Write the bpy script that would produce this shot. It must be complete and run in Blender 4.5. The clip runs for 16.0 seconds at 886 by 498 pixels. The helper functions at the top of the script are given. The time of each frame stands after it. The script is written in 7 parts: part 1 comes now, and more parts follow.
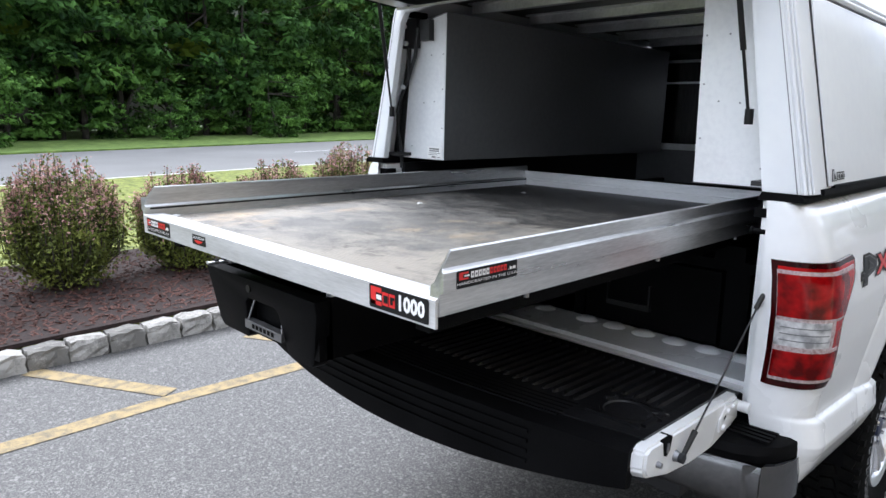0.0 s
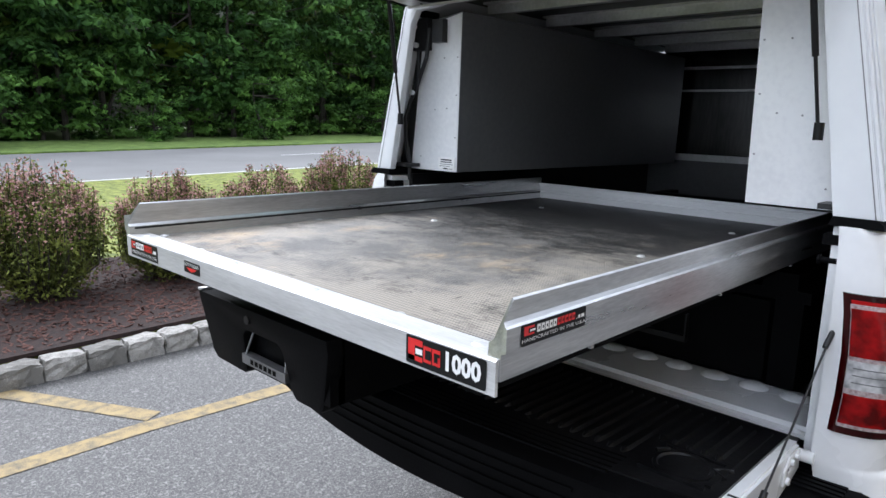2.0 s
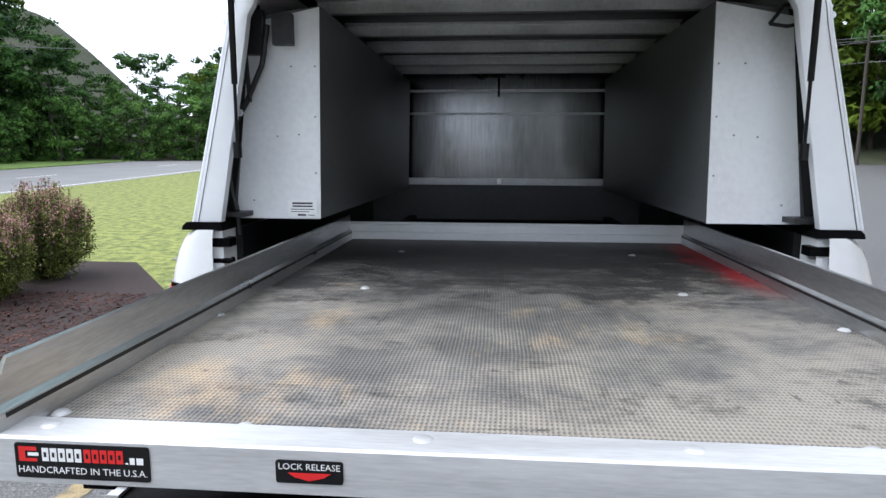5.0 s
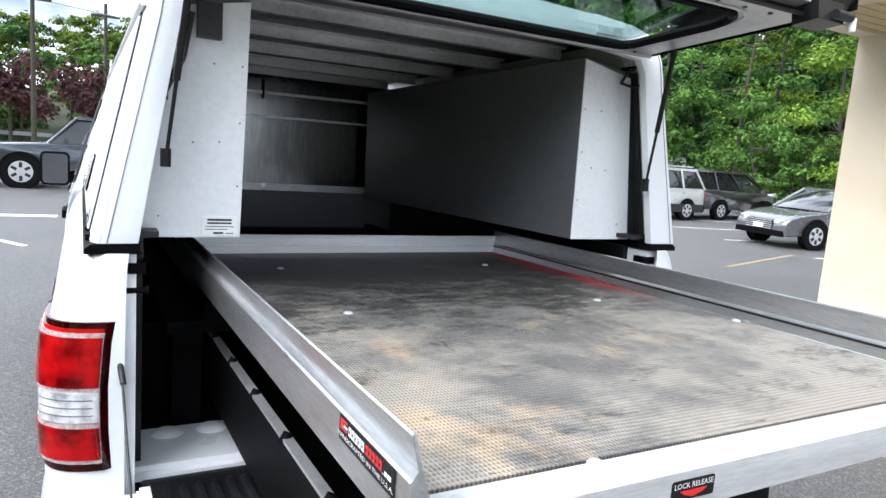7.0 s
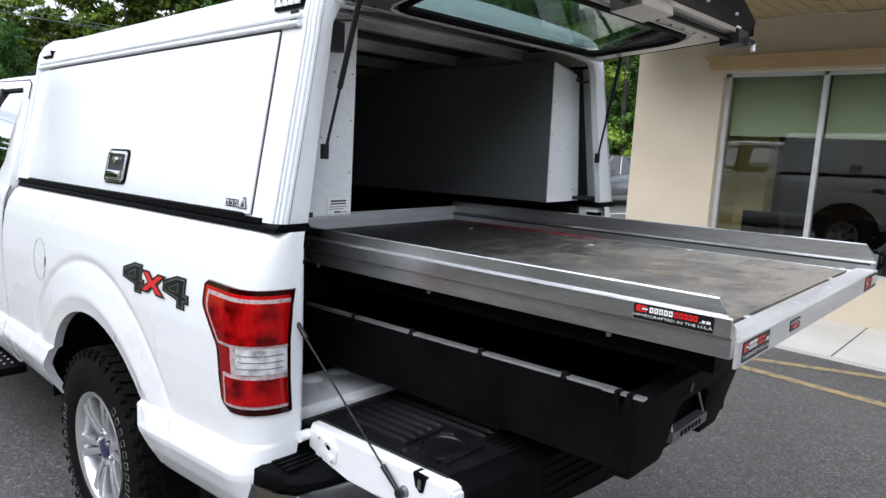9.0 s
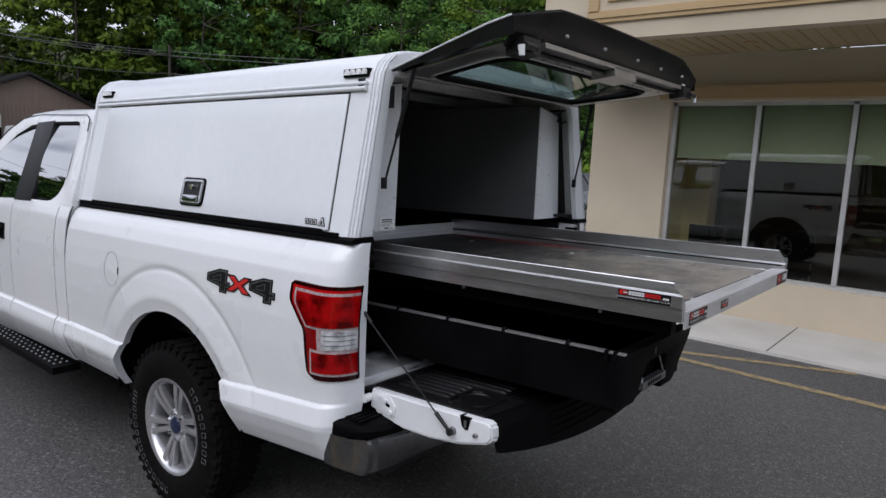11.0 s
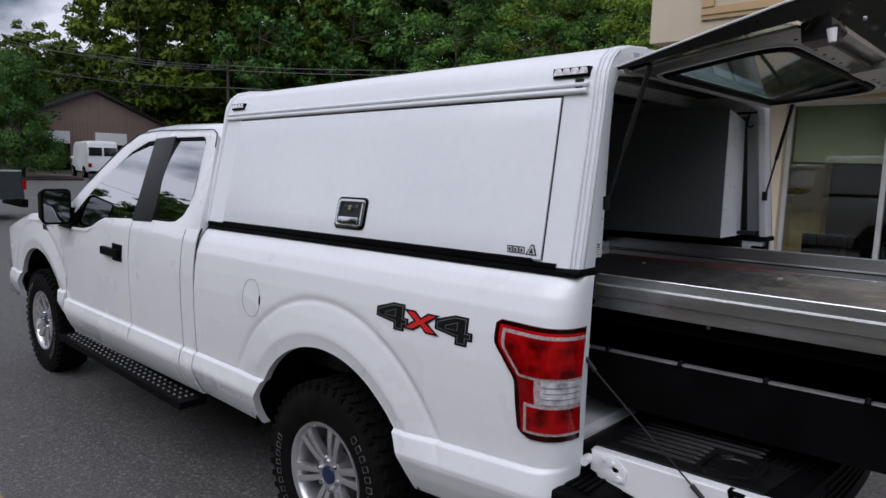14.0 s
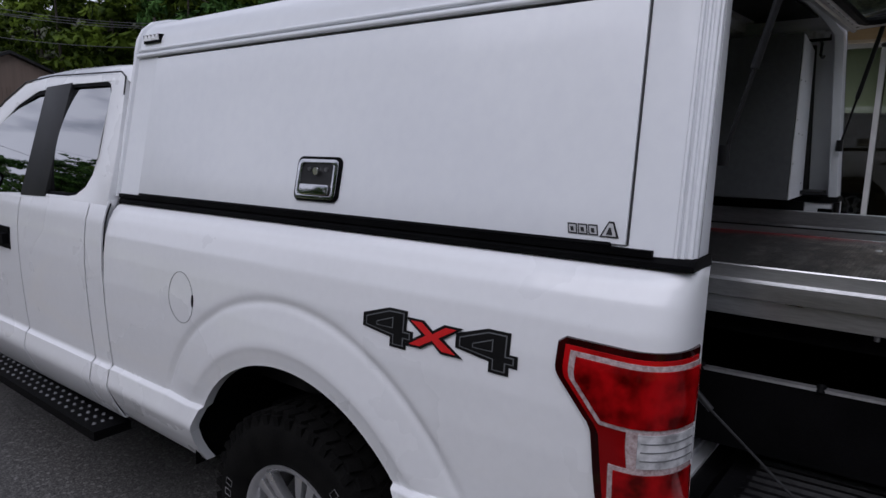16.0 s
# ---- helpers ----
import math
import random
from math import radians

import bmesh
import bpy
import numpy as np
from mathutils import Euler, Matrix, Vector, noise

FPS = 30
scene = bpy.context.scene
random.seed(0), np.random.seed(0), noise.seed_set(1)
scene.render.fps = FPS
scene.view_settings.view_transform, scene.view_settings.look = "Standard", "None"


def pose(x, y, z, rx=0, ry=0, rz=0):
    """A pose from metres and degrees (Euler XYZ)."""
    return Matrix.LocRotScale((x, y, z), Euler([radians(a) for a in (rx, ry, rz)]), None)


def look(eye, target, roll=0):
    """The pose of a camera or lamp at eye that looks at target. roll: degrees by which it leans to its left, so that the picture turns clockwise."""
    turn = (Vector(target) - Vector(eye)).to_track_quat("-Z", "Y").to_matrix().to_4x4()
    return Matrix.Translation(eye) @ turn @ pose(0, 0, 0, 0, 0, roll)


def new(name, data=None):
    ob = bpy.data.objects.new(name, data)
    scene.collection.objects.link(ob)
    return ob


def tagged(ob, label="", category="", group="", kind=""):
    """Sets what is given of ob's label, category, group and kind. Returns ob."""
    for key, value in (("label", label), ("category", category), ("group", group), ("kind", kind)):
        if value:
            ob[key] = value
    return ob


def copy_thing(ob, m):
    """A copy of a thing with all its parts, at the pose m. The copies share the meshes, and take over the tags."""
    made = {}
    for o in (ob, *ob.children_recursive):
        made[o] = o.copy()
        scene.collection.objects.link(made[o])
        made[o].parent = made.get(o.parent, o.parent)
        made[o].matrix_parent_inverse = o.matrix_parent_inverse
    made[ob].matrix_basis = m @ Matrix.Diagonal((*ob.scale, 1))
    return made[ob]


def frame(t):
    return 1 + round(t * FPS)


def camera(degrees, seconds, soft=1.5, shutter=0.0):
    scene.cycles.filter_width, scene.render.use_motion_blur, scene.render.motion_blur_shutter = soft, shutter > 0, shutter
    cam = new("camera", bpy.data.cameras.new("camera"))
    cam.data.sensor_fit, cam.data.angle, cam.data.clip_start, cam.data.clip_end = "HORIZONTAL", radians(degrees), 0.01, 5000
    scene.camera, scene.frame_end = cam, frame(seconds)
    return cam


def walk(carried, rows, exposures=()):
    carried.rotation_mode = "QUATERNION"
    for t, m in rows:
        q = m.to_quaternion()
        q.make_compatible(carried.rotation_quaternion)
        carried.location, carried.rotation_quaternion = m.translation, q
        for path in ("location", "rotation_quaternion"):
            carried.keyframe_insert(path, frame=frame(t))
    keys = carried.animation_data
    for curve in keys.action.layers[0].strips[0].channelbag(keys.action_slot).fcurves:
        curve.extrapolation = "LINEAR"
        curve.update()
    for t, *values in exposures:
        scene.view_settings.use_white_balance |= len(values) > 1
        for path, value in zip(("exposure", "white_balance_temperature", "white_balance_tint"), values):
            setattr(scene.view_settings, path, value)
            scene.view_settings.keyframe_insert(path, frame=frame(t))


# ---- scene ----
cam = camera(67.0, 16.0)
PATH = [
    (0, (1.468, -1.899, 1.66), (0.084, -0.516, 1.249), 0.5),
    (0.5, (1.502, -1.853, 1.663), (0.092, -0.493, 1.261), 0.5),
    (1, (1.503, -1.821, 1.661), (0.05, -0.508, 1.257), 0.8),
    (1.5, (1.411, -1.795, 1.656), (-0.019, -0.463, 1.228), 1.3),
    (2, (1.223, -1.809, 1.673), (-0.13, -0.391, 1.273), 1.1),
    (2.5, (1.061, -1.789, 1.656), (-0.165, -0.264, 1.239), 1.1),
    (3, (0.845, -1.76, 1.651), (-0.198, -0.102, 1.245), 1.1),
    (3.5, (0.65, -1.743, 1.656), (-0.254, -0.004, 1.258), 0.9),
    (4, (0.424, -1.789, 1.67), (-0.191, 0.08, 1.307), 0.5),
    (4.2, (0.335, -1.8, 1.671), (-0.169, 0.109, 1.351), 0.7),
    (6.3, (-0.632, -1.733, 1.67), (-0.12, 0.174, 1.352), 2.0),
    (6.5, (-0.721, -1.697, 1.677), (-0.051, 0.164, 1.383), 3.0),
    (7, (-0.911, -1.659, 1.706), (0.039, 0.077, 1.418), 4.3),
    (7.5, (-1.151, -1.703, 1.705), (0.029, -0.123, 1.372), 4.3),
    (8, (-1.376, -1.647, 1.658), (-0.073, -0.178, 1.279), 2.7),
    (8.5, (-1.61, -1.549, 1.668), (-0.235, -0.148, 1.286), 2.7),
    (9, (-1.902, -1.538, 1.692), (-0.449, -0.202, 1.371), 2.7),
    (9.2, (-1.992, -1.551, 1.701), (-0.513, -0.239, 1.398), 4.6),
    (11.3, (-2.625, -1.773, 1.753), (-1.075, -0.537, 1.491), 2.5),
    (11.5, (-2.661, -1.759, 1.741), (-1.115, -0.516, 1.484), 2.1),
    (12, (-2.695, -1.691, 1.737), (-1.161, -0.435, 1.475), 1.2),
    (12.5, (-2.651, -1.554, 1.739), (-1.128, -0.287, 1.465), 1.0),
    (13, (-2.617, -1.402, 1.759), (-1.128, -0.086, 1.528), 0.7),
    (13.5, (-2.61, -1.257, 1.746), (-1.16, 0.099, 1.509), 1.7),
    (14, (-2.63, -1.063, 1.754), (-1.177, 0.287, 1.499), 1.8),
    (14.5, (-2.637, -0.912, 1.741), (-1.154, 0.399, 1.452), 2.5),
    (15, (-2.563, -0.78, 1.73), (-1.059, 0.504, 1.432), 2.1),
    (15.5, (-2.41, -0.612, 1.73), (-0.883, 0.637, 1.399), 1.1),
    (16, (-2.19, -0.411, 1.695), (-0.642, 0.803, 1.334), 0.9),
]
EXPOSURES = [(0, 1.36, 5800, 12), (0.5, 1.50, 5850, 12), (1.0, 1.58, 5850, 12), (1.5, 1.38, 5850, 12), (2.0, 1.14, 5780, 12), (3.0, 0.86, 5740, 12), (4, 0.88, 5740, 12), (6.5, 1.38, 5900, 10), (7.2, 1.52, 5850, 10), (8, 1.10, 5850, 11), (9, 0.66, 5870, 12), (11.5, -0.34, 5900, 16), (15, -0.46, 5900, 18), (16, -0.78, 5790, 19)]
walk(cam, [(t, look(eye, target, roll)) for t, eye, target, roll in PATH], EXPOSURES)

# ---- world and sun ----
SUN_ELEV, SUN_AZ = 43.0, 264.0
world = bpy.data.worlds.new("sky")
scene.world = world
world.use_nodes = True
wn, wl = world.node_tree.nodes, world.node_tree.links
wn.clear()
w_out = wn.new("ShaderNodeOutputWorld")
w_bg = wn.new("ShaderNodeBackground")
w_sky = wn.new("ShaderNodeTexSky")
w_sky.sky_type = "NISHITA"
w_sky.sun_disc = False
w_sky.sun_elevation, w_sky.sun_rotation = radians(SUN_ELEV), radians(SUN_AZ)
w_sky.air_density, w_sky.dust_density = 1.0, 2.0
w_co = wn.new("ShaderNodeTexCoord")
w_map = wn.new("ShaderNodeMapping")
w_map.inputs["Scale"].default_value = (1.0, 1.0, 1.9)
w_noise = wn.new("ShaderNodeTexNoise")
w_noise.inputs["Scale"].default_value, w_noise.inputs["Detail"].default_value = 3.0, 8.0
w_ramp = wn.new("ShaderNodeValToRGB")
w_ramp.color_ramp.elements[0].position, w_ramp.color_ramp.elements[1].position = 0.38, 0.50
w_mix = wn.new("ShaderNodeMix")
w_mix.data_type = "RGBA"
w_mix.inputs["B"].default_value = (19.5, 19.9, 20.6, 1)
wl.new(w_co.outputs["Generated"], w_map.inputs["Vector"])
wl.new(w_map.outputs["Vector"], w_noise.inputs["Vector"])
wl.new(w_noise.outputs["Fac"], w_ramp.inputs["Fac"])
w_sep = wn.new("ShaderNodeSeparateXYZ")
wl.new(w_co.outputs["Generated"], w_sep.inputs[0])
# bright haze low over the horizon
w_haze = wn.new("ShaderNodeMapRange")
w_haze.inputs["From Min"].default_value, w_haze.inputs["From Max"].default_value = 0.15, 0.05
wl.new(w_sep.outputs["Z"], w_haze.inputs["Value"])
w_max = wn.new("ShaderNodeMath")
w_max.operation = "MAXIMUM"
wl.new(w_ramp.outputs["Color"], w_max.inputs[0])
wl.new(w_haze.outputs["Result"], w_max.inputs[1])
wl.new(w_max.outputs[0], w_mix.inputs["Factor"])
wl.new(w_sky.outputs["Color"], w_mix.inputs["A"])
wl.new(w_mix.outputs["Result"], w_bg.inputs["Color"])
w_bg.inputs["Strength"].default_value = 0.052
wl.new(w_bg.outputs["Background"], w_out.inputs["Surface"])

sun_data = bpy.data.lights.new("sun", "SUN")
sun_data.energy, sun_data.angle, sun_data.color = 3.1, radians(70), (1.0, 0.965, 0.92)
sun = new("sun", sun_data)
# the lamp shines down from azimuth SUN_AZ, counted clockwise from +y
sun.matrix_world = look((0, 0, 0), (-math.sin(radians(SUN_AZ)) * math.cos(radians(SUN_ELEV)),
                                    -math.cos(radians(SUN_AZ)) * math.cos(radians(SUN_ELEV)), -math.sin(radians(SUN_ELEV))))


# ---- materials ----
def mat(name, a, b=None, rough=0.5, metal=0.0, scale=8.0, fine=120.0, bump=0.0, bump_scale=None, coat=0.0,
        contrast=(0.35, 0.65), rvar=0.08, spec=0.5, objrand=0.0, stretch=(1, 1, 1)):
    """Two colours mixed by coarse and fine noise in object space, with roughness variation and a fine bump."""
    m = bpy.data.materials.new(name)
    m.use_nodes = True
    nt = m.node_tree
    n, l = nt.nodes, nt.links
    p = n["Principled BSDF"]
    b = b or a
    tc = n.new("ShaderNodeTexCoord")
    mp = n.new("ShaderNodeMapping")
    mp.inputs["Scale"].default_value = stretch
    l.new(tc.outputs["Object"], mp.inputs["Vector"])
    n1 = n.new("ShaderNodeTexNoise")
    n1.inputs["Scale"].default_value, n1.inputs["Detail"].default_value = scale, 5
    n2 = n.new("ShaderNodeTexNoise")
    n2.inputs["Scale"].default_value, n2.inputs["Detail"].default_value = fine, 3
    l.new(mp.outputs["Vector"], n1.inputs["Vector"])
    l.new(mp.outputs["Vector"], n2.inputs["Vector"])
    add = n.new("ShaderNodeMath")
    add.operation = "MULTIPLY_ADD"
    add.inputs[1].default_value = 0.4
    l.new(n2.outputs["Fac"], add.inputs[0])
    sc = n.new("ShaderNodeMath")
    sc.operation = "MULTIPLY"
    sc.inputs[1].default_value = 0.6
    l.new(n1.outputs["Fac"], sc.inputs[0])
    l.new(sc.outputs[0], add.inputs[2])
    fac = add.outputs[0]
    if objrand:
        oi = n.new("ShaderNodeObjectInfo")
        ma = n.new("ShaderNodeMath")
        ma.operation = "MULTIPLY_ADD"
        ma.inputs[1].default_value = objrand
        l.new(oi.outputs["Random"], ma.inputs[0])
        sb = n.new("ShaderNodeMath")
        sb.operation = "SUBTRACT"
        sb.inputs[1].default_value = objrand / 2
        l.new(fac, sb.inputs[0])
        l.new(sb.outputs[0], ma.inputs[2])
        fac = ma.outputs[0]
    ramp = n.new("ShaderNodeValToRGB")
    ramp.color_ramp.elements[0].position, ramp.color_ramp.elements[1].position = contrast
    ramp.color_ramp.elements[0].color, ramp.color_ramp.elements[1].color = (*a, 1), (*b, 1)
    l.new(fac, ramp.inputs["Fac"])
    l.new(ramp.outputs["Color"], p.inputs["Base Color"])
    mr = n.new("ShaderNodeMapRange")
    mr.inputs["To Min"].default_value, mr.inputs["To Max"].default_value = max(0.02, rough - rvar), min(1, rough + rvar)
    l.new(n1.outputs["Fac"], mr.inputs["Value"])
    l.new(mr.outputs["Result"], p.inputs["Roughness"])
    p.inputs["Metallic"].default_value = metal
    p.inputs["Coat Weight"].default_value = coat
    p.inputs["Coat Roughness"].default_value = 0.03
    p.inputs["Specular IOR Level"].default_value = spec
    if bump:
        bp = n.new("ShaderNodeBump")
        bp.inputs["Strength"].default_value, bp.inputs["Distance"].default_value = bump, 0.004
        src = n2
        if bump_scale:
            src = n.new("ShaderNodeTexNoise")
            src.inputs["Scale"].default_value, src.inputs["Detail"].default_value = bump_scale, 3
            l.new(mp.outputs["Vector"], src.inputs["Vector"])
        l.new(src.outputs["Fac"], bp.inputs["Height"])
        l.new(bp.outputs["Normal"], p.inputs["Normal"])
    return m


def glass(name, tint, rough=0.0, alpha=0.25):
    """A thin pane: mirror-like gloss over a tinted see-through sheet."""
    m = bpy.data.materials.new(name)
    m.use_nodes = True
    n, l = m.node_tree.nodes, m.node_tree.links
    n.clear()
    out = n.new("ShaderNodeOutputMaterial")
    tr = n.new("ShaderNodeBsdfTransparent")
    tr.inputs["Color"].default_value = (*tint, 1)
    gl = n.new("ShaderNodeBsdfGlossy")
    gl.inputs["Roughness"].default_value = rough
    fr = n.new("ShaderNodeLayerWeight")
    fr.inputs["Blend"].default_value = 0.5
    pw = n.new("ShaderNodeMath")
    pw.operation = "POWER"
    pw.inputs[1].default_value = 5.0
    l.new(fr.outputs["Facing"], pw.inputs[0])
    ma = n.new("ShaderNodeMath")
    ma.operation = "MULTIPLY_ADD"
    ma.inputs[1].default_value, ma.inputs[2].default_value = 0.9, alpha
    l.new(pw.outputs[0], ma.inputs[0])
    mx = n.new("ShaderNodeMixShader")
    l.new(ma.outputs[0], mx.inputs[0])
    l.new(tr.outputs[0], mx.inputs[1])
    l.new(gl.outputs[0], mx.inputs[2])
    l.new(mx.outputs[0], out.inputs["Surface"])
    return m


def lens(name, color, rough=0.08, scale=13, dark=0.3):
    """Coloured lamp plastic: glossy, flutes and dark reflections put in as noise blotches."""
    m = bpy.data.materials.new(name)
    m.use_nodes = True
    n, l = m.node_tree.nodes, m.node_tree.links
    p = n["Principled BSDF"]
    tc = n.new("ShaderNodeTexCoord")
    nz = n.new("ShaderNodeTexNoise")
    nz.inputs["Scale"].default_value, nz.inputs["Detail"].default_value = scale, 3
    l.new(tc.outputs["Object"], nz.inputs["Vector"])
    rp = n.new("ShaderNodeValToRGB")
    rp.color_ramp.elements[0].position, rp.color_ramp.elements[1].position = 0.35, 0.62
    rp.color_ramp.elements[0].color = (color[0] * dark, color[1] * dark, color[2] * dark, 1)
    rp.color_ramp.elements[1].color = (*color, 1)
    l.new(nz.outputs["Fac"], rp.inputs["Fac"])
    l.new(rp.outputs["Color"], p.inputs["Base Color"])
    p.inputs["Roughness"].default_value = rough
    p.inputs["Coat Weight"].default_value = 0.03
    p.inputs["Specular IOR Level"].default_value = 0.2
    p.inputs["Coat Roughness"].default_value = 0.02
    return m


WHITE = mat("white_paint", (0.78, 0.79, 0.80), (0.82, 0.83, 0.84), rough=0.28, scale=2, fine=40, coat=0.6, rvar=0.04)
SHELL = mat("white_shell_paint", (0.74, 0.76, 0.79), (0.79, 0.81, 0.83), rough=0.3, scale=1.5, fine=25, coat=0.25, rvar=0.05)
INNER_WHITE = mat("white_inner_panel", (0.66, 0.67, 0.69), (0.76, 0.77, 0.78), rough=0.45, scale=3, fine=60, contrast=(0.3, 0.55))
# dark grey: shade on the whitish box sides and headboard is put in here
DIMGREY = mat("grey_panel", (0.105, 0.109, 0.113), (0.14, 0.144, 0.148), rough=0.42, scale=2, fine=50)
BLACKPL = mat("black_plastic", (0.002, 0.002, 0.0023), (0.005, 0.005, 0.0055), rough=0.52, scale=6, fine=200, bump=0.2, spec=0.045)
BLACKGLOSS = mat("black_trim", (0.006, 0.006, 0.007), (0.012, 0.012, 0.013), spec=0.25, rough=0.3, scale=6, fine=100)
LINER = mat("black_bed_mat", (0.003, 0.003, 0.0035), (0.014, 0.014, 0.015), rough=0.34, scale=5, fine=90, bump=0.15, spec=0.24)
MIRROR = mat("mirror_glass", (0.20, 0.21, 0.225), (0.22, 0.23, 0.245), rough=0.03, metal=1.0, scale=3, fine=20, rvar=0.0)
BULK = mat("bare_sheet_metal", (0.12, 0.122, 0.124), (0.26, 0.263, 0.266), rough=0.15, metal=1.0, scale=2.2, fine=30, rvar=0.08, stretch=(3.0, 1, 0.35))
RUBBER = mat("tyre_rubber", (0.003, 0.003, 0.003), (0.008, 0.0077, 0.0073), spec=0.07, rough=0.75, scale=14, fine=150, bump=0.3)
ALU = mat("brushed_aluminium", (0.46, 0.462, 0.465), (0.70, 0.702, 0.705), rough=0.31, metal=0.92, scale=4, fine=50, rvar=0.12, stretch=(6, 0.6, 6))
ALU_DULL = mat("dull_aluminium", (0.50, 0.505, 0.51), (0.72, 0.725, 0.73), rough=0.42, metal=0.85, scale=7, fine=80, rvar=0.12)
WALL_ALU = mat("whitened_aluminium", (0.64, 0.645, 0.65), (0.80, 0.805, 0.81), rough=0.45, metal=0.15, scale=5, fine=60, rvar=0.1, stretch=(0.6, 6, 6))
PALE_ALU = mat("pale_aluminium", (0.43, 0.431, 0.432), (0.60, 0.601, 0.602), rough=0.42, metal=0.3, scale=5, fine=60, rvar=0.1, stretch=(0.6, 6, 6))
RIM = mat("painted_alloy", (0.55, 0.55, 0.56), (0.66, 0.66, 0.67), rough=0.3, metal=0.8, scale=6, fine=90)
CHROME = mat("chrome", (0.62, 0.62, 0.63), (0.75, 0.75, 0.76), rough=0.12, metal=1.0, scale=6, fine=60, rvar=0.05)
# plain chrome darkened to hold the dark ground and gate it mirrors
BUMPERCHROME = mat("smoky_chrome", (0.17, 0.17, 0.172), (0.25, 0.25, 0.252), rough=0.16, metal=1.0, scale=6, fine=60, rvar=0.06)
STEEL = mat("grey_steel", (0.20, 0.20, 0.21), (0.32, 0.32, 0.33), rough=0.4, metal=0.8, scale=10, fine=100)
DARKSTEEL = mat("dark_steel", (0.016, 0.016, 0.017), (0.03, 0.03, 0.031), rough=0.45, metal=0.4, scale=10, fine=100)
RED = lens("red_lens", (0.44, 0.005, 0.006), scale=6, dark=0.45)
DEEPRED = lens("deep_red_lens", (0.36, 0.003, 0.004), scale=16, dark=0.2)
DARKRED = lens("dark_red_lens", (0.035, 0.001, 0.0015))
CLEAR = lens("clear_lens", (0.60, 0.60, 0.61), scale=30, dark=0.4)
MARKER = lens("marker_lens", (0.86, 0.87, 0.88), scale=50, dark=0.62)
SILVER = mat("silver_reflector", (0.32, 0.22, 0.22), (0.66, 0.56, 0.56), rough=0.2, metal=0.2, scale=90, fine=200)
CARGLASS = glass("car_glass", (0.09, 0.10, 0.098), alpha=0.66)
HATCHGLASS = glass("hatch_glass", (0.62, 0.73, 0.71), alpha=0.05)
PANE = glass("window_pane", (0.82, 0.85, 0.82), alpha=0.07)
DECAL_BLACK = mat("decal_black", (0.006, 0.006, 0.0065), (0.010, 0.010, 0.0105), rough=0.4, spec=0.2)
SILVERPLATE = mat("silver_plate", (0.50, 0.50, 0.51), (0.60, 0.60, 0.61), rough=0.35, metal=0.4)
DECAL_RED = mat("decal_red", (0.55, 0.015, 0.015), (0.62, 0.02, 0.02), rough=0.35)
DECAL_WHITE = mat("decal_white", (0.74, 0.74, 0.74), (0.8, 0.8, 0.8), rough=0.4)


# ---- mesh helpers ----
def part(name, bm, material, parent=None, label="", smooth=False, bevel=0.0, angle=40):
    if bevel:
        edges = [e for e in bm.edges if len(e.link_faces) == 2 and e.calc_face_angle(0) > radians(25)]
        bmesh.ops.bevel(bm, geom=edges, offset=bevel, segments=2, profile=0.6, affect="EDGES", clamp_overlap=True)
    me = bpy.data.meshes.new(name)
    bm.normal_update()
    bm.to_mesh(me)
    bm.free()
    me.materials.append(material)
    if smooth or bevel:
        me.shade_smooth()
        me.set_sharp_from_angle(angle=radians(angle))
    ob = new(name, me)
    if parent:
        ob.parent = parent
    return tagged(ob, label)


def thing(name, label, category, group="", m=None):
    ob = new(name)
    ob.empty_display_size = 0.1
    if m is not None:
        ob.matrix_basis = m
    return tagged(ob, label, category, group)


def box(bm, x0, x1, y0, y1, z0, z1, m=None):
    v = [bm.verts.new((x, y, z)) for z in (z0, z1) for y in (y0, y1) for x in (x0, x1)]
    for f in ((0, 2, 3, 1), (4, 5, 7, 6), (0, 1, 5, 4), (2, 6, 7, 3), (0, 4, 6, 2), (1, 3, 7, 5)):
        bm.faces.new([v[i] for i in f])
    if m is not None:
        bmesh.ops.transform(bm, matrix=m, verts=v)
    return bm


def boxes(*args):
    bm = bmesh.new()
    for a in args:
        box(bm, *a)
    return bm


def tube(bm, a, b, r, n=12, r2=None, cap=True):
    a, b = Vector(a), Vector(b)
    q = (b - a).to_track_quat("Z", "Y").to_matrix()
    rings = []
    for p, rr in ((a, r), (b, r if r2 is None else r2)):
        rings.append([bm.verts.new(p + q @ Vector((rr * math.cos(2 * math.pi * i / n), rr * math.sin(2 * math.pi * i / n), 0))) for i in range(n)])
    for i in range(n):
        bm.faces.new((rings[0][i], rings[0][(i + 1) % n], rings[1][(i + 1) % n], rings[1][i]))
    if cap:
        bm.faces.new(rings[0][::-1])
        bm.faces.new(rings[1])
    return bm


def tubes(*args):
    bm = bmesh.new()
    for a in args:
        tube(bm, *a)
    return bm


def prism(bm, pts, to3, depth):
    """A polygon of 2D points, put into space by to3(u, v, w), and drawn out over w from 0 to depth."""
    a = [bm.verts.new(to3(u, v, 0.0)) for u, v in pts]
    b = [bm.verts.new(to3(u, v, depth)) for u, v in pts]
    n = len(pts)
    bm.faces.new(a[::-1])
    bm.faces.new(b)
    for i in range(n):
        bm.faces.new((a[i], a[(i + 1) % n], b[(i + 1) % n], b[i]))
    bmesh.ops.recalc_face_normals(bm, faces=bm.faces[:])
    return bm


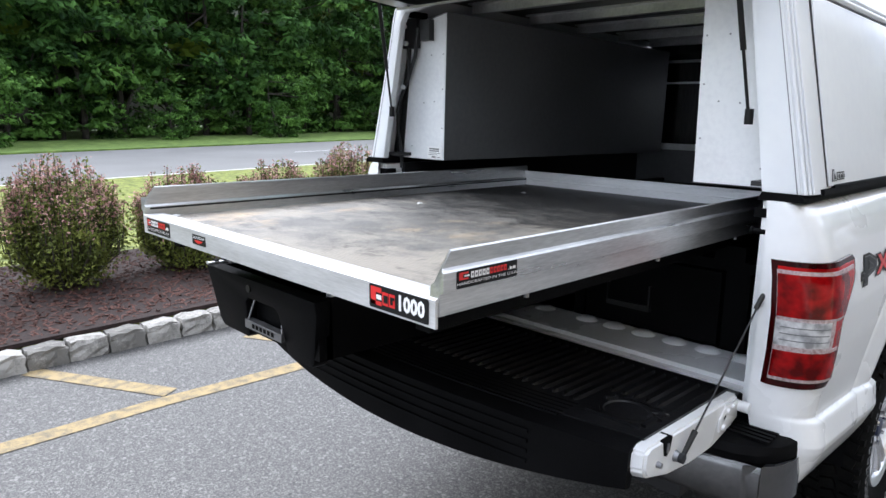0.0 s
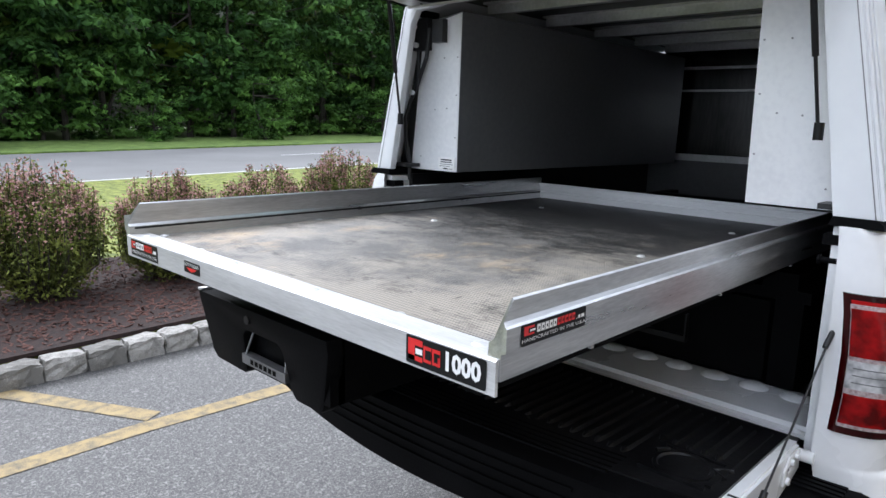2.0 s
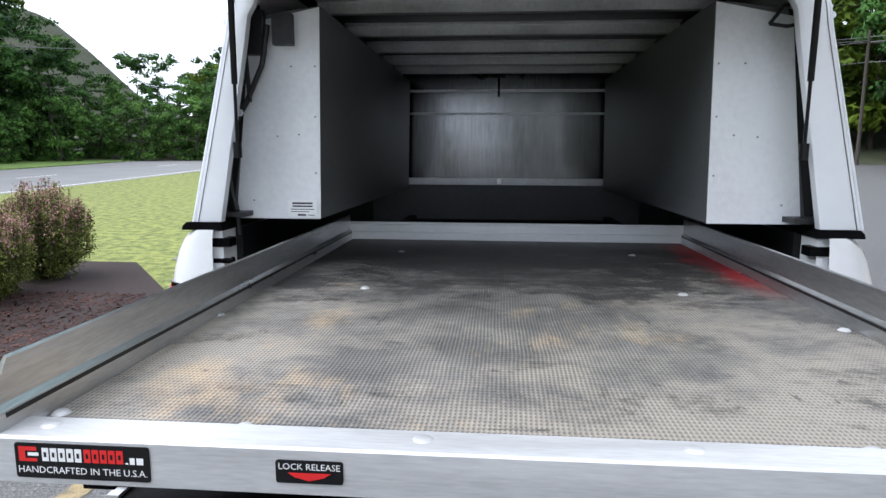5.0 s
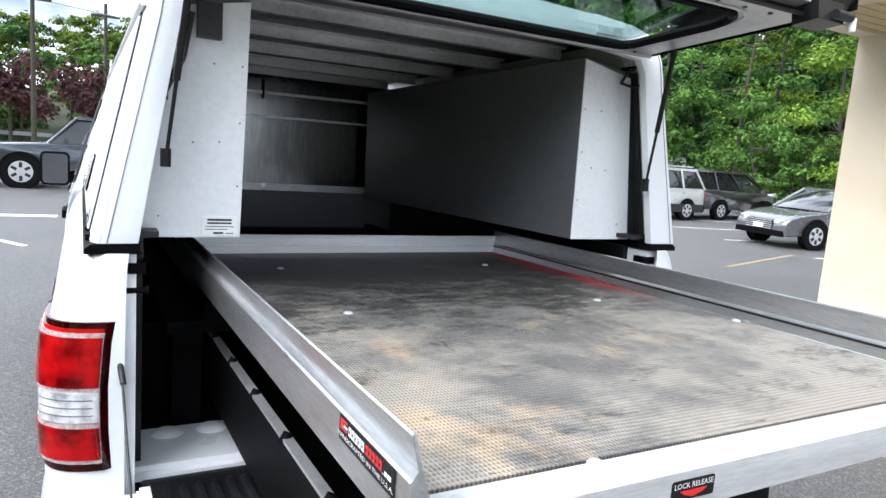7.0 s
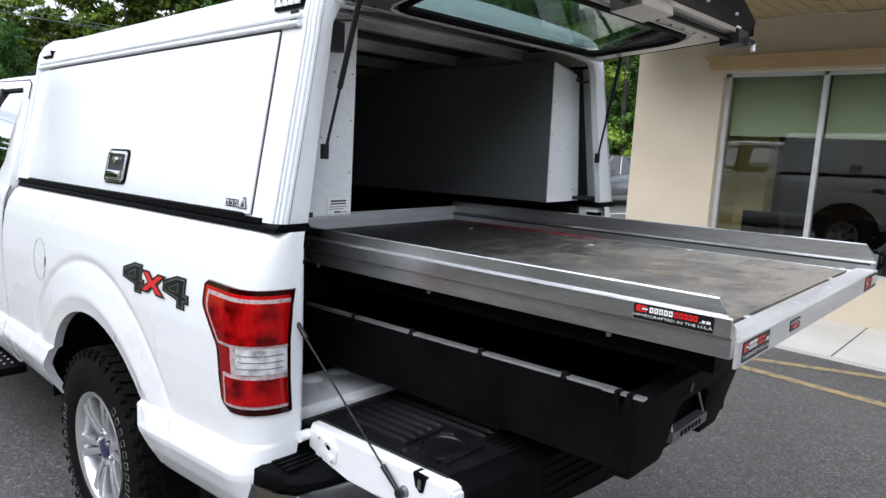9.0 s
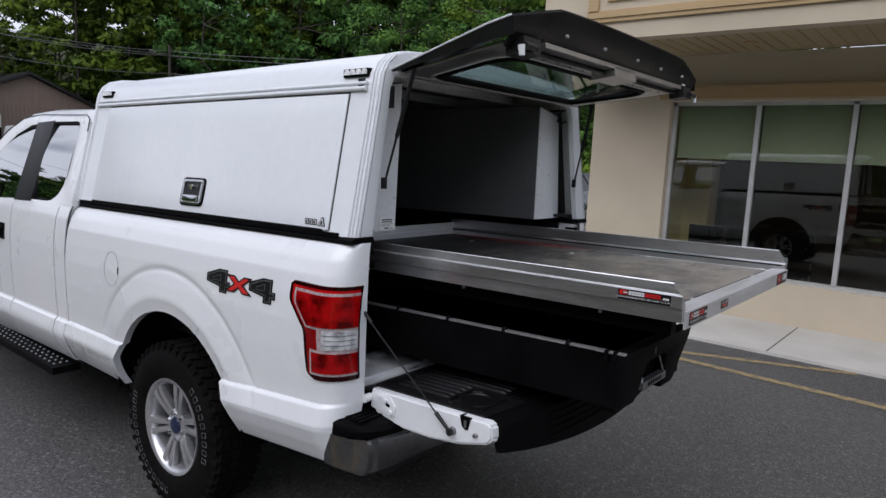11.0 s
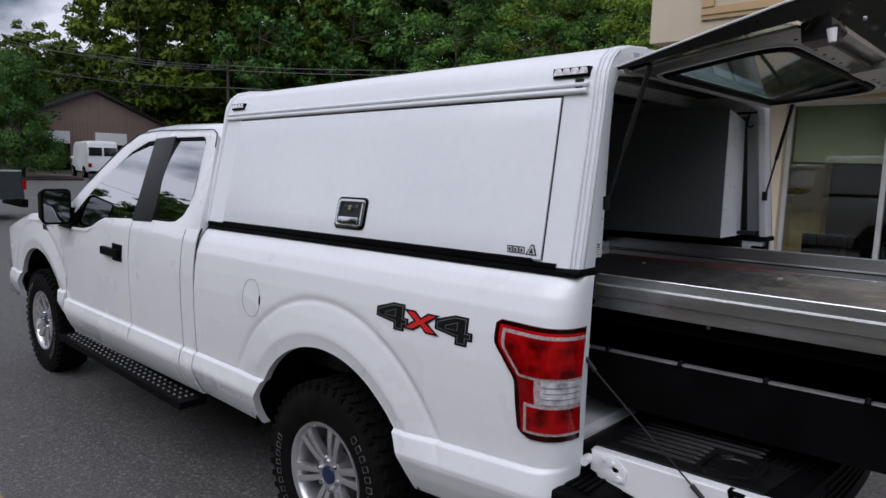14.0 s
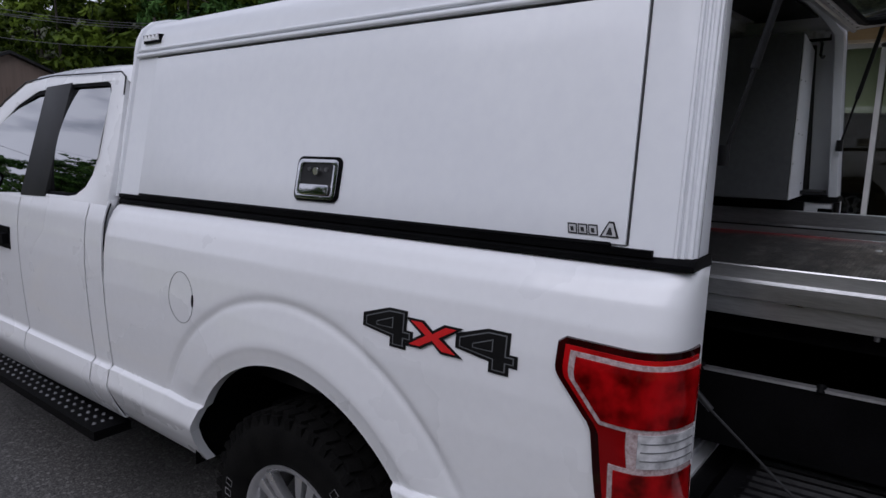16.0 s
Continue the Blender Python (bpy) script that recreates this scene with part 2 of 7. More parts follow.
def holed(bm, outer, holes, to3, depth):
    """A plate with holes: outlines in 2D, put into space by to3(u, v, w), w from 0 to depth."""
    from mathutils.geometry import tessellate_polygon
    loops = [outer] + list(holes)
    flat = [p for lp in loops for p in lp]
    tris = tessellate_polygon([[Vector((u, v, 0)) for u, v in lp] for lp in loops])
    a = [bm.verts.new(to3(u, v, 0.0)) for u, v in flat]
    b = [bm.verts.new(to3(u, v, depth)) for u, v in flat]
    for t in tris:
        for vs in ((a[t[0]], a[t[1]], a[t[2]]), (b[t[2]], b[t[1]], b[t[0]])):
            try:
                bm.faces.new(vs)
            except ValueError:
                pass
    k = 0
    for lp in loops:
        n = len(lp)
        for i in range(n):
            bm.faces.new((a[k + i], a[k + (i + 1) % n], b[k + (i + 1) % n], b[k + i]))
        k += n
    bmesh.ops.recalc_face_normals(bm, faces=bm.faces[:])
    return bm


def rounded(x0, x1, y0, y1, r, n=5):
    pts = []
    for cx, cy, a0 in ((x1 - r, y1 - r, 0), (x0 + r, y1 - r, 90), (x0 + r, y0 + r, 180), (x1 - r, y0 + r, 270)):
        for i in range(n + 1):
            a = radians(a0 + 90 * i / n)
            pts.append((cx + r * math.cos(a), cy + r * math.sin(a)))
    return pts


def grid(fn, nu, nv, keep=None):
    """A sheet of fn(i, j) over a grid of (nu+1) x (nv+1); keep(i, j) tells which cells stay."""
    bm = bmesh.new()
    v = [[bm.verts.new(fn(i, j)) for j in range(nv + 1)] for i in range(nu + 1)]
    for i in range(nu):
        for j in range(nv):
            if keep is None or keep(i, j):
                bm.faces.new((v[i][j], v[i + 1][j], v[i + 1][j + 1], v[i][j + 1]))
    loose = [x for x in bm.verts if not x.link_faces]
    bmesh.ops.delete(bm, geom=loose, context="VERTS")
    return bm


def loft(rings, closed=True, caps=True):
    bm = bmesh.new()
    vs = [[bm.verts.new(p) for p in r] for r in rings]
    n = len(rings[0])
    for a, b in zip(vs, vs[1:]):
        for i in range(n if closed else n - 1):
            bm.faces.new((a[i], a[(i + 1) % n], b[(i + 1) % n], b[i]))
    if caps and closed:
        bm.faces.new(vs[0][::-1])
        bm.faces.new(vs[-1])
    bmesh.ops.recalc_face_normals(bm, faces=bm.faces[:])
    return bm


def lerp(pts, x):
    """Straight lines through sorted (x, y) pairs."""
    if x <= pts[0][0]:
        return pts[0][1]
    for (xa, ya), (xb, yb) in zip(pts, pts[1:]):
        if x <= xb:
            return ya + (yb - ya) * (x - xa) / (xb - xa)
    return pts[-1][1]


def text_mesh(body, size, to3, bold=0.0):
    """Letters of the built-in font, laid out from (0, 0), put into space by to3(u, v, w)."""
    cu = bpy.data.curves.new("letters", "FONT")
    cu.body, cu.size, cu.align_x, cu.align_y, cu.resolution_u = body, size, "CENTER", "CENTER", 2
    cu.offset = bold
    ob = bpy.data.objects.new("letters", cu)
    scene.collection.objects.link(ob)
    me = bpy.data.meshes.new_from_object(ob.evaluated_get(bpy.context.evaluated_depsgraph_get()))
    bm = bmesh.new()
    bm.from_mesh(me)
    for v in bm.verts:
        v.co = to3(v.co.x, v.co.y, 0.0)
    bpy.data.objects.remove(ob)
    bpy.data.meshes.remove(me)
    bpy.data.curves.remove(cu)
    return bm


def each(name, specs, material, parent, label="", bevel=0.0):
    """One part for each box."""
    return [part(name, boxes(q), material, parent, label, bevel=bevel) for q in specs]


def each_bar(name, rects, to3, w, material, parent, label=""):
    return [part(name, bars([q], to3, w), material, parent, label) for q in rects]


def bars(rects, to3, w=0.0):
    bm = bmesh.new()
    for u0, u1, v0, v1 in rects:
        bm.faces.new([bm.verts.new(to3(u, v, w)) for u, v in ((u0, v0), (u1, v0), (u1, v1), (u0, v1))])
    return bm


# ---- pickup truck: nose along +y, tail at y = 0, wheels on z = 0 ----
truck = thing("pickup_truck", "white extended-cab pickup truck with open tailgate, parked on asphalt", "truck")
SIDE = [(0.48, 0.926), (0.52, 0.952), (0.58, 0.982), (0.64, 1.005), (0.66, 1.008), (0.727, 0.9925), (0.731, 0.989), (0.737, 0.976), (0.742, 0.975), (0.748, 0.9765), (0.85, 0.983),
        (0.98, 0.989), (1.12, 0.99), (1.22, 0.983), (1.30, 0.971), (1.36, 0.951), (1.395, 0.931), (1.415, 0.911), (1.425, 0.886)]
ARCH_Z = 0.46
ARCHES = [(1.134, 0.532), (4.817, 0.53)]
FLARE = [(0.0, 0.0), (0.05, 0.009), (0.062, 0.0125), (0.08, 0.012), (0.185, -0.003), (0.203, -0.0085), (0.226, -0.001), (0.24, 0.0)]


def body_x(y, z):
    """Half width of the body, with the raised flares round the wheels."""
    # the lower crease climbs towards the tail
    lift = (0.028 + 0.085 * (0.72 - y)) * min(1.0, max(0.0, (0.80 - y) / 0.08)) * min(1.0, max(0.0, (1.1 - z) / 0.25)) if y < 0.8 else 0.0
    x = lerp(SIDE, z - lift)
    for yc, r0 in ARCHES:
        r = math.hypot(y - yc, z - ARCH_Z)
        if r < r0 + 0.24 and z > 0.5:
            x += lerp(FLARE, r - r0) * min(1.0, max(0.0, (z - 0.66) / 0.16))
    return x


def side_panel(name, s, cols, zbot, ztop, rows, parent, material, label=""):
    """A stretch of body side. cols: (y, inset) from front to back; the wheel arches are cut out of it."""
    def at(i, j):
        y, d = cols[i]
        zb, zt = zbot(y), ztop(y)
        # rows gather round the lower crease
        z = lerp([(0, zb), (0.13, 0.69), (0.42, 0.845), (1, zt)], j / rows)
        x = body_x(y, z)
        return Vector((s * (x - d * min(1.0, max(0.0, (x - 0.848) / 0.142))), y, z))

    def inside(y, z):
        return any(math.hypot(y - yc, z - ARCH_Z) < r0 for yc, r0 in ARCHES)

    def keep(i, j):
        c = (at(i, j) + at(i + 1, j + 1)) / 2
        return not inside(c.y, c.z)

    bm = grid(at, len(cols) - 1, rows, keep)
    for v in bm.verts:
        for yc, r0 in ARCHES:
            r = math.hypot(v.co.y - yc, v.co.z - ARCH_Z)
            if r < r0 + 0.001 or (r < r0 + 0.035 and v.is_boundary):
                v.co.y, v.co.z = yc + (v.co.y - yc) * r0 / r, ARCH_Z + (v.co.z - ARCH_Z) * r0 / r
                v.co.x = s * body_x(yc + (v.co.y - yc) * 1.005, ARCH_Z + (v.co.z - ARCH_Z) * 1.005)
    # a turned-in lip all round gives the sheet its thickness
    edge = [e for e in bm.edges if e.is_boundary]
    made = bmesh.ops.extrude_edge_only(bm, edges=edge)["geom"]
    for v in made:
        if isinstance(v, bmesh.types.BMVert):
            v.co.x -= s * 0.035
    bmesh.ops.recalc_face_normals(bm, faces=bm.faces[:])
    return part(name, bm, material, parent, label, smooth=True, angle=35)


def span(a, b, n):
    return [a + (b - a) * i / n for i in range(n + 1)]


def bed_bottom(y):
    return lerp([(-0.05, 0.60), (0.6, 0.545), (1.2, 0.50), (1.6, 0.478), (2.3, 0.482)], y)


CORNER = [(0.075, 0.0), (0.05, 0.004), (0.028, 0.014), (0.008, 0.032), (-0.006, 0.055), (-0.014, 0.08), (-0.018, 0.105), (-0.02, 0.13)]
for s, side in ((-1, "left"), (1, "right")):
    bed = side_panel("bedside", s, [(y, 0.0) for y in span(2.232, 0.10, 290)] + CORNER, bed_bottom, lambda y: 1.425, 130, truck, WHITE,
                     "white bed side with a flared wheel arch")
    # black rail cap along the top of the bed side
    cap = loft([[(s * 0.908, y, 1.424), (s * 0.906, y, 1.436), (s * 0.894, y, 1.446), (s * 0.80, y, 1.447), (s * 0.79, y, 1.424)] for y in (-0.015, 0.3, 1.2, 2.23)])
    part("rail_cap", cap, BLACKPL, bed, "black plastic rail cap", smooth=True)
    # inner wall and jamb
    part("inner_wall", boxes((s * 0.80, s * 0.78, 0.10, 2.2, 0.87, 1.425)), LINER, bed, "black lined inner bed wall")
    part("jamb", boxes((min(s * 0.856, s * 0.80), max(s * 0.856, s * 0.80), 0.006, 0.11, 0.80, 1.42)), WHITE, bed, bevel=0.006)
    bm = tubes(((s * 0.83, 0.01, 1.335), (s * 0.775, 0.01, 1.335), 0.008), ((s * 0.779, 0.01, 1.335), (s * 0.773, 0.01, 1.335), 0.012))
    part("striker", bm, BLACKPL, bed, smooth=True)
    part("latch_block", boxes((min(s * 0.83, s * 0.78), max(s * 0.83, s * 0.78), 0.0, 0.05, 1.375, 1.40)), BLACKPL, bed, bevel=0.004)
    # wheel housing behind the arch
    ring = []
    for i in range(25):
        a = math.pi * i / 24
        ring.append((1.134 + 0.56 * math.cos(a), ARCH_Z + 0.56 * math.sin(a)))
    bm = grid(lambda i, j: (s * (0.955 - 0.42 * j / 3), ring[i][0], ring[i][1]), 24, 3)
    part("wheel_housing", bm, BLACKPL, bed, smooth=True)
    # floor ledge with pressed bumps between mat and wall
    part("bed_ledge", boxes((min(s * 0.80, 0), max(s * 0.80, 0), 0.075, 0.31, 0.845, 0.866), (min(s * 0.80, 0), max(s * 0.80, 0), 0.045, 0.073, 0.84, 0.852)), WHITE, bed, "white painted bed floor edge", bevel=0.004)
    for k in range(6):
        xc = 0.70 - 0.12 * k
        bm = loft([[(s * (xc + 0.045 * c * math.cos(a)), 0.265 + 0.042 * c * math.sin(a), zz) for a in [math.pi * 2 * q / 16 for q in range(16)]]
                   for c, zz in ((1, 0.865), (0.92, 0.869), (0.7, 0.876), (0.4, 0.879))])
        part("floor_bump", bm, WHITE, bed, smooth=True, angle=60)

part("bed_floor", boxes((-0.78, 0.78, 0.0, 2.2, 0.80, 0.842)), LINER, truck, "black bed floor")
# white panel given a grey that holds the shade in the bed
part("bed_headboard", boxes((-0.80, 0.80, 2.15, 2.2, 0.85, 1.44)), DIMGREY, truck, "grey painted bed headboard")

# fuel door and its notch
bm = bmesh.new()
ring = [(1.675 + 0.076 * math.cos(a), 1.135 + 0.092 * math.sin(a)) for a in [math.pi * 2 * i / 40 for i in range(40)]]
inner = [(1.675 + 0.0743 * math.cos(a), 1.135 + 0.0903 * math.sin(a)) for a in [math.pi * 2 * i / 40 for i in range(40)]]
holed(bm, ring, [inner], lambda u, v, w: Vector((-(body_x(u, v) + 0.0012 - w), u, v)), 0.001)
part("fuel_door", bm, DIMGREY, truck, "round fuel door seam")
bm = bmesh.new()
prism(bm, [(1.602 + 0.006 * math.cos(a), 1.135 + 0.022 * math.sin(a)) for a in [math.pi * 2 * i / 14 for i in range(14)]],
      lambda u, v, w: Vector((-(body_x(u, v) + 0.002 - w), u, v)), 0.002)
part("fuel_door_notch", bm, BLACKPL, truck)

# ---- tail lamps ----
TL_FRONT = [(0.918, 0.075), (0.928, 0.105), (0.945, 0.12), (1.09, 0.136), (1.105, 0.144), (1.19, 0.222), (1.205, 0.226), (1.258, 0.224), (1.27, 0.205)]
_side = [(0.30, 0.0), (0.25, 0.0), (0.2, 0.0), (0.15, 0.0), (0.11, 0.0)] + CORNER


def wrap(u, z, s, off):
    """A point of the rear corner: u metres along the surface, from the bed opening round to the side."""
    pts = _side[::-1]
    left = u
    for (ya, da), (yb, db) in zip(pts, pts[1:]):
        step = math.hypot(yb - ya, db - da)
        if left <= step or (yb, db) == pts[-1]:
            k = left / step
            y, d = ya + (yb - ya) * k, da + (db - da) * k
            n = Vector((-(yb - ya), (db - da)))
            n = Vector((abs(yb - ya), -abs(db - da))).normalized()
            return Vector((s * (body_x(y, z) - d + off * n.x), y + off * n.y, z))
        left -= step
    return Vector((0, 0, 0))


def wrap_len(y):
    pts = _side[::-1]
    total = 0.0
    for (ya, da), (yb, db) in zip(pts, pts[1:]):
        step = math.hypot(yb - ya, db - da)
        if yb >= y:
            return total + step * max(0, (y - ya)) / max(1e-6, yb - ya)
        total += step
    return total


def tl_patch(s, z0, z1, ua, ub, off, thick=0.006, nu=14, nz=12):
    """A raised plate on the corner between heights z0 and z1, from ua(z) to ub(z) along the surface."""
    def at(i, j, o):
        z = z0 + (z1 - z0) * j / nz
        a, b = ua(z), ub(z)
        return wrap(a + (b - a) * i / nu, z, s, o)
    bm = grid(lambda i, j: at(i, j, off), nu, nz)
    edge = [e for e in bm.edges if e.is_boundary]
    made = bmesh.ops.extrude_edge_only(bm, edges=edge)["geom"]
    for v in made:
        if isinstance(v, bmesh.types.BMVert):
            v.co.x -= s * thick
            v.co.y += thick * 0.5
    bmesh.ops.recalc_face_normals(bm, faces=bm.faces[:])
    return bm


def front_u(z, gap=0.0):
    return wrap_len(lerp(TL_FRONT, z)) - gap


for s in (-1, 1):
    def plate(name, z0, z1, ua, ub, off, material, parent, label="", thick=0.005):
        return part(name, tl_patch(s, z0, z1, ua, ub, off, thick, 16, 28), material, parent, label, smooth=True, angle=50)

    def flat_u(v):
        return lambda z: v

    lamp = plate("tail_lamp", 0.918, 1.27, flat_u(0.012), lambda z: front_u(z), 0.008, DARKRED, truck, "red tail lamp with a clear reversing lens", 0.02)
    plate("red_band", 0.938, 1.256, flat_u(0.022), lambda z: front_u(max(0.955, z), 0.019), 0.011, RED, lamp)
    plate("silver_band", 1.111, 1.247, flat_u(0.020), lambda z: front_u(z, 0.033), 0.0135, SILVER, lamp, "pale reflector strip")
    plate("upper_lens", 1.121, 1.237, flat_u(0.022), lambda z: front_u(z, 0.048), 0.017, DEEPRED, lamp, "red brake lens")
    plate("silver_band", 1.026, 1.120, flat_u(0.020), lambda z: front_u(min(1.08, z), 0.074), 0.0137, SILVER, lamp)
    plate("silver_band", 0.939, 1.034, flat_u(0.020), lambda z: front_u(1.0, 0.035), 0.0139, SILVER, lamp)
    plate("lower_lens", 0.949, 1.025, flat_u(0.022), lambda z: front_u(1.0, 0.047), 0.017, DEEPRED, lamp, "red lower lens")
    clear = plate("clear_lens", 1.040, 1.110, flat_u(0.022), lambda z: front_u(1.05, 0.09), 0.017, CLEAR, lamp, "clear reversing lens")
    for k in range(3):
        z = 1.056 + 0.018 * k
        part("flute", tl_patch(s, z, z + 0.002, flat_u(0.03), lambda q: front_u(1.05, 0.096), 0.0185, 0.002, 8, 1), DIMGREY, clear)

# ---- four-by-four decal on the bed sides ----
DECAL_LINE = mat("decal_line", (0.10, 0.105, 0.11), (0.15, 0.155, 0.16), rough=0.35)


def inset(pts, d):
    """A closed outline drawn in by d."""
    out = []
    area = sum(a[0] * b[1] - b[0] * a[1] for a, b in zip(pts, pts[1:] + pts[:1]))
    sg = 1 if area > 0 else -1
    for k in range(len(pts)):
        p0, p1, p2 = Vector(pts[k - 1]), Vector(pts[k]), Vector(pts[(k + 1) % len(pts)])
        a, b = (p1 - p0).normalized(), (p2 - p1).normalized()
        na, nb = Vector((-a.y, a.x)) * sg, Vector((-b.y, b.x)) * sg
        m = (na + nb) / max(0.4, 1 + na.dot(nb))
        out.append((p1.x + m.x * d, p1.y + m.y * d))
    return out


for s in (-1, 1):
    decal = thing("four_by_four_decal", "black 4X4 decal with a red X on the bed side", "decal")

    def on_side(u, v, w, s=s):
        y = 0.795 - u
        z = 1.205 + (v - 0.035) * 0.86
        return Vector((s * (body_x(y, z) + 0.0015 + w), y, z))

    def lay(pts, mtl, w, name, flip=False):
        bm = bmesh.new()
        q = [((0.475 - u) if flip else u, v) for u, v in pts]
        prism(bm, q, lambda u, v, d: on_side(u, v, w - d), 0.001)
        part(name, bm, mtl, decal)

    digit = [(0.0, 0.022), (0.0, 0.062), (0.088, 0.092), (0.15, 0.092), (0.15, 0.036), (0.172, 0.036), (0.172, 0.002), (0.15, 0.002), (0.15, -0.022), (0.096, -0.022), (0.096, 0.006)]
    inner = [(0.012, 0.028), (0.012, 0.055), (0.09, 0.084), (0.141, 0.084), (0.141, 0.03), (0.163, 0.03), (0.163, 0.010), (0.141, 0.010), (0.141, -0.014), (0.106, -0.014), (0.106, 0.014)]
    hole = [(0.05, 0.034), (0.05, 0.046), (0.106, 0.068), (0.106, 0.034)]
    exx = [(0.145, 0.096), (0.205, 0.096), (0.235, 0.062), (0.268, 0.096), (0.325, 0.096), (0.268, 0.036), (0.328, -0.026), (0.262, -0.026), (0.235, 0.008), (0.2, -0.026), (0.14, -0.026), (0.2, 0.036)]
    exi = [(0.165, 0.087), (0.2, 0.087), (0.235, 0.048), (0.272, 0.087), (0.305, 0.087), (0.254, 0.036), (0.306, -0.017), (0.266, -0.017), (0.235, 0.02), (0.196, -0.017), (0.162, -0.017), (0.215, 0.036)]
    exx = [(u, 0.036 + (v - 0.036) * 0.68) for u, v in exx]
    exi = [(u, 0.036 + (v - 0.036) * 0.66) for u, v in exi]
    for off in (0.0, 0.303):
        lay([(u + off, v) for u, v in digit], DECAL_BLACK, 0.001, "digit_outline")
        lay([(u + off, v) for u, v in inner], DECAL_LINE, 0.002, "digit_face")
        lay([(u + off, v) for u, v in inset(inner, 0.003)], DECAL_BLACK, 0.0025, "digit_core")
        lay([(u + off, v) for u, v in hole], DECAL_LINE, 0.003, "digit_hole")
        lay([(u + off, v) for u, v in inset(hole, 0.0025)], DECAL_BLACK, 0.0035, "digit_hole")
    lay(exx, DECAL_BLACK, 0.003, "cross_outline")
    lay(exi, DECAL_RED, 0.004, "cross_face")

# ---- tailgate, let down ----
gate = tagged(new("tailgate"), "white tailgate let down, lined with a black mat")
gate.parent = truck
sect = [(-0.03, 0.866), (-0.575, 0.888), (-0.597, 0.878), (-0.602, 0.836), (-0.585, 0.812), (-0.46, 0.776), (-0.33, 0.758), (-0.20, 0.754), (-0.06, 0.776)]


def tg_curve(x):
    return -0.055 * (1 - (abs(x) / 0.76) ** 2)


bm = loft([[(x, y + (tg_curve(x) if y < -0.3 else 0), z - (0.06 * (1 - (abs(x) / 0.80) ** 2) if z < 0.84 and y < -0.1 else 0)) for y, z in sect]
           for x in span(-0.80, 0.80, 24)])
bmesh.ops.bevel(bm, geom=[e for e in bm.edges if len(e.link_faces) == 2 and e.calc_face_angle(0) > radians(35)], offset=0.007, segments=2, affect="EDGES")
part("gate_panel", bm, WHITE, gate, smooth=True)


def gate_z(y):
    """Height of the lined inner face, which rises a little to the outer edge."""
    return 0.866 - 0.040 * (y + 0.03)


part("gate_cap", loft([[(x, -0.44 + tg_curve(x), gate_z(-0.44) + 0.004), (x, -0.582 + tg_curve(x), gate_z(-0.58) + 0.004), (x, -0.612 + tg_curve(x), 0.876), (x, -0.618 + tg_curve(x), 0.705 + 0.085 * (abs(x) / 0.79) ** 2),
                        (x, -0.595 + tg_curve(x), 0.70 + 0.085 * (abs(x) / 0.79) ** 2), (x, -0.57, 0.86)] for x in span(-0.765, 0.765, 24)]), BLACKPL, gate,
     "black plastic tailgate cap", smooth=True)
part("gate_mat", loft([[(x, -0.03, 0.867), (x, -0.03, 0.874), (x, -0.55 + tg_curve(x), gate_z(-0.55) + 0.008), (x, -0.55 + tg_curve(x), gate_z(-0.55) + 0.001)] for x in span(-0.77, 0.77, 24)]), LINER, gate, "ribbed black mat")
rib_pts = [(-0.011, 0.0), (-0.006, 0.010), (0.006, 0.010), (0.011, 0.0)]
for k in range(41):
    x = -0.70 + 1.40 * k / 40
    y1 = -0.335 if abs(x) > 0.55 else -0.47
    part("mat_rib", loft([[(x + u * c, y, gate_z(y) + 0.0065 + w * c) for u, w in rib_pts] for y, c in ((-0.075, 0.4), (-0.09, 1), (y1 + 0.015, 1), (y1, 0.4))]), LINER, gate)
for s in (-1, 1):
    # raised border and pressed corner of the mat
    for q in ((s * 0.738 - 0.007, s * 0.738 + 0.007, -0.49, -0.07), (min(s * 0.585, s * 0.738), max(s * 0.585, s * 0.738), -0.357, -0.347), (min(s * 0.585, s * 0.738), max(s * 0.585, s * 0.738), -0.512, -0.502)):
        bm = boxes((*q, 0.0, 0.008))
        for v in bm.verts:
            v.co.z += gate_z(v.co.y) + 0.007
        part("mat_border", bm, LINER, gate, bevel=0.003)
    bm = loft([[(s * 0.66 + r * math.cos(a), -0.432 + r * math.sin(a), gate_z(-0.432) + 0.0075 + h) for a in [math.pi * 2 * q / 32 for q in range(32)]]
               for r, h in ((0.070, 0.0), (0.068, 0.006), (0.060, 0.0065), (0.056, 0.002), (0.010, 0.002))])
    part("mat_disc", bm, LINER, gate, smooth=True, angle=30)
    for xa, ya, xb, yb in ((0.75, -0.37, 0.715, -0.40), (0.715, -0.40, 0.75, -0.425), (0.58, -0.40, 0.60, -0.37)):
        part("mat_bead", tubes(((s * xa, ya, gate_z(ya) + 0.009), (s * xb, yb, gate_z(yb) + 0.009), 0.007, 8)), LINER, gate, smooth=True)
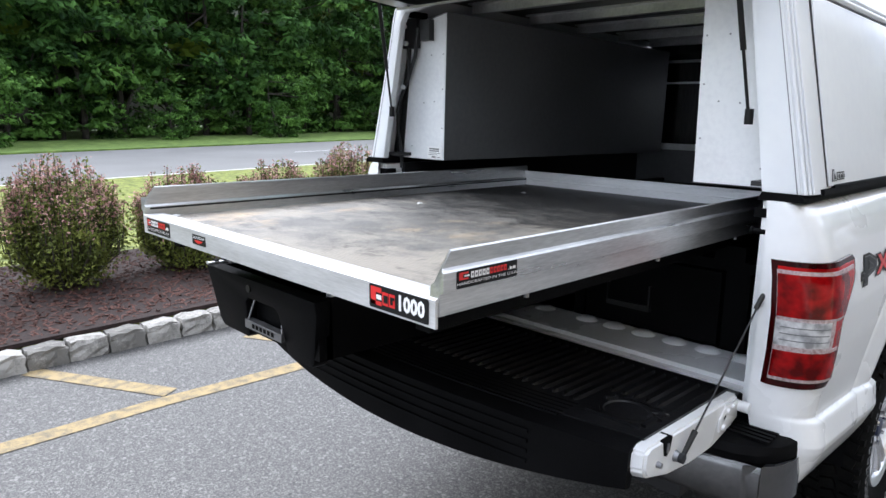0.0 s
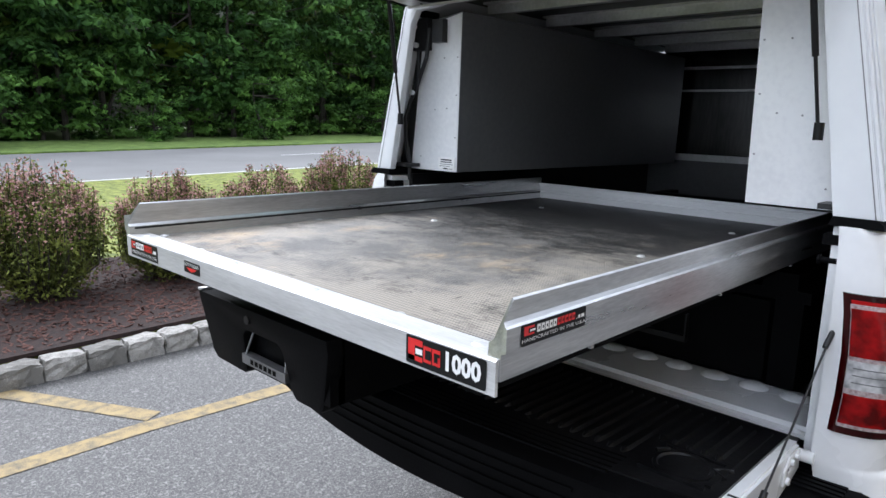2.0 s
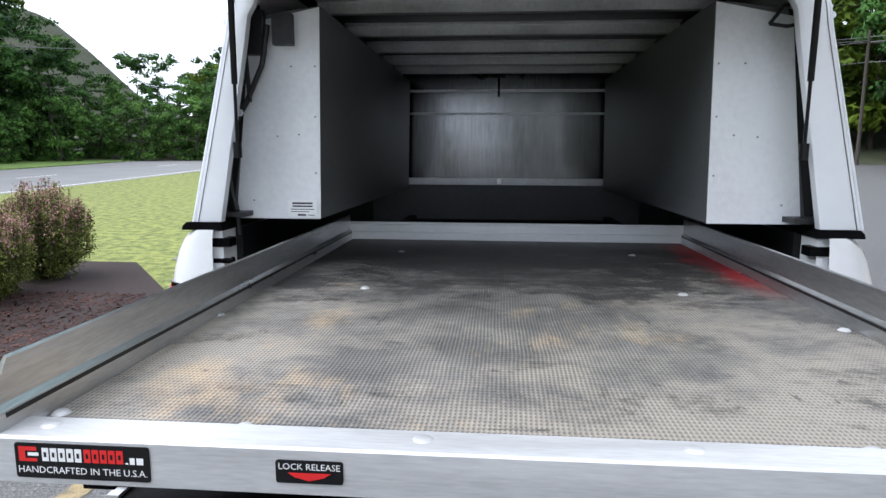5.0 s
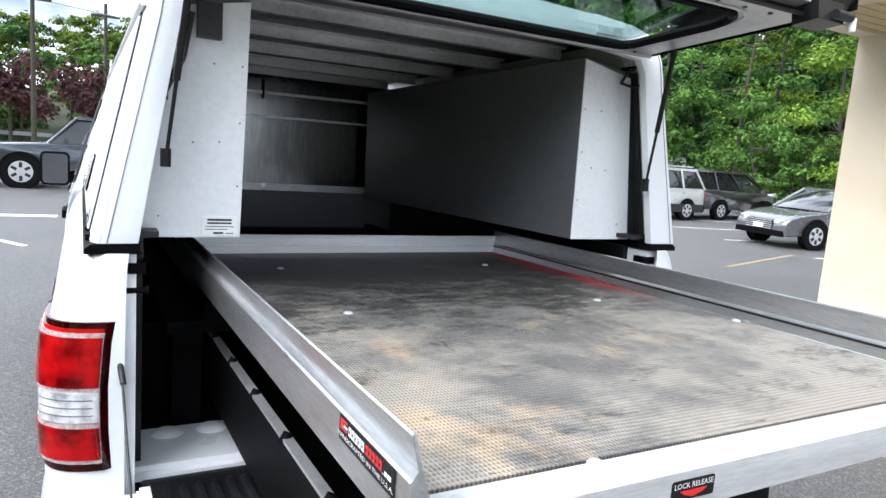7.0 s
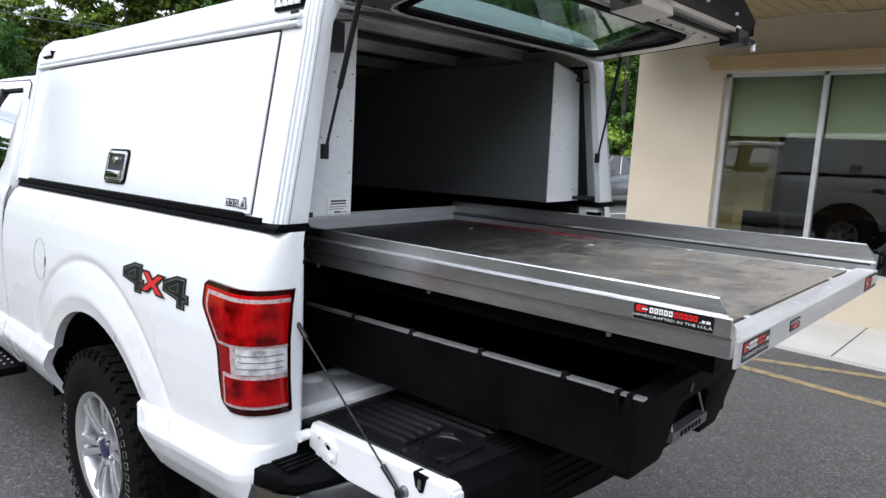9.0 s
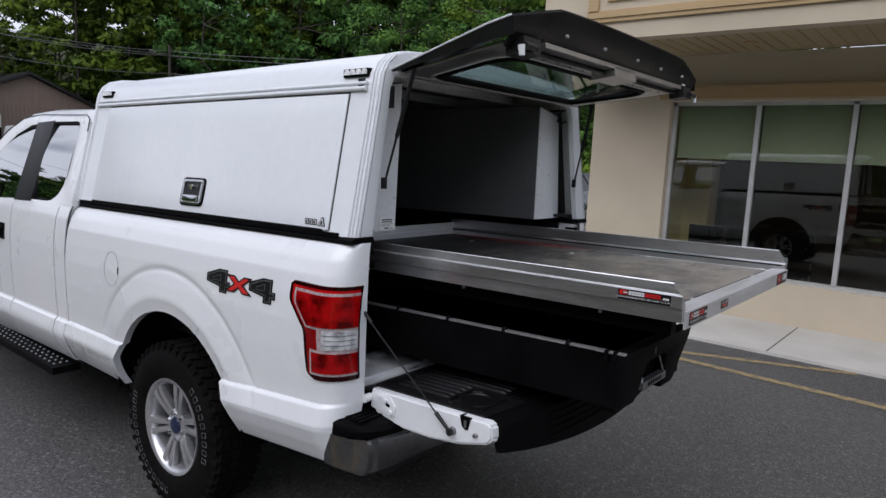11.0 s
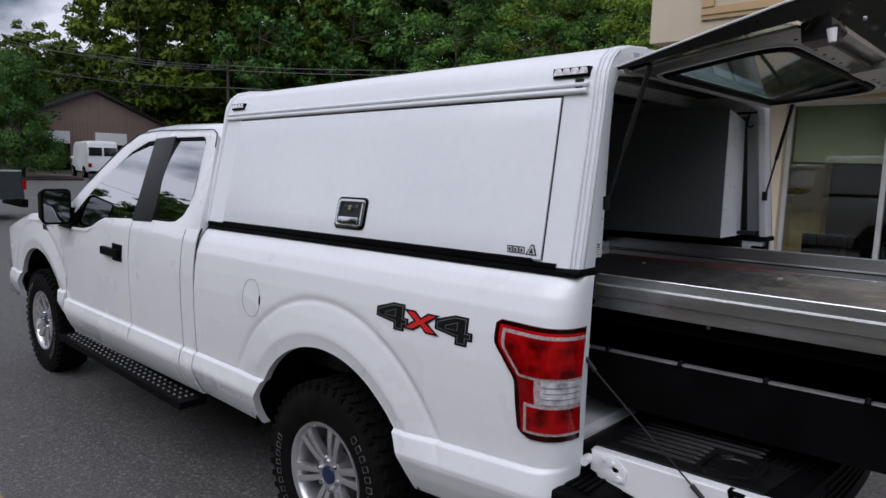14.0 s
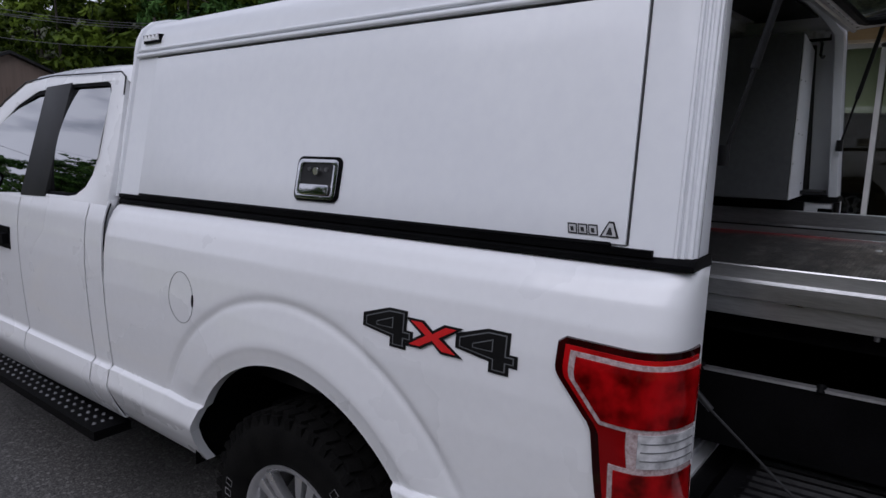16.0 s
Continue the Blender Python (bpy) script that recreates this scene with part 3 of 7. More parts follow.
# long grooved steps along the cap
for k in range(5):
    y = -0.465 - 0.024 * k
    part("cap_rib", loft([[(x, y + tg_curve(x) + u, gate_z(y) + 0.004 + w) for u, w in ((-0.006, 0), (-0.004, 0.0045), (0.004, 0.0045), (0.006, 0))] for x in span(-0.55, 0.55, 12)]), BLACKPL, gate)
for k in range(4):
    z = 0.85 - 0.028 * k
    part("cap_rib", loft([[(x, -0.614 - 0.001 * k + tg_curve(x) - w, z + u) for u, w in ((-0.006, 0), (-0.004, 0.0055), (0.004, 0.0055), (0.006, 0))] for x in span(-0.5, 0.5, 12)]), BLACKPL, gate)
for s in (-1, 1):
    # latch recess, cable stud, bolts and hinge plate on the gate's edge
    bm = bmesh.new()
    prism(bm, [(-0.508, 0.884), (-0.462, 0.884), (-0.466, 0.868), (-0.472, 0.848), (-0.488, 0.838), (-0.498, 0.842)], lambda u, v, w, s=s: Vector((s * (0.803 - w), u, v)), 0.03)
    part("latch_slot", bm, BLACKPL, gate, "dark latch recess")
    part("latch_tongue", boxes((min(s * 0.79, s * 0.806), max(s * 0.79, s * 0.806), -0.492, -0.482, 0.848, 0.872)), STEEL, gate, bevel=0.002)
    for yb, zb, rb, mt in ((-0.433, 0.819, 0.016, STEEL), (-0.531, 0.832, 0.009, STEEL), (-0.115, 0.842, 0.010, WHITE), (-0.14, 0.80, 0.012, WHITE), (-0.085, 0.848, 0.007, WHITE)):
        part("side_bolt", tubes(((s * 0.797, yb, zb), (s * 0.812, yb, zb), rb, 16, rb * 0.75)), mt, gate, smooth=True)
    bm = bmesh.new()
    holed(bm, [(-0.04, 0.855), (-0.04, 0.80), (-0.10, 0.785), (-0.16, 0.79), (-0.165, 0.83), (-0.13, 0.86)], [[(-0.125 + 0.012 * math.cos(a), 0.824 + 0.008 * math.sin(a)) for a in [math.pi * 2 * q / 12 for q in range(12)]]],
          lambda u, v, w, s=s: Vector((s * (0.800 + w), u, v)), 0.005)
    part("hinge_plate", bm, WHITE, gate, bevel=0.0015)
    part("hinge_hole", tubes(((s * 0.800, -0.125, 0.824), (s * 0.8015, -0.125, 0.824), 0.0125, 14)), BLACKPL, gate)
    part("hinge_pin", tubes(((s * 0.80, -0.03, 0.832), (s * 0.835, -0.03, 0.832), 0.016, 18)), WHITE, gate, smooth=True)
    # stay cable from the jamb to the gate's edge
    bm = tubes(((s * 0.832, -0.008, 1.165), (s * 0.818, -0.43, 0.822), 0.0028, 8), ((s * 0.836, -0.002, 1.18), (s * 0.829, -0.05, 1.131), 0.007, 10),
               ((s * 0.820, -0.37, 0.871), (s * 0.818, -0.43, 0.822), 0.008, 10, 0.006), ((s * 0.812, -0.433, 0.819), (s * 0.824, -0.433, 0.819), 0.013, 14))
    part("stay_cable", bm, DARKSTEEL, gate, "dark steel tailgate stay cable", smooth=True)

# the gate hangs a few millimetres askew in its opening
for o in gate.children:
    for v in o.data.vertices:
        v.co.y *= 1.0 - 0.055 * min(1.0, max(0.0, (v.co.x + 0.8) / 1.6))

# ---- rear bumper ----
bump = part("rear_bumper", loft([[(x, -0.185 + 0.06 * (abs(x) / 0.95) ** 3, 0.722), (x, -0.2 + 0.065 * (abs(x) / 0.95) ** 3, 0.69), (x, -0.195 + 0.065 * (abs(x) / 0.95) ** 3, 0.61),
                                  (x, -0.16 + 0.05 * (abs(x) / 0.95) ** 3, 0.58), (x, -0.02, 0.57), (x, -0.02, 0.722)] for x in span(-0.90, 0.90, 24)]),
            BUMPERCHROME, truck, "chrome rear bumper with black step pads", smooth=True)
for s in (-1, 1):
    bm = loft([[(s * x, y0 + 0.01, 0.72), (s * x, y0 + 0.004, 0.745), (s * x, y0 + 0.02, 0.765), (s * x, y0 + 0.06, 0.775), (s * x, 0.06, 0.778), (s * x, 0.06, 0.72)]
               for x, y0 in ((0.62, -0.175), (0.75, -0.17), (0.83, -0.155), (0.885, -0.125), (0.92, -0.085), (0.942, -0.03), (0.948, 0.015), (0.949, 0.03))])
    part("step_pad", bm, BLACKPL, bump, "black plastic step pad", smooth=True, angle=30)
    bm = bmesh.new()
    for k in range(6):
        box(bm, s * 0.70, s * 0.90, -0.095 + 0.022 * k, -0.083 + 0.022 * k, 0.776, 0.782)
    part("pad_ribs", bm, BLACKPL, bump)
    bm = loft([[(s * x, y, z) for z in (0.60, 0.64, 0.69, 0.722)] for x, y in ((0.86, -0.155), (0.90, -0.13), (0.93, -0.085), (0.948, -0.02), (0.95, 0.025), (0.943, 0.045))], closed=False)
    part("bumper_corner", bm, BUMPERCHROME, bump, smooth=True)
part("pad_centre", boxes((-0.62, 0.62, -0.175, -0.02, 0.72, 0.76)), BLACKPL, bump, bevel=0.008)
for o in (bump, *bump.children):
    for v in o.data.vertices:
        v.co.x *= 1.018

# ---- cab ----
def belt(y):
    return lerp([(2.24, 1.385), (3.2, 1.335), (3.55, 1.315), (3.75, 1.235), (4.3, 1.21), (4.5, 1.235), (5.2, 1.19), (5.62, 1.08)], y)


def cab_bottom(y):
    return lerp([(2.2, 0.50), (4.2, 0.46), (4.3, 0.48), (5.6, 0.5)], y)


for s in (-1, 1):
    side_panel("quarter_panel", s, [(y, 0.0) for y in span(2.383, 2.244, 6)], cab_bottom, belt, 56, truck, WHITE)
    rear_door = side_panel("rear_door", s, [(y, 0.0) for y in span(3.0615, 2.3935, 18)], cab_bottom, belt, 56, truck, WHITE, "white rear-hinged cab door")
    front_door = side_panel("front_door", s, [(y, 0.0) for y in span(4.204, 3.0705, 30)], cab_bottom, belt, 56, truck, WHITE, "white front door with a black handle")
    side_panel("front_fender", s, [(y, 0.02 * max(0, (y - 5.2) / 0.4) ** 2) for y in span(5.62, 4.213, 56)], cab_bottom, belt, 56, truck, WHITE)
    bm = boxes((min(s * 0.994, s * 1.02), max(s * 0.994, s * 1.02), 3.17, 3.43, 1.112, 1.160))
    part("door_handle", bm, BLACKPL, front_door, "black door handle", bevel=0.01)
    part("handle_cup", boxes((min(s * 0.98, s * 0.994), max(s * 0.98, s * 0.994), 3.16, 3.30, 1.085, 1.19)), BLACKPL, front_door, bevel=0.006)

    def green(u, v, w, s=s):
        return Vector((s * (0.955 - (v - 1.34) * 0.29 - w), u, v))

    outline = [(2.25, 1.36), (2.262, 1.6), (2.31, 1.86), (2.36, 1.885), (3.0, 1.888), (3.3, 1.868), (3.52, 1.78), (3.95, 1.53), (4.36, 1.25), (4.30, 1.20), (3.75, 1.22), (3.5, 1.30), (3.0, 1.34)]
    rear_win = [(2.816, 1.852), (2.46, 1.856), (2.43, 1.845), (2.415, 1.82), (2.402, 1.55), (2.42, 1.48), (2.46, 1.425), (2.53, 1.388), (2.60, 1.378), (2.856, 1.370)]
    front_win = [(3.005, 1.838), (3.14, 1.828), (3.34, 1.765), (3.70, 1.565), (4.06, 1.31), (4.17, 1.222), (3.80, 1.238), (3.68, 1.262), (3.60, 1.30), (3.50, 1.333), (3.03, 1.362)]
    bm = bmesh.new()
    holed(bm, outline, [rear_win, front_win], green, 0.05)
    part("cab_frame", bm, WHITE, truck, "white window frame and pillars", bevel=0.006)
    bm = bmesh.new()
    prism(bm, [(2.785, 1.860), (3.04, 1.846), (3.075, 1.350), (2.815, 1.362)], lambda u, v, w, s=s: green(u, v, -0.006 + w), 0.02)
    part("door_pillar", bm, DARKSTEEL, truck, "black door pillar trim", bevel=0.003)
    for nm, win in (("rear_window", rear_win), ("front_window", front_win)):
        bm = bmesh.new()
        inset = [(u, v) for u, v in win]
        prism(bm, inset, lambda u, v, w: green(u, v, 0.018 + w), 0.004)
        # the pane bulges a little between sill and roof
        lo, hi = min(v for u, v in win), max(v for u, v in win)
        for k in range(1, 14):
            bmesh.ops.bisect_plane(bm, geom=bm.verts[:] + bm.edges[:] + bm.faces[:], plane_co=(0, 0, lo + (hi - lo) * k / 14), plane_no=(0, 0, 1))
        for v in bm.verts:
            f = min(1.0, max(0.0, (v.co.z - lo) / (hi - lo)))
            v.co.x += s * 0.096 * f * (1 - f)
        pane = part(nm, bm, CARGLASS, truck, "dark reflective side window", smooth=True, angle=30)
        cu = sum(u for u, v in win) / len(win)
        cv = sum(v for u, v in win) / len(win)
        bm = bmesh.new()
        holed(bm, win, [[(cu + (u - cu) * 0.955, cv + (v - cv) * 0.945) for u, v in win]], lambda u, v, w: green(u, v, 0.004 + w), 0.012)
        part("window_seal", bm, BLACKPL, pane)
    # roof gutter seam
    bm = bmesh.new()
    seam = [(2.30, 1.80), (2.315, 1.872), (2.36, 1.894), (3.0, 1.897), (3.3, 1.877), (3.52, 1.79), (3.95, 1.54)]
    for p, q in zip(seam, seam[1:]):
        tube(bm, green(*p, -0.001), green(*q, -0.001), 0.0035, 6)
    part("roof_seam", bm, DARKSTEEL, truck, smooth=True)
    # mirror
    mir = part("door_mirror", loft([[(s * x, y, z) for x, z in rounded(0.985, 1.175, 1.25, 1.495, 0.035, 4)] for y in (4.02, 4.03)] +
                                    [[(s * (1.08 + (x - 1.08) * 0.86), 4.13, 1.372 + (z - 1.372) * 0.86) for x, z in rounded(0.985, 1.175, 1.25, 1.495, 0.035, 4)]]),
               BLACKPL, truck, "black door mirror", smooth=True)
    bm = bmesh.new()
    prism(bm, rounded(1.0, 1.16, 1.265, 1.48, 0.025, 4), lambda u, v, w, s=s: Vector((s * u, 4.016 + w, v)), 0.004)
    part("mirror_glass", bm, MIRROR, mir, "mirror glass")
    part("mirror_arm", boxes((min(s * 0.92, s * 1.0), max(s * 0.90, s * 1.0), 4.05, 4.13, 1.27, 1.36)), BLACKPL, mir, bevel=0.015)
    bm = bmesh.new()
    prism(bm, [(4.02, 1.33), (4.28, 1.215), (4.02, 1.215)], lambda u, v, w, s=s: green(u, v, -0.008 + w), 0.03)
    part("mirror_sail", bm, BLACKPL, mir)
    # running board with raised studs
    rb = part("running_board", boxes((min(s * 0.90, s * 1.055), max(s * 0.90, s * 1.055), 2.28, 4.15, 0.40, 0.44)), BLACKPL, truck, "black running board with bright studs", bevel=0.012)
    bm = bmesh.new()
    for k in range(27):
        for q in range(3):
            yy, xx = 2.36 + 1.72 * k / 26, s * (0.945 + 0.036 * q)
            tube(bm, (xx, yy, 0.439), (xx, yy, 0.446), 0.009, 8, 0.006)
    tagged(part("studs", bm, STEEL, rb), "bright studs", kind="stuff")
    each("bracket", [(min(s * 0.70, s * 0.95), max(s * 0.70, s * 0.95), y, y + 0.06, 0.40, 0.44) for y in (2.6, 3.8)], DARKSTEEL, rb)
    part("fender_badge", boxes((min(s * 0.975, s * 0.985), max(s * 0.975, s * 0.985), 4.42, 4.66, 1.155, 1.195)), DARKSTEEL, truck, bevel=0.008)

    # dark strips added inside the panel gaps stand for the shade in them
    for ys in (2.238, 2.3885, 3.066, 4.2085):
        zs = span(cab_bottom(ys) + 0.01, belt(ys) - 0.01, 30)
        bm = bmesh.new()
        prev = None
        for z in zs:
            x = s * (body_x(ys, z) - 0.006)
            cur = [bm.verts.new((x, ys - 0.008, z)), bm.verts.new((x, ys + 0.008, z))]
            if prev:
                bm.faces.new((prev[0], prev[1], cur[1], cur[0]))
            prev = cur
        part("door_seal", bm, BLACKPL, truck, "dark rubber seal in the panel gap")

# roof, windscreen, bonnet, nose
RO = [(0.775, 1.878), (0.74, 1.915), (0.66, 1.938), (0.4, 1.956), (0.0, 1.962)]
RO = [(x * 1.03, z) for x, z in RO]
ROOF = [(-x, z) for x, z in RO] + [(x, z) for x, z in RO[-2::-1]]
bm = loft([[(x * kx, y, 1.0 * (z + dz)) for x, z in ROOF] for y, dz, kx in ((2.27, -0.09, 1.0), (2.285, -0.03, 1.0), (2.33, -0.008, 1.0), (2.6, 0.0, 1.0), (3.0, 0.0, 1.0), (3.25, -0.012, 0.995), (3.45, -0.055, 0.985))], closed=False)
part("roof", bm, WHITE, truck, "white cab roof", smooth=True)
part("cab_back", boxes((-0.85, 0.85, 2.27, 2.30, 0.6, 1.50), (-0.77, 0.77, 2.272, 2.298, 1.50, 1.90)), WHITE, truck)
bm = loft([[(-0.74, 3.46, 1.83), (-0.4, 3.50, 1.875), (0.4, 3.50, 1.875), (0.74, 3.46, 1.83)], [(-0.88, 4.42, 1.27), (-0.45, 4.55, 1.30), (0.45, 4.55, 1.30), (0.88, 4.42, 1.27)]], closed=False)
part("windscreen", bm, CARGLASS, truck, "windscreen", smooth=True)
bm = loft([[(-0.93, y, z - 0.08), (-0.88, y, z - 0.01), (-0.6, y, z + 0.02), (0, y, z + 0.035), (0.6, y, z + 0.02), (0.88, y, z - 0.01), (0.93, y, z - 0.08)]
           for y, z in ((4.42, 1.28), (4.8, 1.27), (5.3, 1.235), (5.55, 1.18), (5.62, 1.08))], closed=False)
part("bonnet", bm, WHITE, truck, "white bonnet", smooth=True)
part("grille", boxes((-0.85, 0.85, 5.56, 5.64, 0.78, 1.1)), DARKSTEEL, truck, bevel=0.02)
part("front_bumper", boxes((-0.95, 0.95, 5.55, 5.75, 0.5, 0.78)), CHROME, truck, bevel=0.04)
part("cab_floor", boxes((-0.88, 0.88, 2.3, 5.5, 0.52, 0.62)), DARKSTEEL, truck)
part("back_lining", boxes((-0.84, 0.84, 2.304, 2.325, 0.6, 1.45), (-0.74, 0.74, 2.304, 2.325, 1.45, 1.86)), BLACKPL, truck, "dark cab lining")
part("headliner", boxes((-0.70, 0.70, 2.33, 3.35, 1.84, 1.86)), DARKSTEEL, truck)
part("dashboard", boxes((-0.82, 0.82, 4.0, 4.4, 0.9, 1.22)), BLACKPL, truck, bevel=0.04)
for x in (-0.42, 0.42):
    seat = part("front_seat", boxes((x - 0.26, x + 0.26, 2.95, 3.5, 0.75, 0.95)), DARKSTEEL, truck, "dark cloth seat", bevel=0.05)
    part("seat_back", boxes((x - 0.25, x + 0.25, 2.86, 3.0, 0.92, 1.5)), DARKSTEEL, seat, bevel=0.05)
    part("headrest", boxes((x - 0.13, x + 0.13, 2.88, 2.98, 1.52, 1.7)), DARKSTEEL, seat, bevel=0.04)
bm = bmesh.new()
pts = [Vector((-0.42, 3.86, 1.14)) + Matrix.Rotation(radians(-25), 3, "X") @ Vector((0.19 * math.cos(a), 0, 0.19 * math.sin(a))) for a in [math.pi * 2 * i / 20 for i in range(20)]]
for i in range(20):
    tube(bm, pts[i], pts[(i + 1) % 20], 0.016, 8)
part("steering_wheel", bm, BLACKPL, truck, smooth=True)
part("underbody", boxes((-0.62, 0.62, 0.05, 5.4, 0.42, 0.6), (-0.08, 0.08, 1.0, 1.25, 0.3, 0.5), (-0.75, 0.75, 1.08, 1.19, 0.36, 0.46)), DARKSTEEL, truck, bevel=0.02)


# ---- wheels ----
def revolve(bm, prof, n, cap=False):
    rings = [[bm.verts.new((x, r * math.cos(2 * math.pi * i / n), r * math.sin(2 * math.pi * i / n))) for i in range(n)] for x, r in prof]
    for a, b in zip(rings, rings[1:]):
        for i in range(n):
            bm.faces.new((a[i], a[(i + 1) % n], b[(i + 1) % n], b[i]))
    if cap:
        bm.faces.new(rings[-1])
    return bm


SIDEMARK = mat("worn_white_rubber", (0.05, 0.05, 0.05), (0.22, 0.22, 0.215), rough=0.7, scale=30, fine=200)


def make_wheel():
    """A wheel whose outer face looks to -x."""
    w = new("wheel")
    w.empty_display_size = 0.05
    R = 0.408
    bm = revolve(bmesh.new(), [(0.125, 0.24), (0.132, 0.30), (0.128, 0.36), (0.11, 0.393), (0.06, 0.398), (-0.06, 0.398), (-0.11, 0.393), (-0.128, 0.365), (-0.134, 0.335),
                               (-0.136, 0.30), (-0.130, 0.265), (-0.120, 0.24), (-0.112, 0.228)], 72)
    bmesh.ops.recalc_face_normals(bm, faces=bm.faces[:])
    tyre = part("tyre", bm, RUBBER, w, "black all-terrain tyre with white sidewall marks", smooth=True)
    bm = bmesh.new()
    for k in range(44):
        for x, dx, sh in ((-0.088, 0.024, 0.0), (-0.03, 0.022, 0.5), (0.03, 0.022, 0.0), (0.088, 0.024, 0.5)):
            a = 2 * math.pi * (k + sh) / 44
            m = Matrix.Rotation(a, 4, "X")
            box(bm, x - dx, x + dx, -0.02, 0.02, 0.392, R, m @ Matrix.Rotation(0.25 if sh else -0.25, 4, "Z"))
        m = Matrix.Rotation(2 * math.pi * k / 44, 4, "X")
        box(bm, -0.127, -0.108, -0.012, 0.012, 0.366, 0.398, m)
    part("tread", bm, RUBBER, tyre)
    for a0, n in ((-178, 15), (42, 9)):
        for k in range(n):
            bm = bmesh.new()
            for (p, q, r0, r1) in ((-0.014, -0.0126, 0.303, 0.335), (0.0086, 0.010, 0.303, 0.335), (-0.014, 0.010, 0.3336, 0.335), (-0.014, 0.010, 0.303, 0.3044)):
                box(bm, -0.1368, -0.130, p, q, r0, r1, Matrix.Rotation(radians(a0 + k * 7.4), 4, "X"))
            part("sidewall_mark", bm, SIDEMARK, tyre)
    bm = revolve(bmesh.new(), [(0.12, 0.225), (-0.02, 0.20), (-0.095, 0.205), (-0.112, 0.214), (-0.122, 0.226), (-0.124, 0.234), (-0.114, 0.236)], 64)
    bmesh.ops.recalc_face_normals(bm, faces=bm.faces[:])
    rim = part("rim", bm, RIM, w, "silver six-spoke alloy rim", smooth=True)
    for k in range(6):
        for d in (-1, 1):
            pr = [(-0.086, 0.05, d * 0.012, 0.013), (-0.098, 0.10, d * 0.018, 0.0135), (-0.106, 0.15, d * 0.023, 0.014), (-0.111, 0.222, d * 0.031, 0.019)]
            m = Matrix.Rotation(2 * math.pi * k / 6 + 0.26, 4, "X")
            bm = loft([[m @ Vector((x, c - hw, r)), m @ Vector((x, c + hw, r)), m @ Vector((x + 0.035, c + hw * 0.8, r)), m @ Vector((x + 0.035, c - hw * 0.8, r))] for x, r, c, hw in pr])
            part("spoke", bm, RIM, rim, bevel=0.004)
    part("hub", revolve(bmesh.new(), [(-0.02, 0.085), (-0.085, 0.08), (-0.092, 0.07), (-0.092, 0.04)], 32, True), RIM, rim, smooth=True)
    part("centre_cap", revolve(bmesh.new(), [(-0.09, 0.042), (-0.10, 0.038), (-0.103, 0.02), (-0.1035, 0.001)], 24), mat("dark_blue_cap", (0.01, 0.016, 0.05), (0.015, 0.025, 0.07), rough=0.3), rim, "dark centre cap", smooth=True)
    for k in range(6):
        a = 2 * math.pi * (k + 0.5) / 6 + 0.26
        p = Vector((-0.085, 0.062 * math.sin(-a), 0.062 * math.cos(a)))
        part("nut", tubes((p, p + Vector((-0.02, 0, 0)), 0.010, 6)), CHROME, rim)
    part("brake_disc", revolve(bmesh.new(), [(0.0, 0.17), (-0.01, 0.17), (-0.012, 0.05)], 32), DARKSTEEL, w, smooth=True)
    return w


wheel = make_wheel()
wheel.parent = truck
wheel.matrix_basis = pose(-0.85, 1.134, 0.408)
for m in (pose(-0.85, 4.817, 0.408, 40), pose(0.85, 1.134, 0.408, 20, 0, 180), pose(0.85, 4.817, 0.408, 70, 0, 180)):
    copy_thing(wheel, m)


# ---- canopy over the bed ----
canopy = thing("truck_canopy", "white aluminium truck canopy with its rear hatch raised", "canopy")
SH = [(0.896, 1.446), (0.868, 1.575), (0.827, 1.762), (0.784, 1.96), (0.778, 2.0), (0.766, 2.05), (0.742, 2.092), (0.70, 2.124), (0.63, 2.143), (0.5, 2.155), (0.3, 2.163), (0.0, 2.168)]
SHELL_OUT = [(-x, z) for x, z in SH] + [(x, z) for x, z in SH[-2::-1]]


def rear_y(z):
    return -0.004 + (z - 1.45) * 0.04


def shell_ring(y0, k=1.0, dz=0.0, slant=False):
    return [(x * k, (rear_y(z) + y0 if slant else y0), z + dz) for x, z in SHELL_OUT]


bm = loft([shell_ring(0, 0.974, slant=True), shell_ring(0.02, 0.985, slant=True), shell_ring(0.05, 0.997, slant=True), shell_ring(0.08, slant=True), shell_ring(0.5), shell_ring(1.4), shell_ring(2.24), [(x * 1.012, 2.245, 1.446 + (z - 1.446) * 1.012) for x, z in SHELL_OUT], [(x * 1.014, 2.262, 1.446 + (z - 1.446) * 1.014) for x, z in SHELL_OUT], [(x * 0.985, 2.272, 1.446 + (z - 1.446) * 0.985) for x, z in SHELL_OUT]], closed=False)
made = bmesh.ops.solidify(bm, geom=bm.faces[:], thickness=0.02)
bmesh.ops.recalc_face_normals(bm, faces=bm.faces[:])
part("shell", bm, SHELL, canopy, "white shell walls and rounded roof", smooth=True, angle=30)
inner_half = [(0.795, 1.46), (0.772, 1.60), (0.716, 1.93), (0.706, 2.0), (0.68, 2.045), (0.4, 2.072)]
inner_open = [(-x, z) for x, z in inner_half] + [(0, 2.078)] + inner_half[::-1]
rear_outer = [(x * 0.972, z) for x, z in SHELL_OUT]
bm = bmesh.new()
ring_poly = rear_outer + [(0.797, 1.446)] + inner_open[::-1][1:-1] + [(-0.797, 1.446)]
prism(bm, ring_poly, lambda u, v, w: Vector((u, rear_y(v) - 0.004 + w, v)), 0.03)
part("rear_frame", bm, SHELL, canopy, "white rear frame", bevel=0.003)
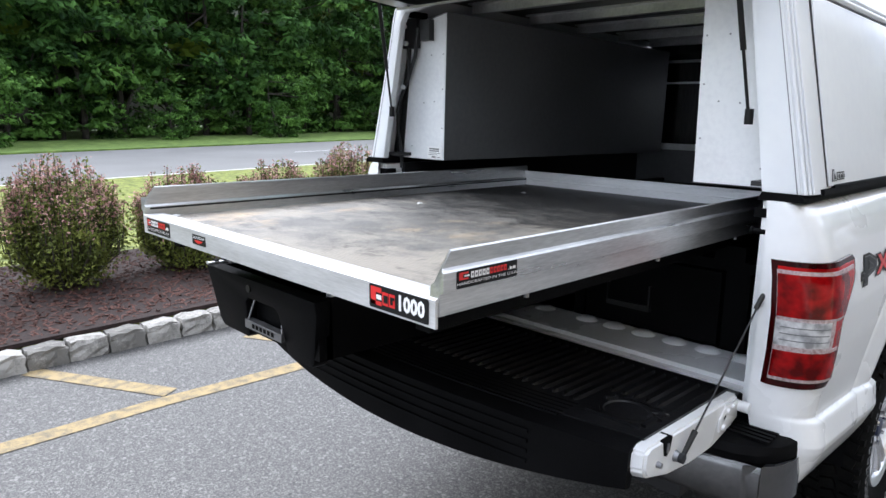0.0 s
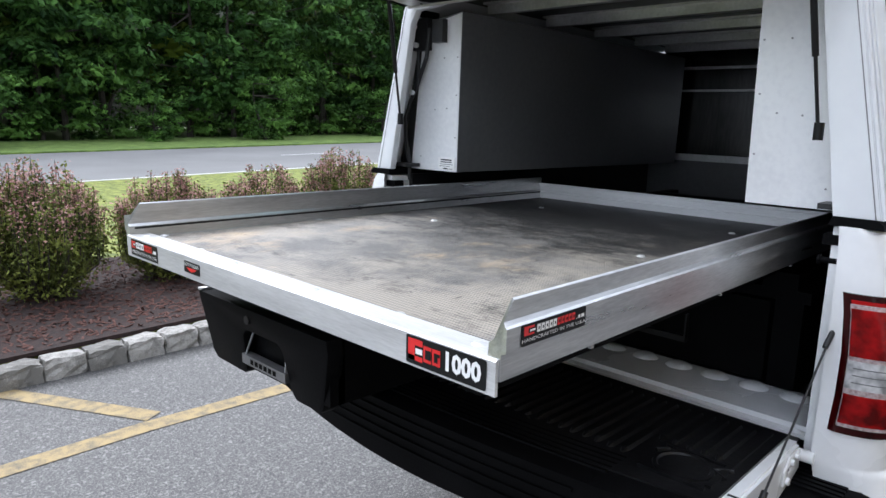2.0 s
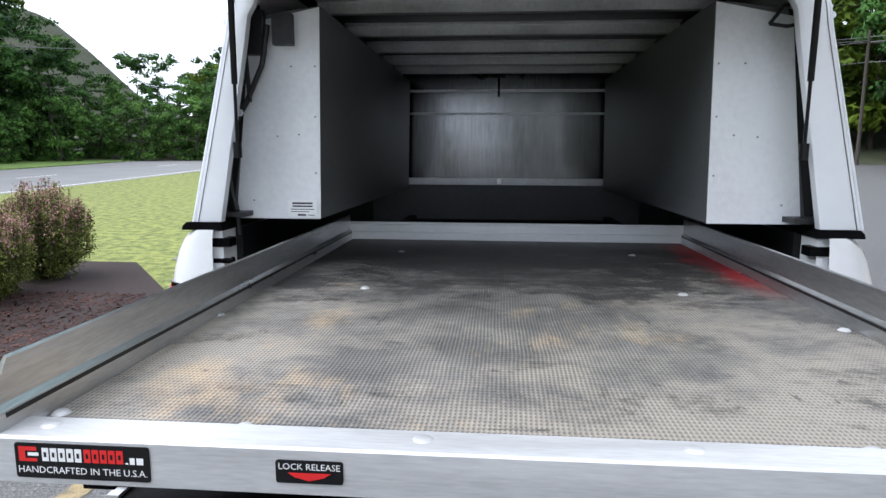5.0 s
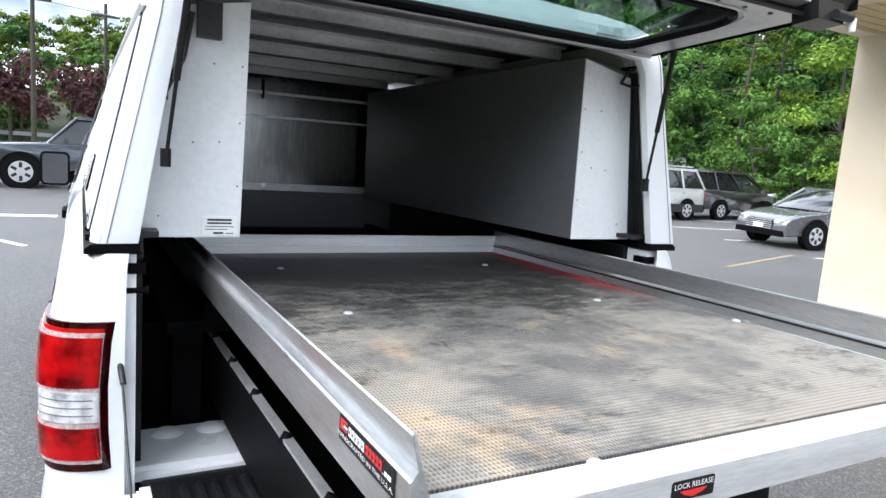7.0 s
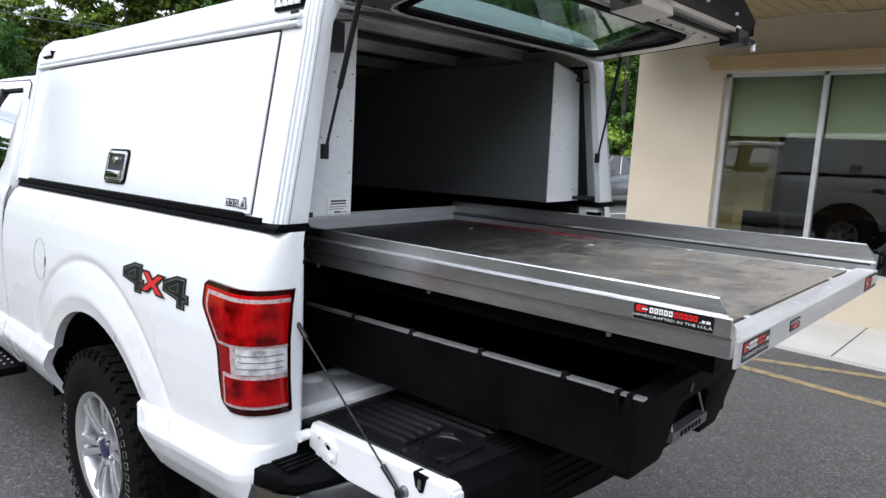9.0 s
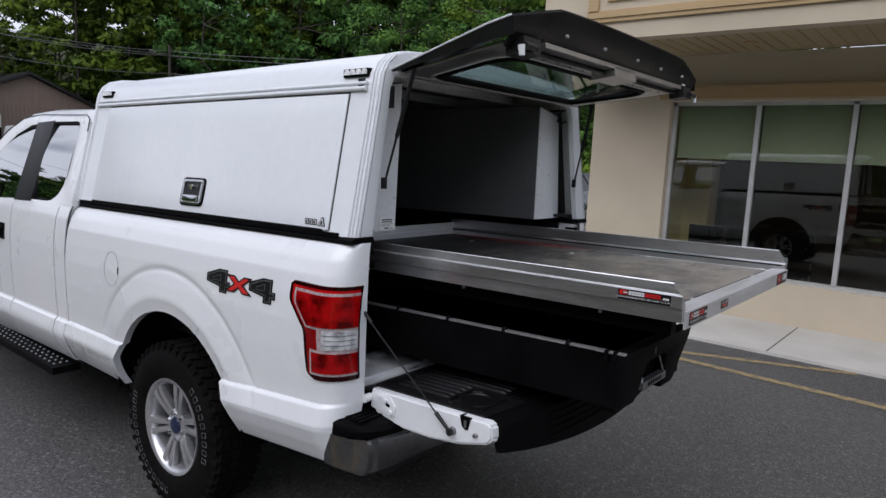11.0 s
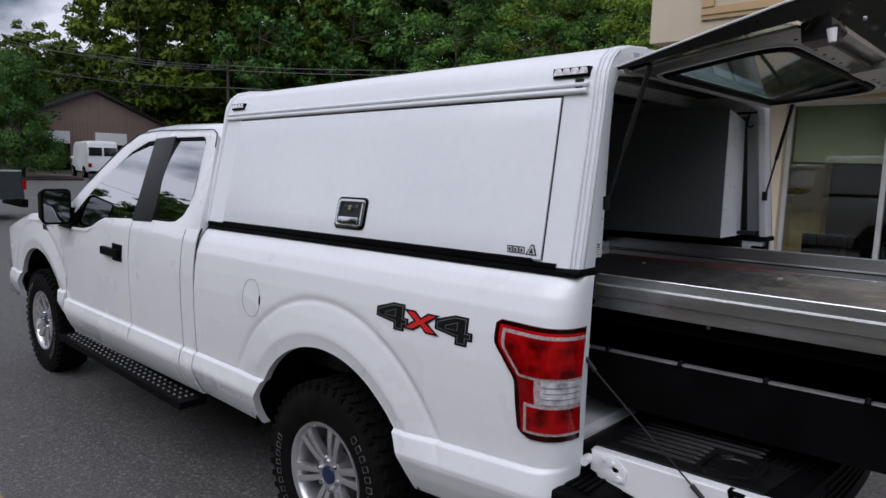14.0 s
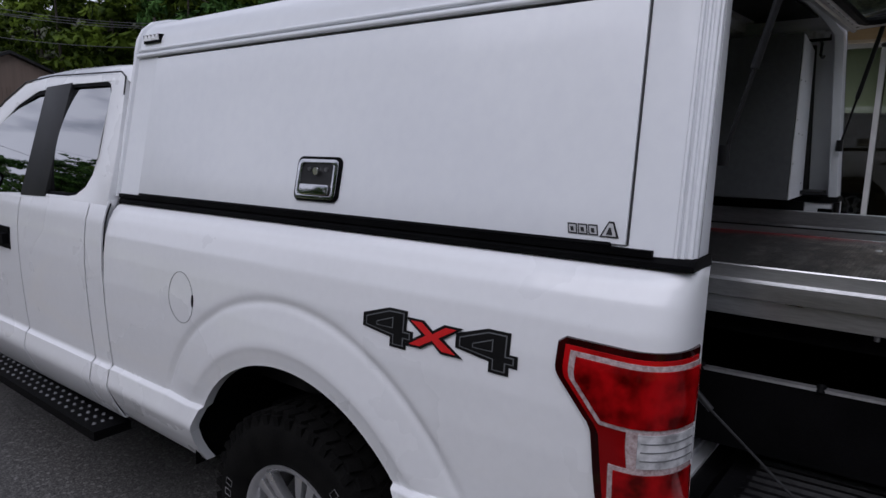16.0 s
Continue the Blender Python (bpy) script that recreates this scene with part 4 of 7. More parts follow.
for s in (-1, 1):
    # rounded corner moulding on the rear edge and a drip rail
    bm = bmesh.new()
    for dx, dy, r in ((-0.017, 0.006, 0.0055), (-0.010, 0.019, 0.0045), (-0.005, 0.031, 0.0045)):
        for (xa, za), (xb, zb) in zip(SH[:10], SH[1:10]):
            tube(bm, (s * (xa + dx), rear_y(za) + dy, za), (s * (xb + dx), rear_y(zb) + dy, zb), r, 8)
    part("corner_moulding", bm, SHELL, canopy, smooth=True, angle=60)
    bm = tubes(((s * 0.786, 0.062, 1.992), (s * 0.786, 2.235, 1.992), 0.009, 12), ((s * 0.779, 0.062, 2.013), (s * 0.779, 2.235, 2.013), 0.0065, 10))
    part("drip_rail", bm, SHELL, canopy, "white drip rail", smooth=True)
    bm = bmesh.new()
    prism(bm, [(0.07, 1.4435), (2.235, 1.4435), (2.235, 1.458), (0.07, 1.458)], lambda u, v, w, s=s: Vector((s * (0.904 - w), u, v)), 0.03)
    part("base_gasket", bm, BLACKPL, canopy, "black base gasket")

    def wall(u, v, w, s=s):
        return Vector((s * (lerp([(z, x) for x, z in SH[:6]], v) + w), u, v))

    # lift-up side door
    bm = bmesh.new()
    rows = span(1.464, 1.975, 6)
    dr = [(0.128 + 0.026 * (z - rows[0]) / 0.51, z) for z in rows] + [(2.09, z) for z in rows[::-1]]
    holed(bm, dr, [], wall, 0.008)
    door = part("side_door", bm, SHELL, canopy, "white lift-up side door", bevel=0.002)
    bm = bmesh.new()
    for a, b in (((0.1255, 1.463), (0.1515, 1.977)), ((0.1515, 1.978), (2.09, 1.978)), ((2.094, 1.463), (2.094, 1.978))):
        tube(bm, wall(*a, 0.0012), wall(*b, 0.0012), 0.0024 if a[0] < 0.13 else 0.0036 if a[1] > 1.9 else 0.0019, 6)
    part("door_gap", bm, DARKSTEEL, door)
    tube_bm = tubes((wall(0.16, 1.4615, 0.006), wall(2.08, 1.4615, 0.006), 0.006, 8))
    part("lower_seal", tube_bm, BLACKPL, door, smooth=True)
    # square paddle latch in a seal
    bm = bmesh.new()
    prism(bm, rounded(0.986, 1.176, 1.496, 1.624, 0.022), lambda u, v, w: wall(u, v, 0.009 + w), 0.004)
    seal = part("latch_seal", bm, BLACKPL, door, "black latch seal")
    bm = bmesh.new()
    holed(bm, rounded(0.995, 1.167, 1.503, 1.617, 0.018), [rounded(1.014, 1.148, 1.514, 1.606, 0.012)], lambda u, v, w: wall(u, v, 0.013 + w), 0.006)
    latch = part("paddle_latch", bm, CHROME, door, "chrome paddle latch frame", bevel=0.002)
    bm = bmesh.new()
    prism(bm, rounded(1.014, 1.148, 1.514, 1.606, 0.012), lambda u, v, w: wall(u, v, 0.0125 + w), 0.002)
    part("latch_cup", bm, DARKSTEEL, latch, "dark recessed cup")
    bm = bmesh.new()
    prism(bm, rounded(1.020, 1.142, 1.516, 1.546, 0.006), lambda u, v, w: wall(u, v, 0.0145 + w), 0.012)
    part("paddle", bm, CHROME, latch, bevel=0.003)
    part("lock_barrel", tubes((wall(1.081, 1.583, 0.012), wall(1.081, 1.583, 0.026), 0.013, 18, 0.011)), CHROME, latch, smooth=True)
    for u in (1.045, 1.117):
        part("cup_rivet", tubes((wall(u, 1.588, 0.013), wall(u, 1.588, 0.019), 0.006, 12)), STEEL, latch, smooth=True)
    # maker's badge, as plain shapes on a silver plate
    def chip(pts, mt, w, nm="badge_mark", parent=None):
        bm = bmesh.new()
        prism(bm, pts, lambda u, v, d: wall(u, v, w + d), 0.001)
        return part(nm, bm, mt, parent or door, "" if parent else "dark and silver badge")
    badge = chip([(0.143, 1.476), (0.186, 1.476), (0.170, 1.509), (0.158, 1.509)], DARKSTEEL, 0.009, "badge")
    chip([(0.149, 1.479), (0.180, 1.479), (0.168, 1.505), (0.160, 1.505)], SILVERPLATE, 0.0104, "badge_mark", badge)
    chip([(0.157, 1.482), (0.171, 1.482), (0.166, 1.497), (0.1625, 1.497)], DARKSTEEL, 0.0118, "badge_mark", badge)
    for u in (0.258, 0.234, 0.210):
        chip([(u - 0.021, 1.478), (u + 0.001, 1.478), (u + 0.006, 1.500), (u - 0.016, 1.500)], DARKSTEEL, 0.009, "badge_mark", badge)
        chip([(u - 0.018, 1.481), (u - 0.002, 1.481), (u + 0.002, 1.497), (u - 0.014, 1.497)], SILVERPLATE, 0.0104, "badge_mark", badge)
        chip([(u - 0.013, 1.484), (u - 0.006, 1.484), (u - 0.003, 1.493), (u - 0.010, 1.493)], DARKSTEEL, 0.0118, "badge_mark", badge)
    # marker lamps on the roof's shoulder
    for y0, y1, z in ((0.067, 0.197, 2.056), (2.09, 2.205, 2.056)):
        lamp = part("marker_lamp", boxes((min(s * 0.735, s * 0.777), max(s * 0.735, s * 0.777), y0, y1, z - 0.019, z + 0.012)), BLACKPL, canopy, "clear marker lamp on a black base", bevel=0.004)
        for q in range(4):
            ya, yb = y0 + (y1 - y0) * (0.03 + 0.24 * q), y0 + (y1 - y0) * (0.03 + 0.24 * (q + 1)) - 0.001
            bm = loft([[(s * 0.755, y, z - 0.011), (s * w, y, z - 0.010), (s * (w - 0.004), y, z + 0.010), (s * 0.745, y, z + 0.017)] for y, w in ((ya, 0.779), ((ya + yb) / 2, 0.786), (yb, 0.779))])
            part("lamp_lens", bm, MARKER, lamp)
    # tool box hung inside along the wall, long sides coloured dark for shade
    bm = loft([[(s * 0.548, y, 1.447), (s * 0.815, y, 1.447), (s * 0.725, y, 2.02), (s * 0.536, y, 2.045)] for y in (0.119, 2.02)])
    cab = part("inner_box", bm, DIMGREY, canopy, "grey-white box along the wall inside", bevel=0.003)
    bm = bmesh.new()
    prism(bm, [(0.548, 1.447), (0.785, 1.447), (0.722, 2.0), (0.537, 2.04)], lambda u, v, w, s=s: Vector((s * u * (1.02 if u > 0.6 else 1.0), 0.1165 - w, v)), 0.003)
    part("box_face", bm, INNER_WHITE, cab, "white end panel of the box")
    for x, z in ((0.605, 1.69), (0.668, 1.685), (0.622, 1.88), (0.553, 1.88), (0.556, 1.74), (0.558, 1.58), (0.745, 1.5)):
        part("screw", tubes(((s * x, 0.1135, z), (s * x, 0.1115, z), 0.0028, 8)), STEEL, cab)
    # dark channel between box and frame
    part("channel", loft([[(s * 0.77, y, 1.46), (s * 0.875, y, 1.46), (s * 0.765, y, 2.02), (s * 0.69, y, 2.02)] for y in (0.120, 0.130)]), DARKSTEEL, canopy, "dark channel beside the box")
    bm = tubes(((s * 0.86, 0.115, 1.47), (s * 0.755, 0.125, 2.02), 0.014 if s > 0 else 0.006, 8))
    box(bm, min(s * 0.75, s * 0.83), max(s * 0.75, s * 0.83), 0.035, 0.12, 1.456, 1.47)
    if s < 0:
        pts = [(-0.679, 0.09, 1.99), (-0.697, 0.09, 1.884), (-0.748, 0.09, 1.777), (-0.787, 0.09, 1.716), (-0.811, 0.09, 1.653), (-0.81, 0.09, 1.564), (-0.79, 0.09, 1.476), (-0.785, 0.09, 1.40)]
        for p, q in zip(pts, pts[1:]):
            tube(bm, p, q, 0.008, 8)
        box(bm, -0.665, -0.609, 0.085, 0.113, 1.936, 2.02)
        box(bm, -0.78, -0.69, 0.085, 0.112, 1.91, 2.03)
        tube(bm, (-0.745, 0.09, 1.93), (-0.735, 0.085, 1.78), 0.006, 8)
        for x, z in ((-0.755, 2.0), (-0.745, 1.93), (-0.765, 1.75)):
            part("clip", tubes(((x, 0.085, z), (x, 0.072, z), 0.010, 10)), INNER_WHITE, canopy, "white plastic clip")
    else:
        pts = [(0.735, 0.095, 2.03), (0.70, 0.085, 2.02), (0.665, 0.08, 1.975), (0.71, 0.08, 1.968), (0.765, 0.085, 1.98)]
        for p, q in zip(pts, pts[1:]):
            tube(bm, p, q, 0.005, 8)
    part("latch_rod", bm, DARKSTEEL, canopy, "dark latch rod with cable", smooth=True)
# data plate on the box, in unread lines
plate = part("data_plate", boxes((-0.643, -0.556, 0.110, 0.1125, 1.452, 1.502)), DECAL_WHITE, canopy, "small white data plate")
part("print", bars([(-0.63, -0.57, 1.490, 1.495), (-0.63, -0.57, 1.482, 1.486), (-0.635, -0.565, 1.474, 1.476), (-0.635, -0.58, 1.467, 1.469), (-0.615, -0.59, 1.456, 1.461), (-0.585, -0.565, 1.457, 1.459)],
                   lambda u, v, w: Vector((u, 0.1092, v))), DARKSTEEL, plate, "unread print")
# front bulkhead, ceiling ribs, wiring
bm = bmesh.new()
prism(bm, [(x * 0.955, 1.47 + (z - 1.45) * 0.95) for x, z in SHELL_OUT], lambda u, v, w: Vector((u, 2.10 + w, v)), 0.012)
part("bulkhead", bm, BULK, canopy, "bare aluminium front bulkhead")
part("bulkhead_lip", boxes((-0.79, 0.79, 2.085, 2.10, 1.462, 1.50), (-0.74, 0.74, 2.09, 2.10, 1.86, 1.872), (-0.70, 0.70, 2.085, 2.10, 1.985, 2.0)), ALU_DULL, canopy, "pale aluminium ledge", bevel=0.003)
bm = boxes((-0.045, -0.015, 2.06, 2.086, 1.47, 1.50))
tube(bm, (-0.03, 2.05, 1.485), (-0.03, 2.09, 1.485), 0.008, 10)
part("bulkhead_latch", bm, CHROME, canopy, bevel=0.002)
for k, y in enumerate((0.35, 0.75, 1.15, 1.55, 1.9)):
    part("roof_rib", boxes((-0.60, 0.60, y - 0.016, y + 0.016, 2.066, 2.104), (-0.60, 0.60, y - 0.045, y + 0.045, 2.1, 2.1075)), ALU_DULL, canopy, "pale aluminium roof rib", bevel=0.004)
# lining coloured dark to hold the shade under the roof
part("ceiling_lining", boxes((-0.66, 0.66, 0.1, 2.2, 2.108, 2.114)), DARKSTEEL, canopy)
bm = bmesh.new()
pr = [Vector((-0.20 + 0.30 * i / 14, 2.03, 2.085 + 0.012 * math.sin(i * 1.7) - 0.015 * math.sin(i * 0.5))) for i in range(15)]
for a, b in zip(pr, pr[1:]):
    tube(bm, a, b, 0.005, 6)
tube(bm, (-0.042, 2.085, 2.06), (-0.040, 2.085, 1.96), 0.006, 8)
box(bm, -0.075, -0.01, 2.03, 2.07, 2.07, 2.10)
part("wiring", bm, BLACKPL, canopy, smooth=True)
# thin dark seam between the rear frame and its corner moulding
for s in (-1, 1):
    bm = bmesh.new()
    for (xa, za), (xb, zb) in zip(SH[:8], SH[1:8]):
        tube(bm, (s * xa * 0.962, rear_y(za) - 0.0045, za), (s * xb * 0.962, rear_y(zb) - 0.0045, zb), 0.0014, 5)
    part("frame_seam", bm, STEEL, canopy, "thin dark seam")
# rear lamps above the opening
for s in (-1, 1):
    lamp = part("rear_lamp", boxes((min(s * 0.48, s * 0.62), max(s * 0.48, s * 0.62), 0.02, 0.075, 2.098, 2.130)), BLACKPL, canopy, "clear rear marker lamp", bevel=0.006)
    part("lamp_lens", boxes((min(s * 0.488, s * 0.60), max(s * 0.488, s * 0.60), 0.012, 0.03, 2.103, 2.127)), MARKER, lamp, bevel=0.003)

# the right-hand wall stands a little further out than the left
for o in canopy.children_recursive:
    kind = o.name.split(".")[0]
    if o.type != "MESH":
        continue
    for v in o.data.vertices:
        if v.co.x < 0.6:
            continue
        if kind == "rear_frame":
            out = 0.972 * lerp([(z, x) for x, z in SH[:8]], v.co.z)
            v.co.x += 0.026 if abs(v.co.x - out) < 0.02 else 0.0
        elif kind in ("shell", "corner_moulding", "frame_seam", "drip_rail", "base_gasket", "side_door", "door_gap", "lower_seal", "paddle_latch", "latch_seal", "paddle", "lock_barrel", "badge", "badge_mark", "marker_lamp"):
            v.co.x += 0.026 if kind != "shell" else 0.026 * min(1.0, (v.co.x - 0.6) / 0.1)

# ---- raised hatch ----
HATCHMETAL = mat("hatch_frame_metal", (0.36, 0.36, 0.36), (0.53, 0.525, 0.52), rough=0.4, metal=0.9, scale=7, fine=80, rvar=0.1)
hatch = tagged(new("rear_hatch"), "black-framed glass hatch, raised")
hatch.parent = canopy
hatch.matrix_basis = pose(0, 0.005, 2.056, -7.5)
HO = [(-0.70, 0.0), (-0.78, -0.46), (-0.79, -0.56), (-0.70, -0.60), (-0.4, -0.62), (0.4, -0.62), (0.70, -0.60), (0.79, -0.56), (0.78, -0.46), (0.70, 0.0)]
HI = [(x * 0.95, -0.02 + (y + 0.02) * 0.93) for x, y in HO]
GH = [(0.50, -0.058), (0.532, -0.066), (0.552, -0.093), (0.598, -0.345), (0.596, -0.39), (0.578, -0.428), (0.548, -0.449), (0.505, -0.455)]
GL = [(-x, y) for x, y in GH] + GH[::-1]


def skin(i, j):
    """The outer skin: a wedge that thickens from the hinge to a raised, flat-topped outer end."""
    q = -1 + 2 * i / 32
    k = (0, 0.075, 0.2, 0.33, 0.46, 0.59, 0.71, 0.86, 1)[j]
    half = 0.715 + 0.10 * min(1, k * 1.15)
    y = -(0.60 + 0.045 * (1 - abs(q) ** 3)) * k
    lift = 0.03 + 0.058 * min(1.0, max(0.0, (1 - abs(q)) / 0.32))
    return Vector((q * half, y, 0.006 + (lift + 0.016) * k))


def in_glass(c):
    return abs(c.x) < 0.585 and -0.45 < c.y < -0.06


# outer skin round the glass, end panel turned down to the inner frame, thin side edges
bm = grid(skin, 32, 8, lambda i, j: not in_glass((skin(i, j) + skin(i + 1, j + 1)) / 2))
made = bmesh.ops.solidify(bm, geom=bm.faces[:], thickness=0.006)
part("outer_skin", bm, BLACKGLOSS, hatch, "black outer skin", smooth=True, angle=30)
bm = grid(lambda i, j: skin(i, 8).lerp(Vector((skin(i, 8).x * 0.965, -0.545, -0.02)), j / 4) + Vector((0, -0.012 * math.sin(math.pi * j / 4), 0)), 32, 4)
made = bmesh.ops.solidify(bm, geom=bm.faces[:], thickness=0.006)
part("end_panel", bm, BLACKGLOSS, hatch, "black end panel of the hatch", smooth=True, angle=30)
for q in (0, 32):
    bm = grid(lambda i, j: skin(q, i).lerp(Vector((skin(q, i).x * 0.99, skin(q, i).y, 0.0)), j), 8, 1)
    part("side_edge", bm, BLACKGLOSS, hatch, smooth=True)
bm = bmesh.new()
holed(bm, HI, [GL], lambda u, v, w: Vector((u, v, -0.006 + w)), 0.010)
part("inner_frame", bm, HATCHMETAL, hatch, "dull metal inner frame", bevel=0.003)
bm = bmesh.new()
prism(bm, [(x * 1.01, y * 1.01) for x, y in GL], lambda u, v, w: Vector((u, v, 0.008 - 0.10 * v + w)), 0.005)
pane = part("hatch_glass", bm, HATCHGLASS, hatch, "tinted hatch glass")
pane.visible_shadow = False
bm = bmesh.new()
for a, b in zip(GL, GL[1:] + GL[:1]):
    tube(bm, (a[0] * 0.985, -0.257 + (a[1] + 0.257) * 0.965, -0.004), (b[0] * 0.985, -0.257 + (b[1] + 0.257) * 0.965, -0.004), 0.014, 8)
part("gasket", bm, BLACKPL, hatch, "black glass gasket", smooth=True)
ring = [(x * 1.026, -0.27 + (y + 0.27) * 1.075) for x, y in GL]
bm = bmesh.new()
for a, b in zip(ring, ring[1:] + ring[:1]):
    tube(bm, (a[0], a[1], -0.007), (b[0], b[1], -0.007), 0.0035, 6)
part("bead", bm, INNER_WHITE, hatch, "pale bead round the glass", smooth=True)
bm = bmesh.new()
tube(bm, (-0.69, -0.018, -0.002), (0.69, -0.018, -0.002), 0.009, 8)
part("hinge_bead", bm, HATCHMETAL, hatch, "pale metal hinge bead", smooth=True)
# white line added along each side edge as its sky glint
for q in (0, 32):
    bm = bmesh.new()
    for i in range(8):
        tube(bm, skin(q, i) + Vector((0, 0, 0.004)), skin(q, i + 1) + Vector((0, 0, 0.004)), 0.0035, 6)
    part("edge_bead", bm, INNER_WHITE, hatch, "thin pale edge trim", smooth=True)
for k in range(14):
    x = -0.6 + 1.2 * k / 13
    part("screw", tubes(((x, -0.040, -0.004), (x, -0.040, -0.008), 0.006, 8)), DARKSTEEL, hatch)
    part("screw", tubes(((x * 1.05, -0.485, -0.004), (x * 1.05, -0.485, -0.008), 0.006, 8)), DARKSTEEL, hatch)
bm = boxes((-0.62, 0.62, -0.60, -0.52, -0.012, 0.004), (-0.10, 0.10, -0.60, -0.50, -0.04, 0.0))
part("bottom_rail", bm, HATCHMETAL, hatch, "metal bottom rail", bevel=0.004)
bm = tubes(((-0.7, -0.56, -0.025), (0.7, -0.56, -0.025), 0.006, 8))
for x in (-0.7, 0.7):
    box(bm, x - 0.05, x + 0.05, -0.60, -0.53, -0.045, 0.005)
    tube(bm, (x, -0.61, -0.03), (x * 1.09, -0.61, -0.03), 0.012, 10)
part("latch_gear", bm, DARKSTEEL, hatch, "dark latch gear", bevel=0.002)
for x in (-0.775, 0.775):
    part("latch_pin", tubes(((x, -0.605, -0.03), (x, -0.605, -0.062), 0.012, 12, 0.009)), INNER_WHITE, hatch, "white latch pin", smooth=True)
for x in (-0.52, -0.24, 0.05, 0.30, 0.56):
    part("rivet", tubes(((x, -0.628 + 0.01 * abs(x), 0.035), (x, -0.636 + 0.01 * abs(x), 0.033), 0.006, 8)), SILVERPLATE, hatch)
part("tag", boxes((0.66, 0.70, -0.592, -0.586, 0.012, 0.035)), DECAL_WHITE, hatch, "small white tag")
# gas struts
for s in (-1, 1):
    a, b = Vector((s * 0.742, -0.004, 1.636)), Vector((s * 0.704, -0.10, 2.066))
    mid = a + (b - a) * 0.42
    bm = tubes((a, mid, 0.0045, 10), (mid, b, 0.008, 12), (a + Vector((0, 0, -0.012)), a + Vector((0, 0, 0.03)), 0.012, 10))
    part("gas_strut", bm, BLACKGLOSS, canopy, "black gas strut", smooth=True)

# ---- sliding cargo tray ----
SX0, SX1, SY0, SY1, SZ = -0.630, 0.684, -1.099, 0.767, 1.335
tray = thing("cargo_slide", "aluminium sliding cargo tray pulled out, worn dark floor", "cargo tray")


def deck_material():
    """Dark gritty deck with a fine raised grid, tan dust rubbed in patches, scuffs and a red paint stain."""
    m = mat("deck_grit", (0.078, 0.076, 0.073), (0.20, 0.188, 0.172), rough=0.5, scale=6, fine=300, contrast=(0.36, 0.60))
    n, l = m.node_tree.nodes, m.node_tree.links
    p = n["Principled BSDF"]
    base = p.inputs["Base Color"].links[0].from_socket
    tc = n.new("ShaderNodeTexCoord")

    def noise_tex(scale, detail, stretch, rough=0.6):
        mp = n.new("ShaderNodeMapping")
        mp.inputs["Scale"].default_value = stretch
        l.new(tc.outputs["Object"], mp.inputs["Vector"])
        nz = n.new("ShaderNodeTexNoise")
        nz.inputs["Scale"].default_value, nz.inputs["Detail"].default_value, nz.inputs["Roughness"].default_value = scale, detail, rough
        l.new(mp.outputs["Vector"], nz.inputs["Vector"])
        return nz.outputs["Fac"]

    def math_node(op, a, b):
        q = n.new("ShaderNodeMath")
        q.operation = op
        for k, v in enumerate((a, b)):
            if isinstance(v, (int, float)):
                q.inputs[k].default_value = v
            else:
                l.new(v, q.inputs[k])
        return q.outputs[0]

    def ramp(src, lo, hi):
        r = n.new("ShaderNodeMapRange")
        r.inputs["From Min"].default_value, r.inputs["From Max"].default_value = lo, hi
        r.clamp = True
        l.new(src, r.inputs["Value"])
        return r.outputs["Result"]

    def blend(fac, a, colour):
        x = n.new("ShaderNodeMix")
        x.data_type = "RGBA"
        x.inputs["B"].default_value = (*colour, 1)
        l.new(fac, x.inputs["Factor"])
        l.new(a, x.inputs["A"])
        return x.outputs["Result"]

    sep = n.new("ShaderNodeSeparateXYZ")
    l.new(tc.outputs["Object"], sep.inputs[0])
    # worn dark toward the inner end; outer dust colour also holds the sky's sheen
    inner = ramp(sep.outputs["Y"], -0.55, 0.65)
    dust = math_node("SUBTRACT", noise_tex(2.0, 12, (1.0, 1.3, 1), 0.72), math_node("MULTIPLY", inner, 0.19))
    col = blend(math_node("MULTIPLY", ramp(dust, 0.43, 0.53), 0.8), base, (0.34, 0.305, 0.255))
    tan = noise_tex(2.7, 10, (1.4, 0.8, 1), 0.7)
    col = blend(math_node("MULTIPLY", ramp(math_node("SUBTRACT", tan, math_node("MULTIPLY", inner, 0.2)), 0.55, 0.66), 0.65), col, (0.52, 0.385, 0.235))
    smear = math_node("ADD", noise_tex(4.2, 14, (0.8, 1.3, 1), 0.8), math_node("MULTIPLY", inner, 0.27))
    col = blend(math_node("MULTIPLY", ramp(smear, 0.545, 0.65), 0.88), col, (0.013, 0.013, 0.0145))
    for stretch in ((0.25, 2.6, 1), (2.2, 0.4, 1), (1.5, 1.3, 1)):
        scuff = noise_tex(13.0, 8, stretch, 0.75)
        col = blend(math_node("MULTIPLY", ramp(scuff, 0.625, 0.665), 0.8), col, (0.018, 0.018, 0.019))
    grit = noise_tex(90.0, 4, (1, 1, 1), 0.7)
    col = blend(math_node("MULTIPLY", ramp(grit, 0.55, 0.75), 0.4), col, (0.34, 0.30, 0.25))
    # red paint along the inner end of the right-hand edge
    edge = ramp(math_node("ADD", sep.outputs["X"], math_node("MULTIPLY", noise_tex(9, 8, (1, 0.6, 1), 0.7), 0.22)), 0.655, 0.74)
    where = math_node("MULTIPLY", ramp(sep.outputs["Y"], -0.25, 0.05), ramp(sep.outputs["Y"], 0.78, 0.6))
    col = blend(math_node("MULTIPLY", math_node("MULTIPLY", edge, where), 0.85), col, (0.36, 0.012, 0.018))
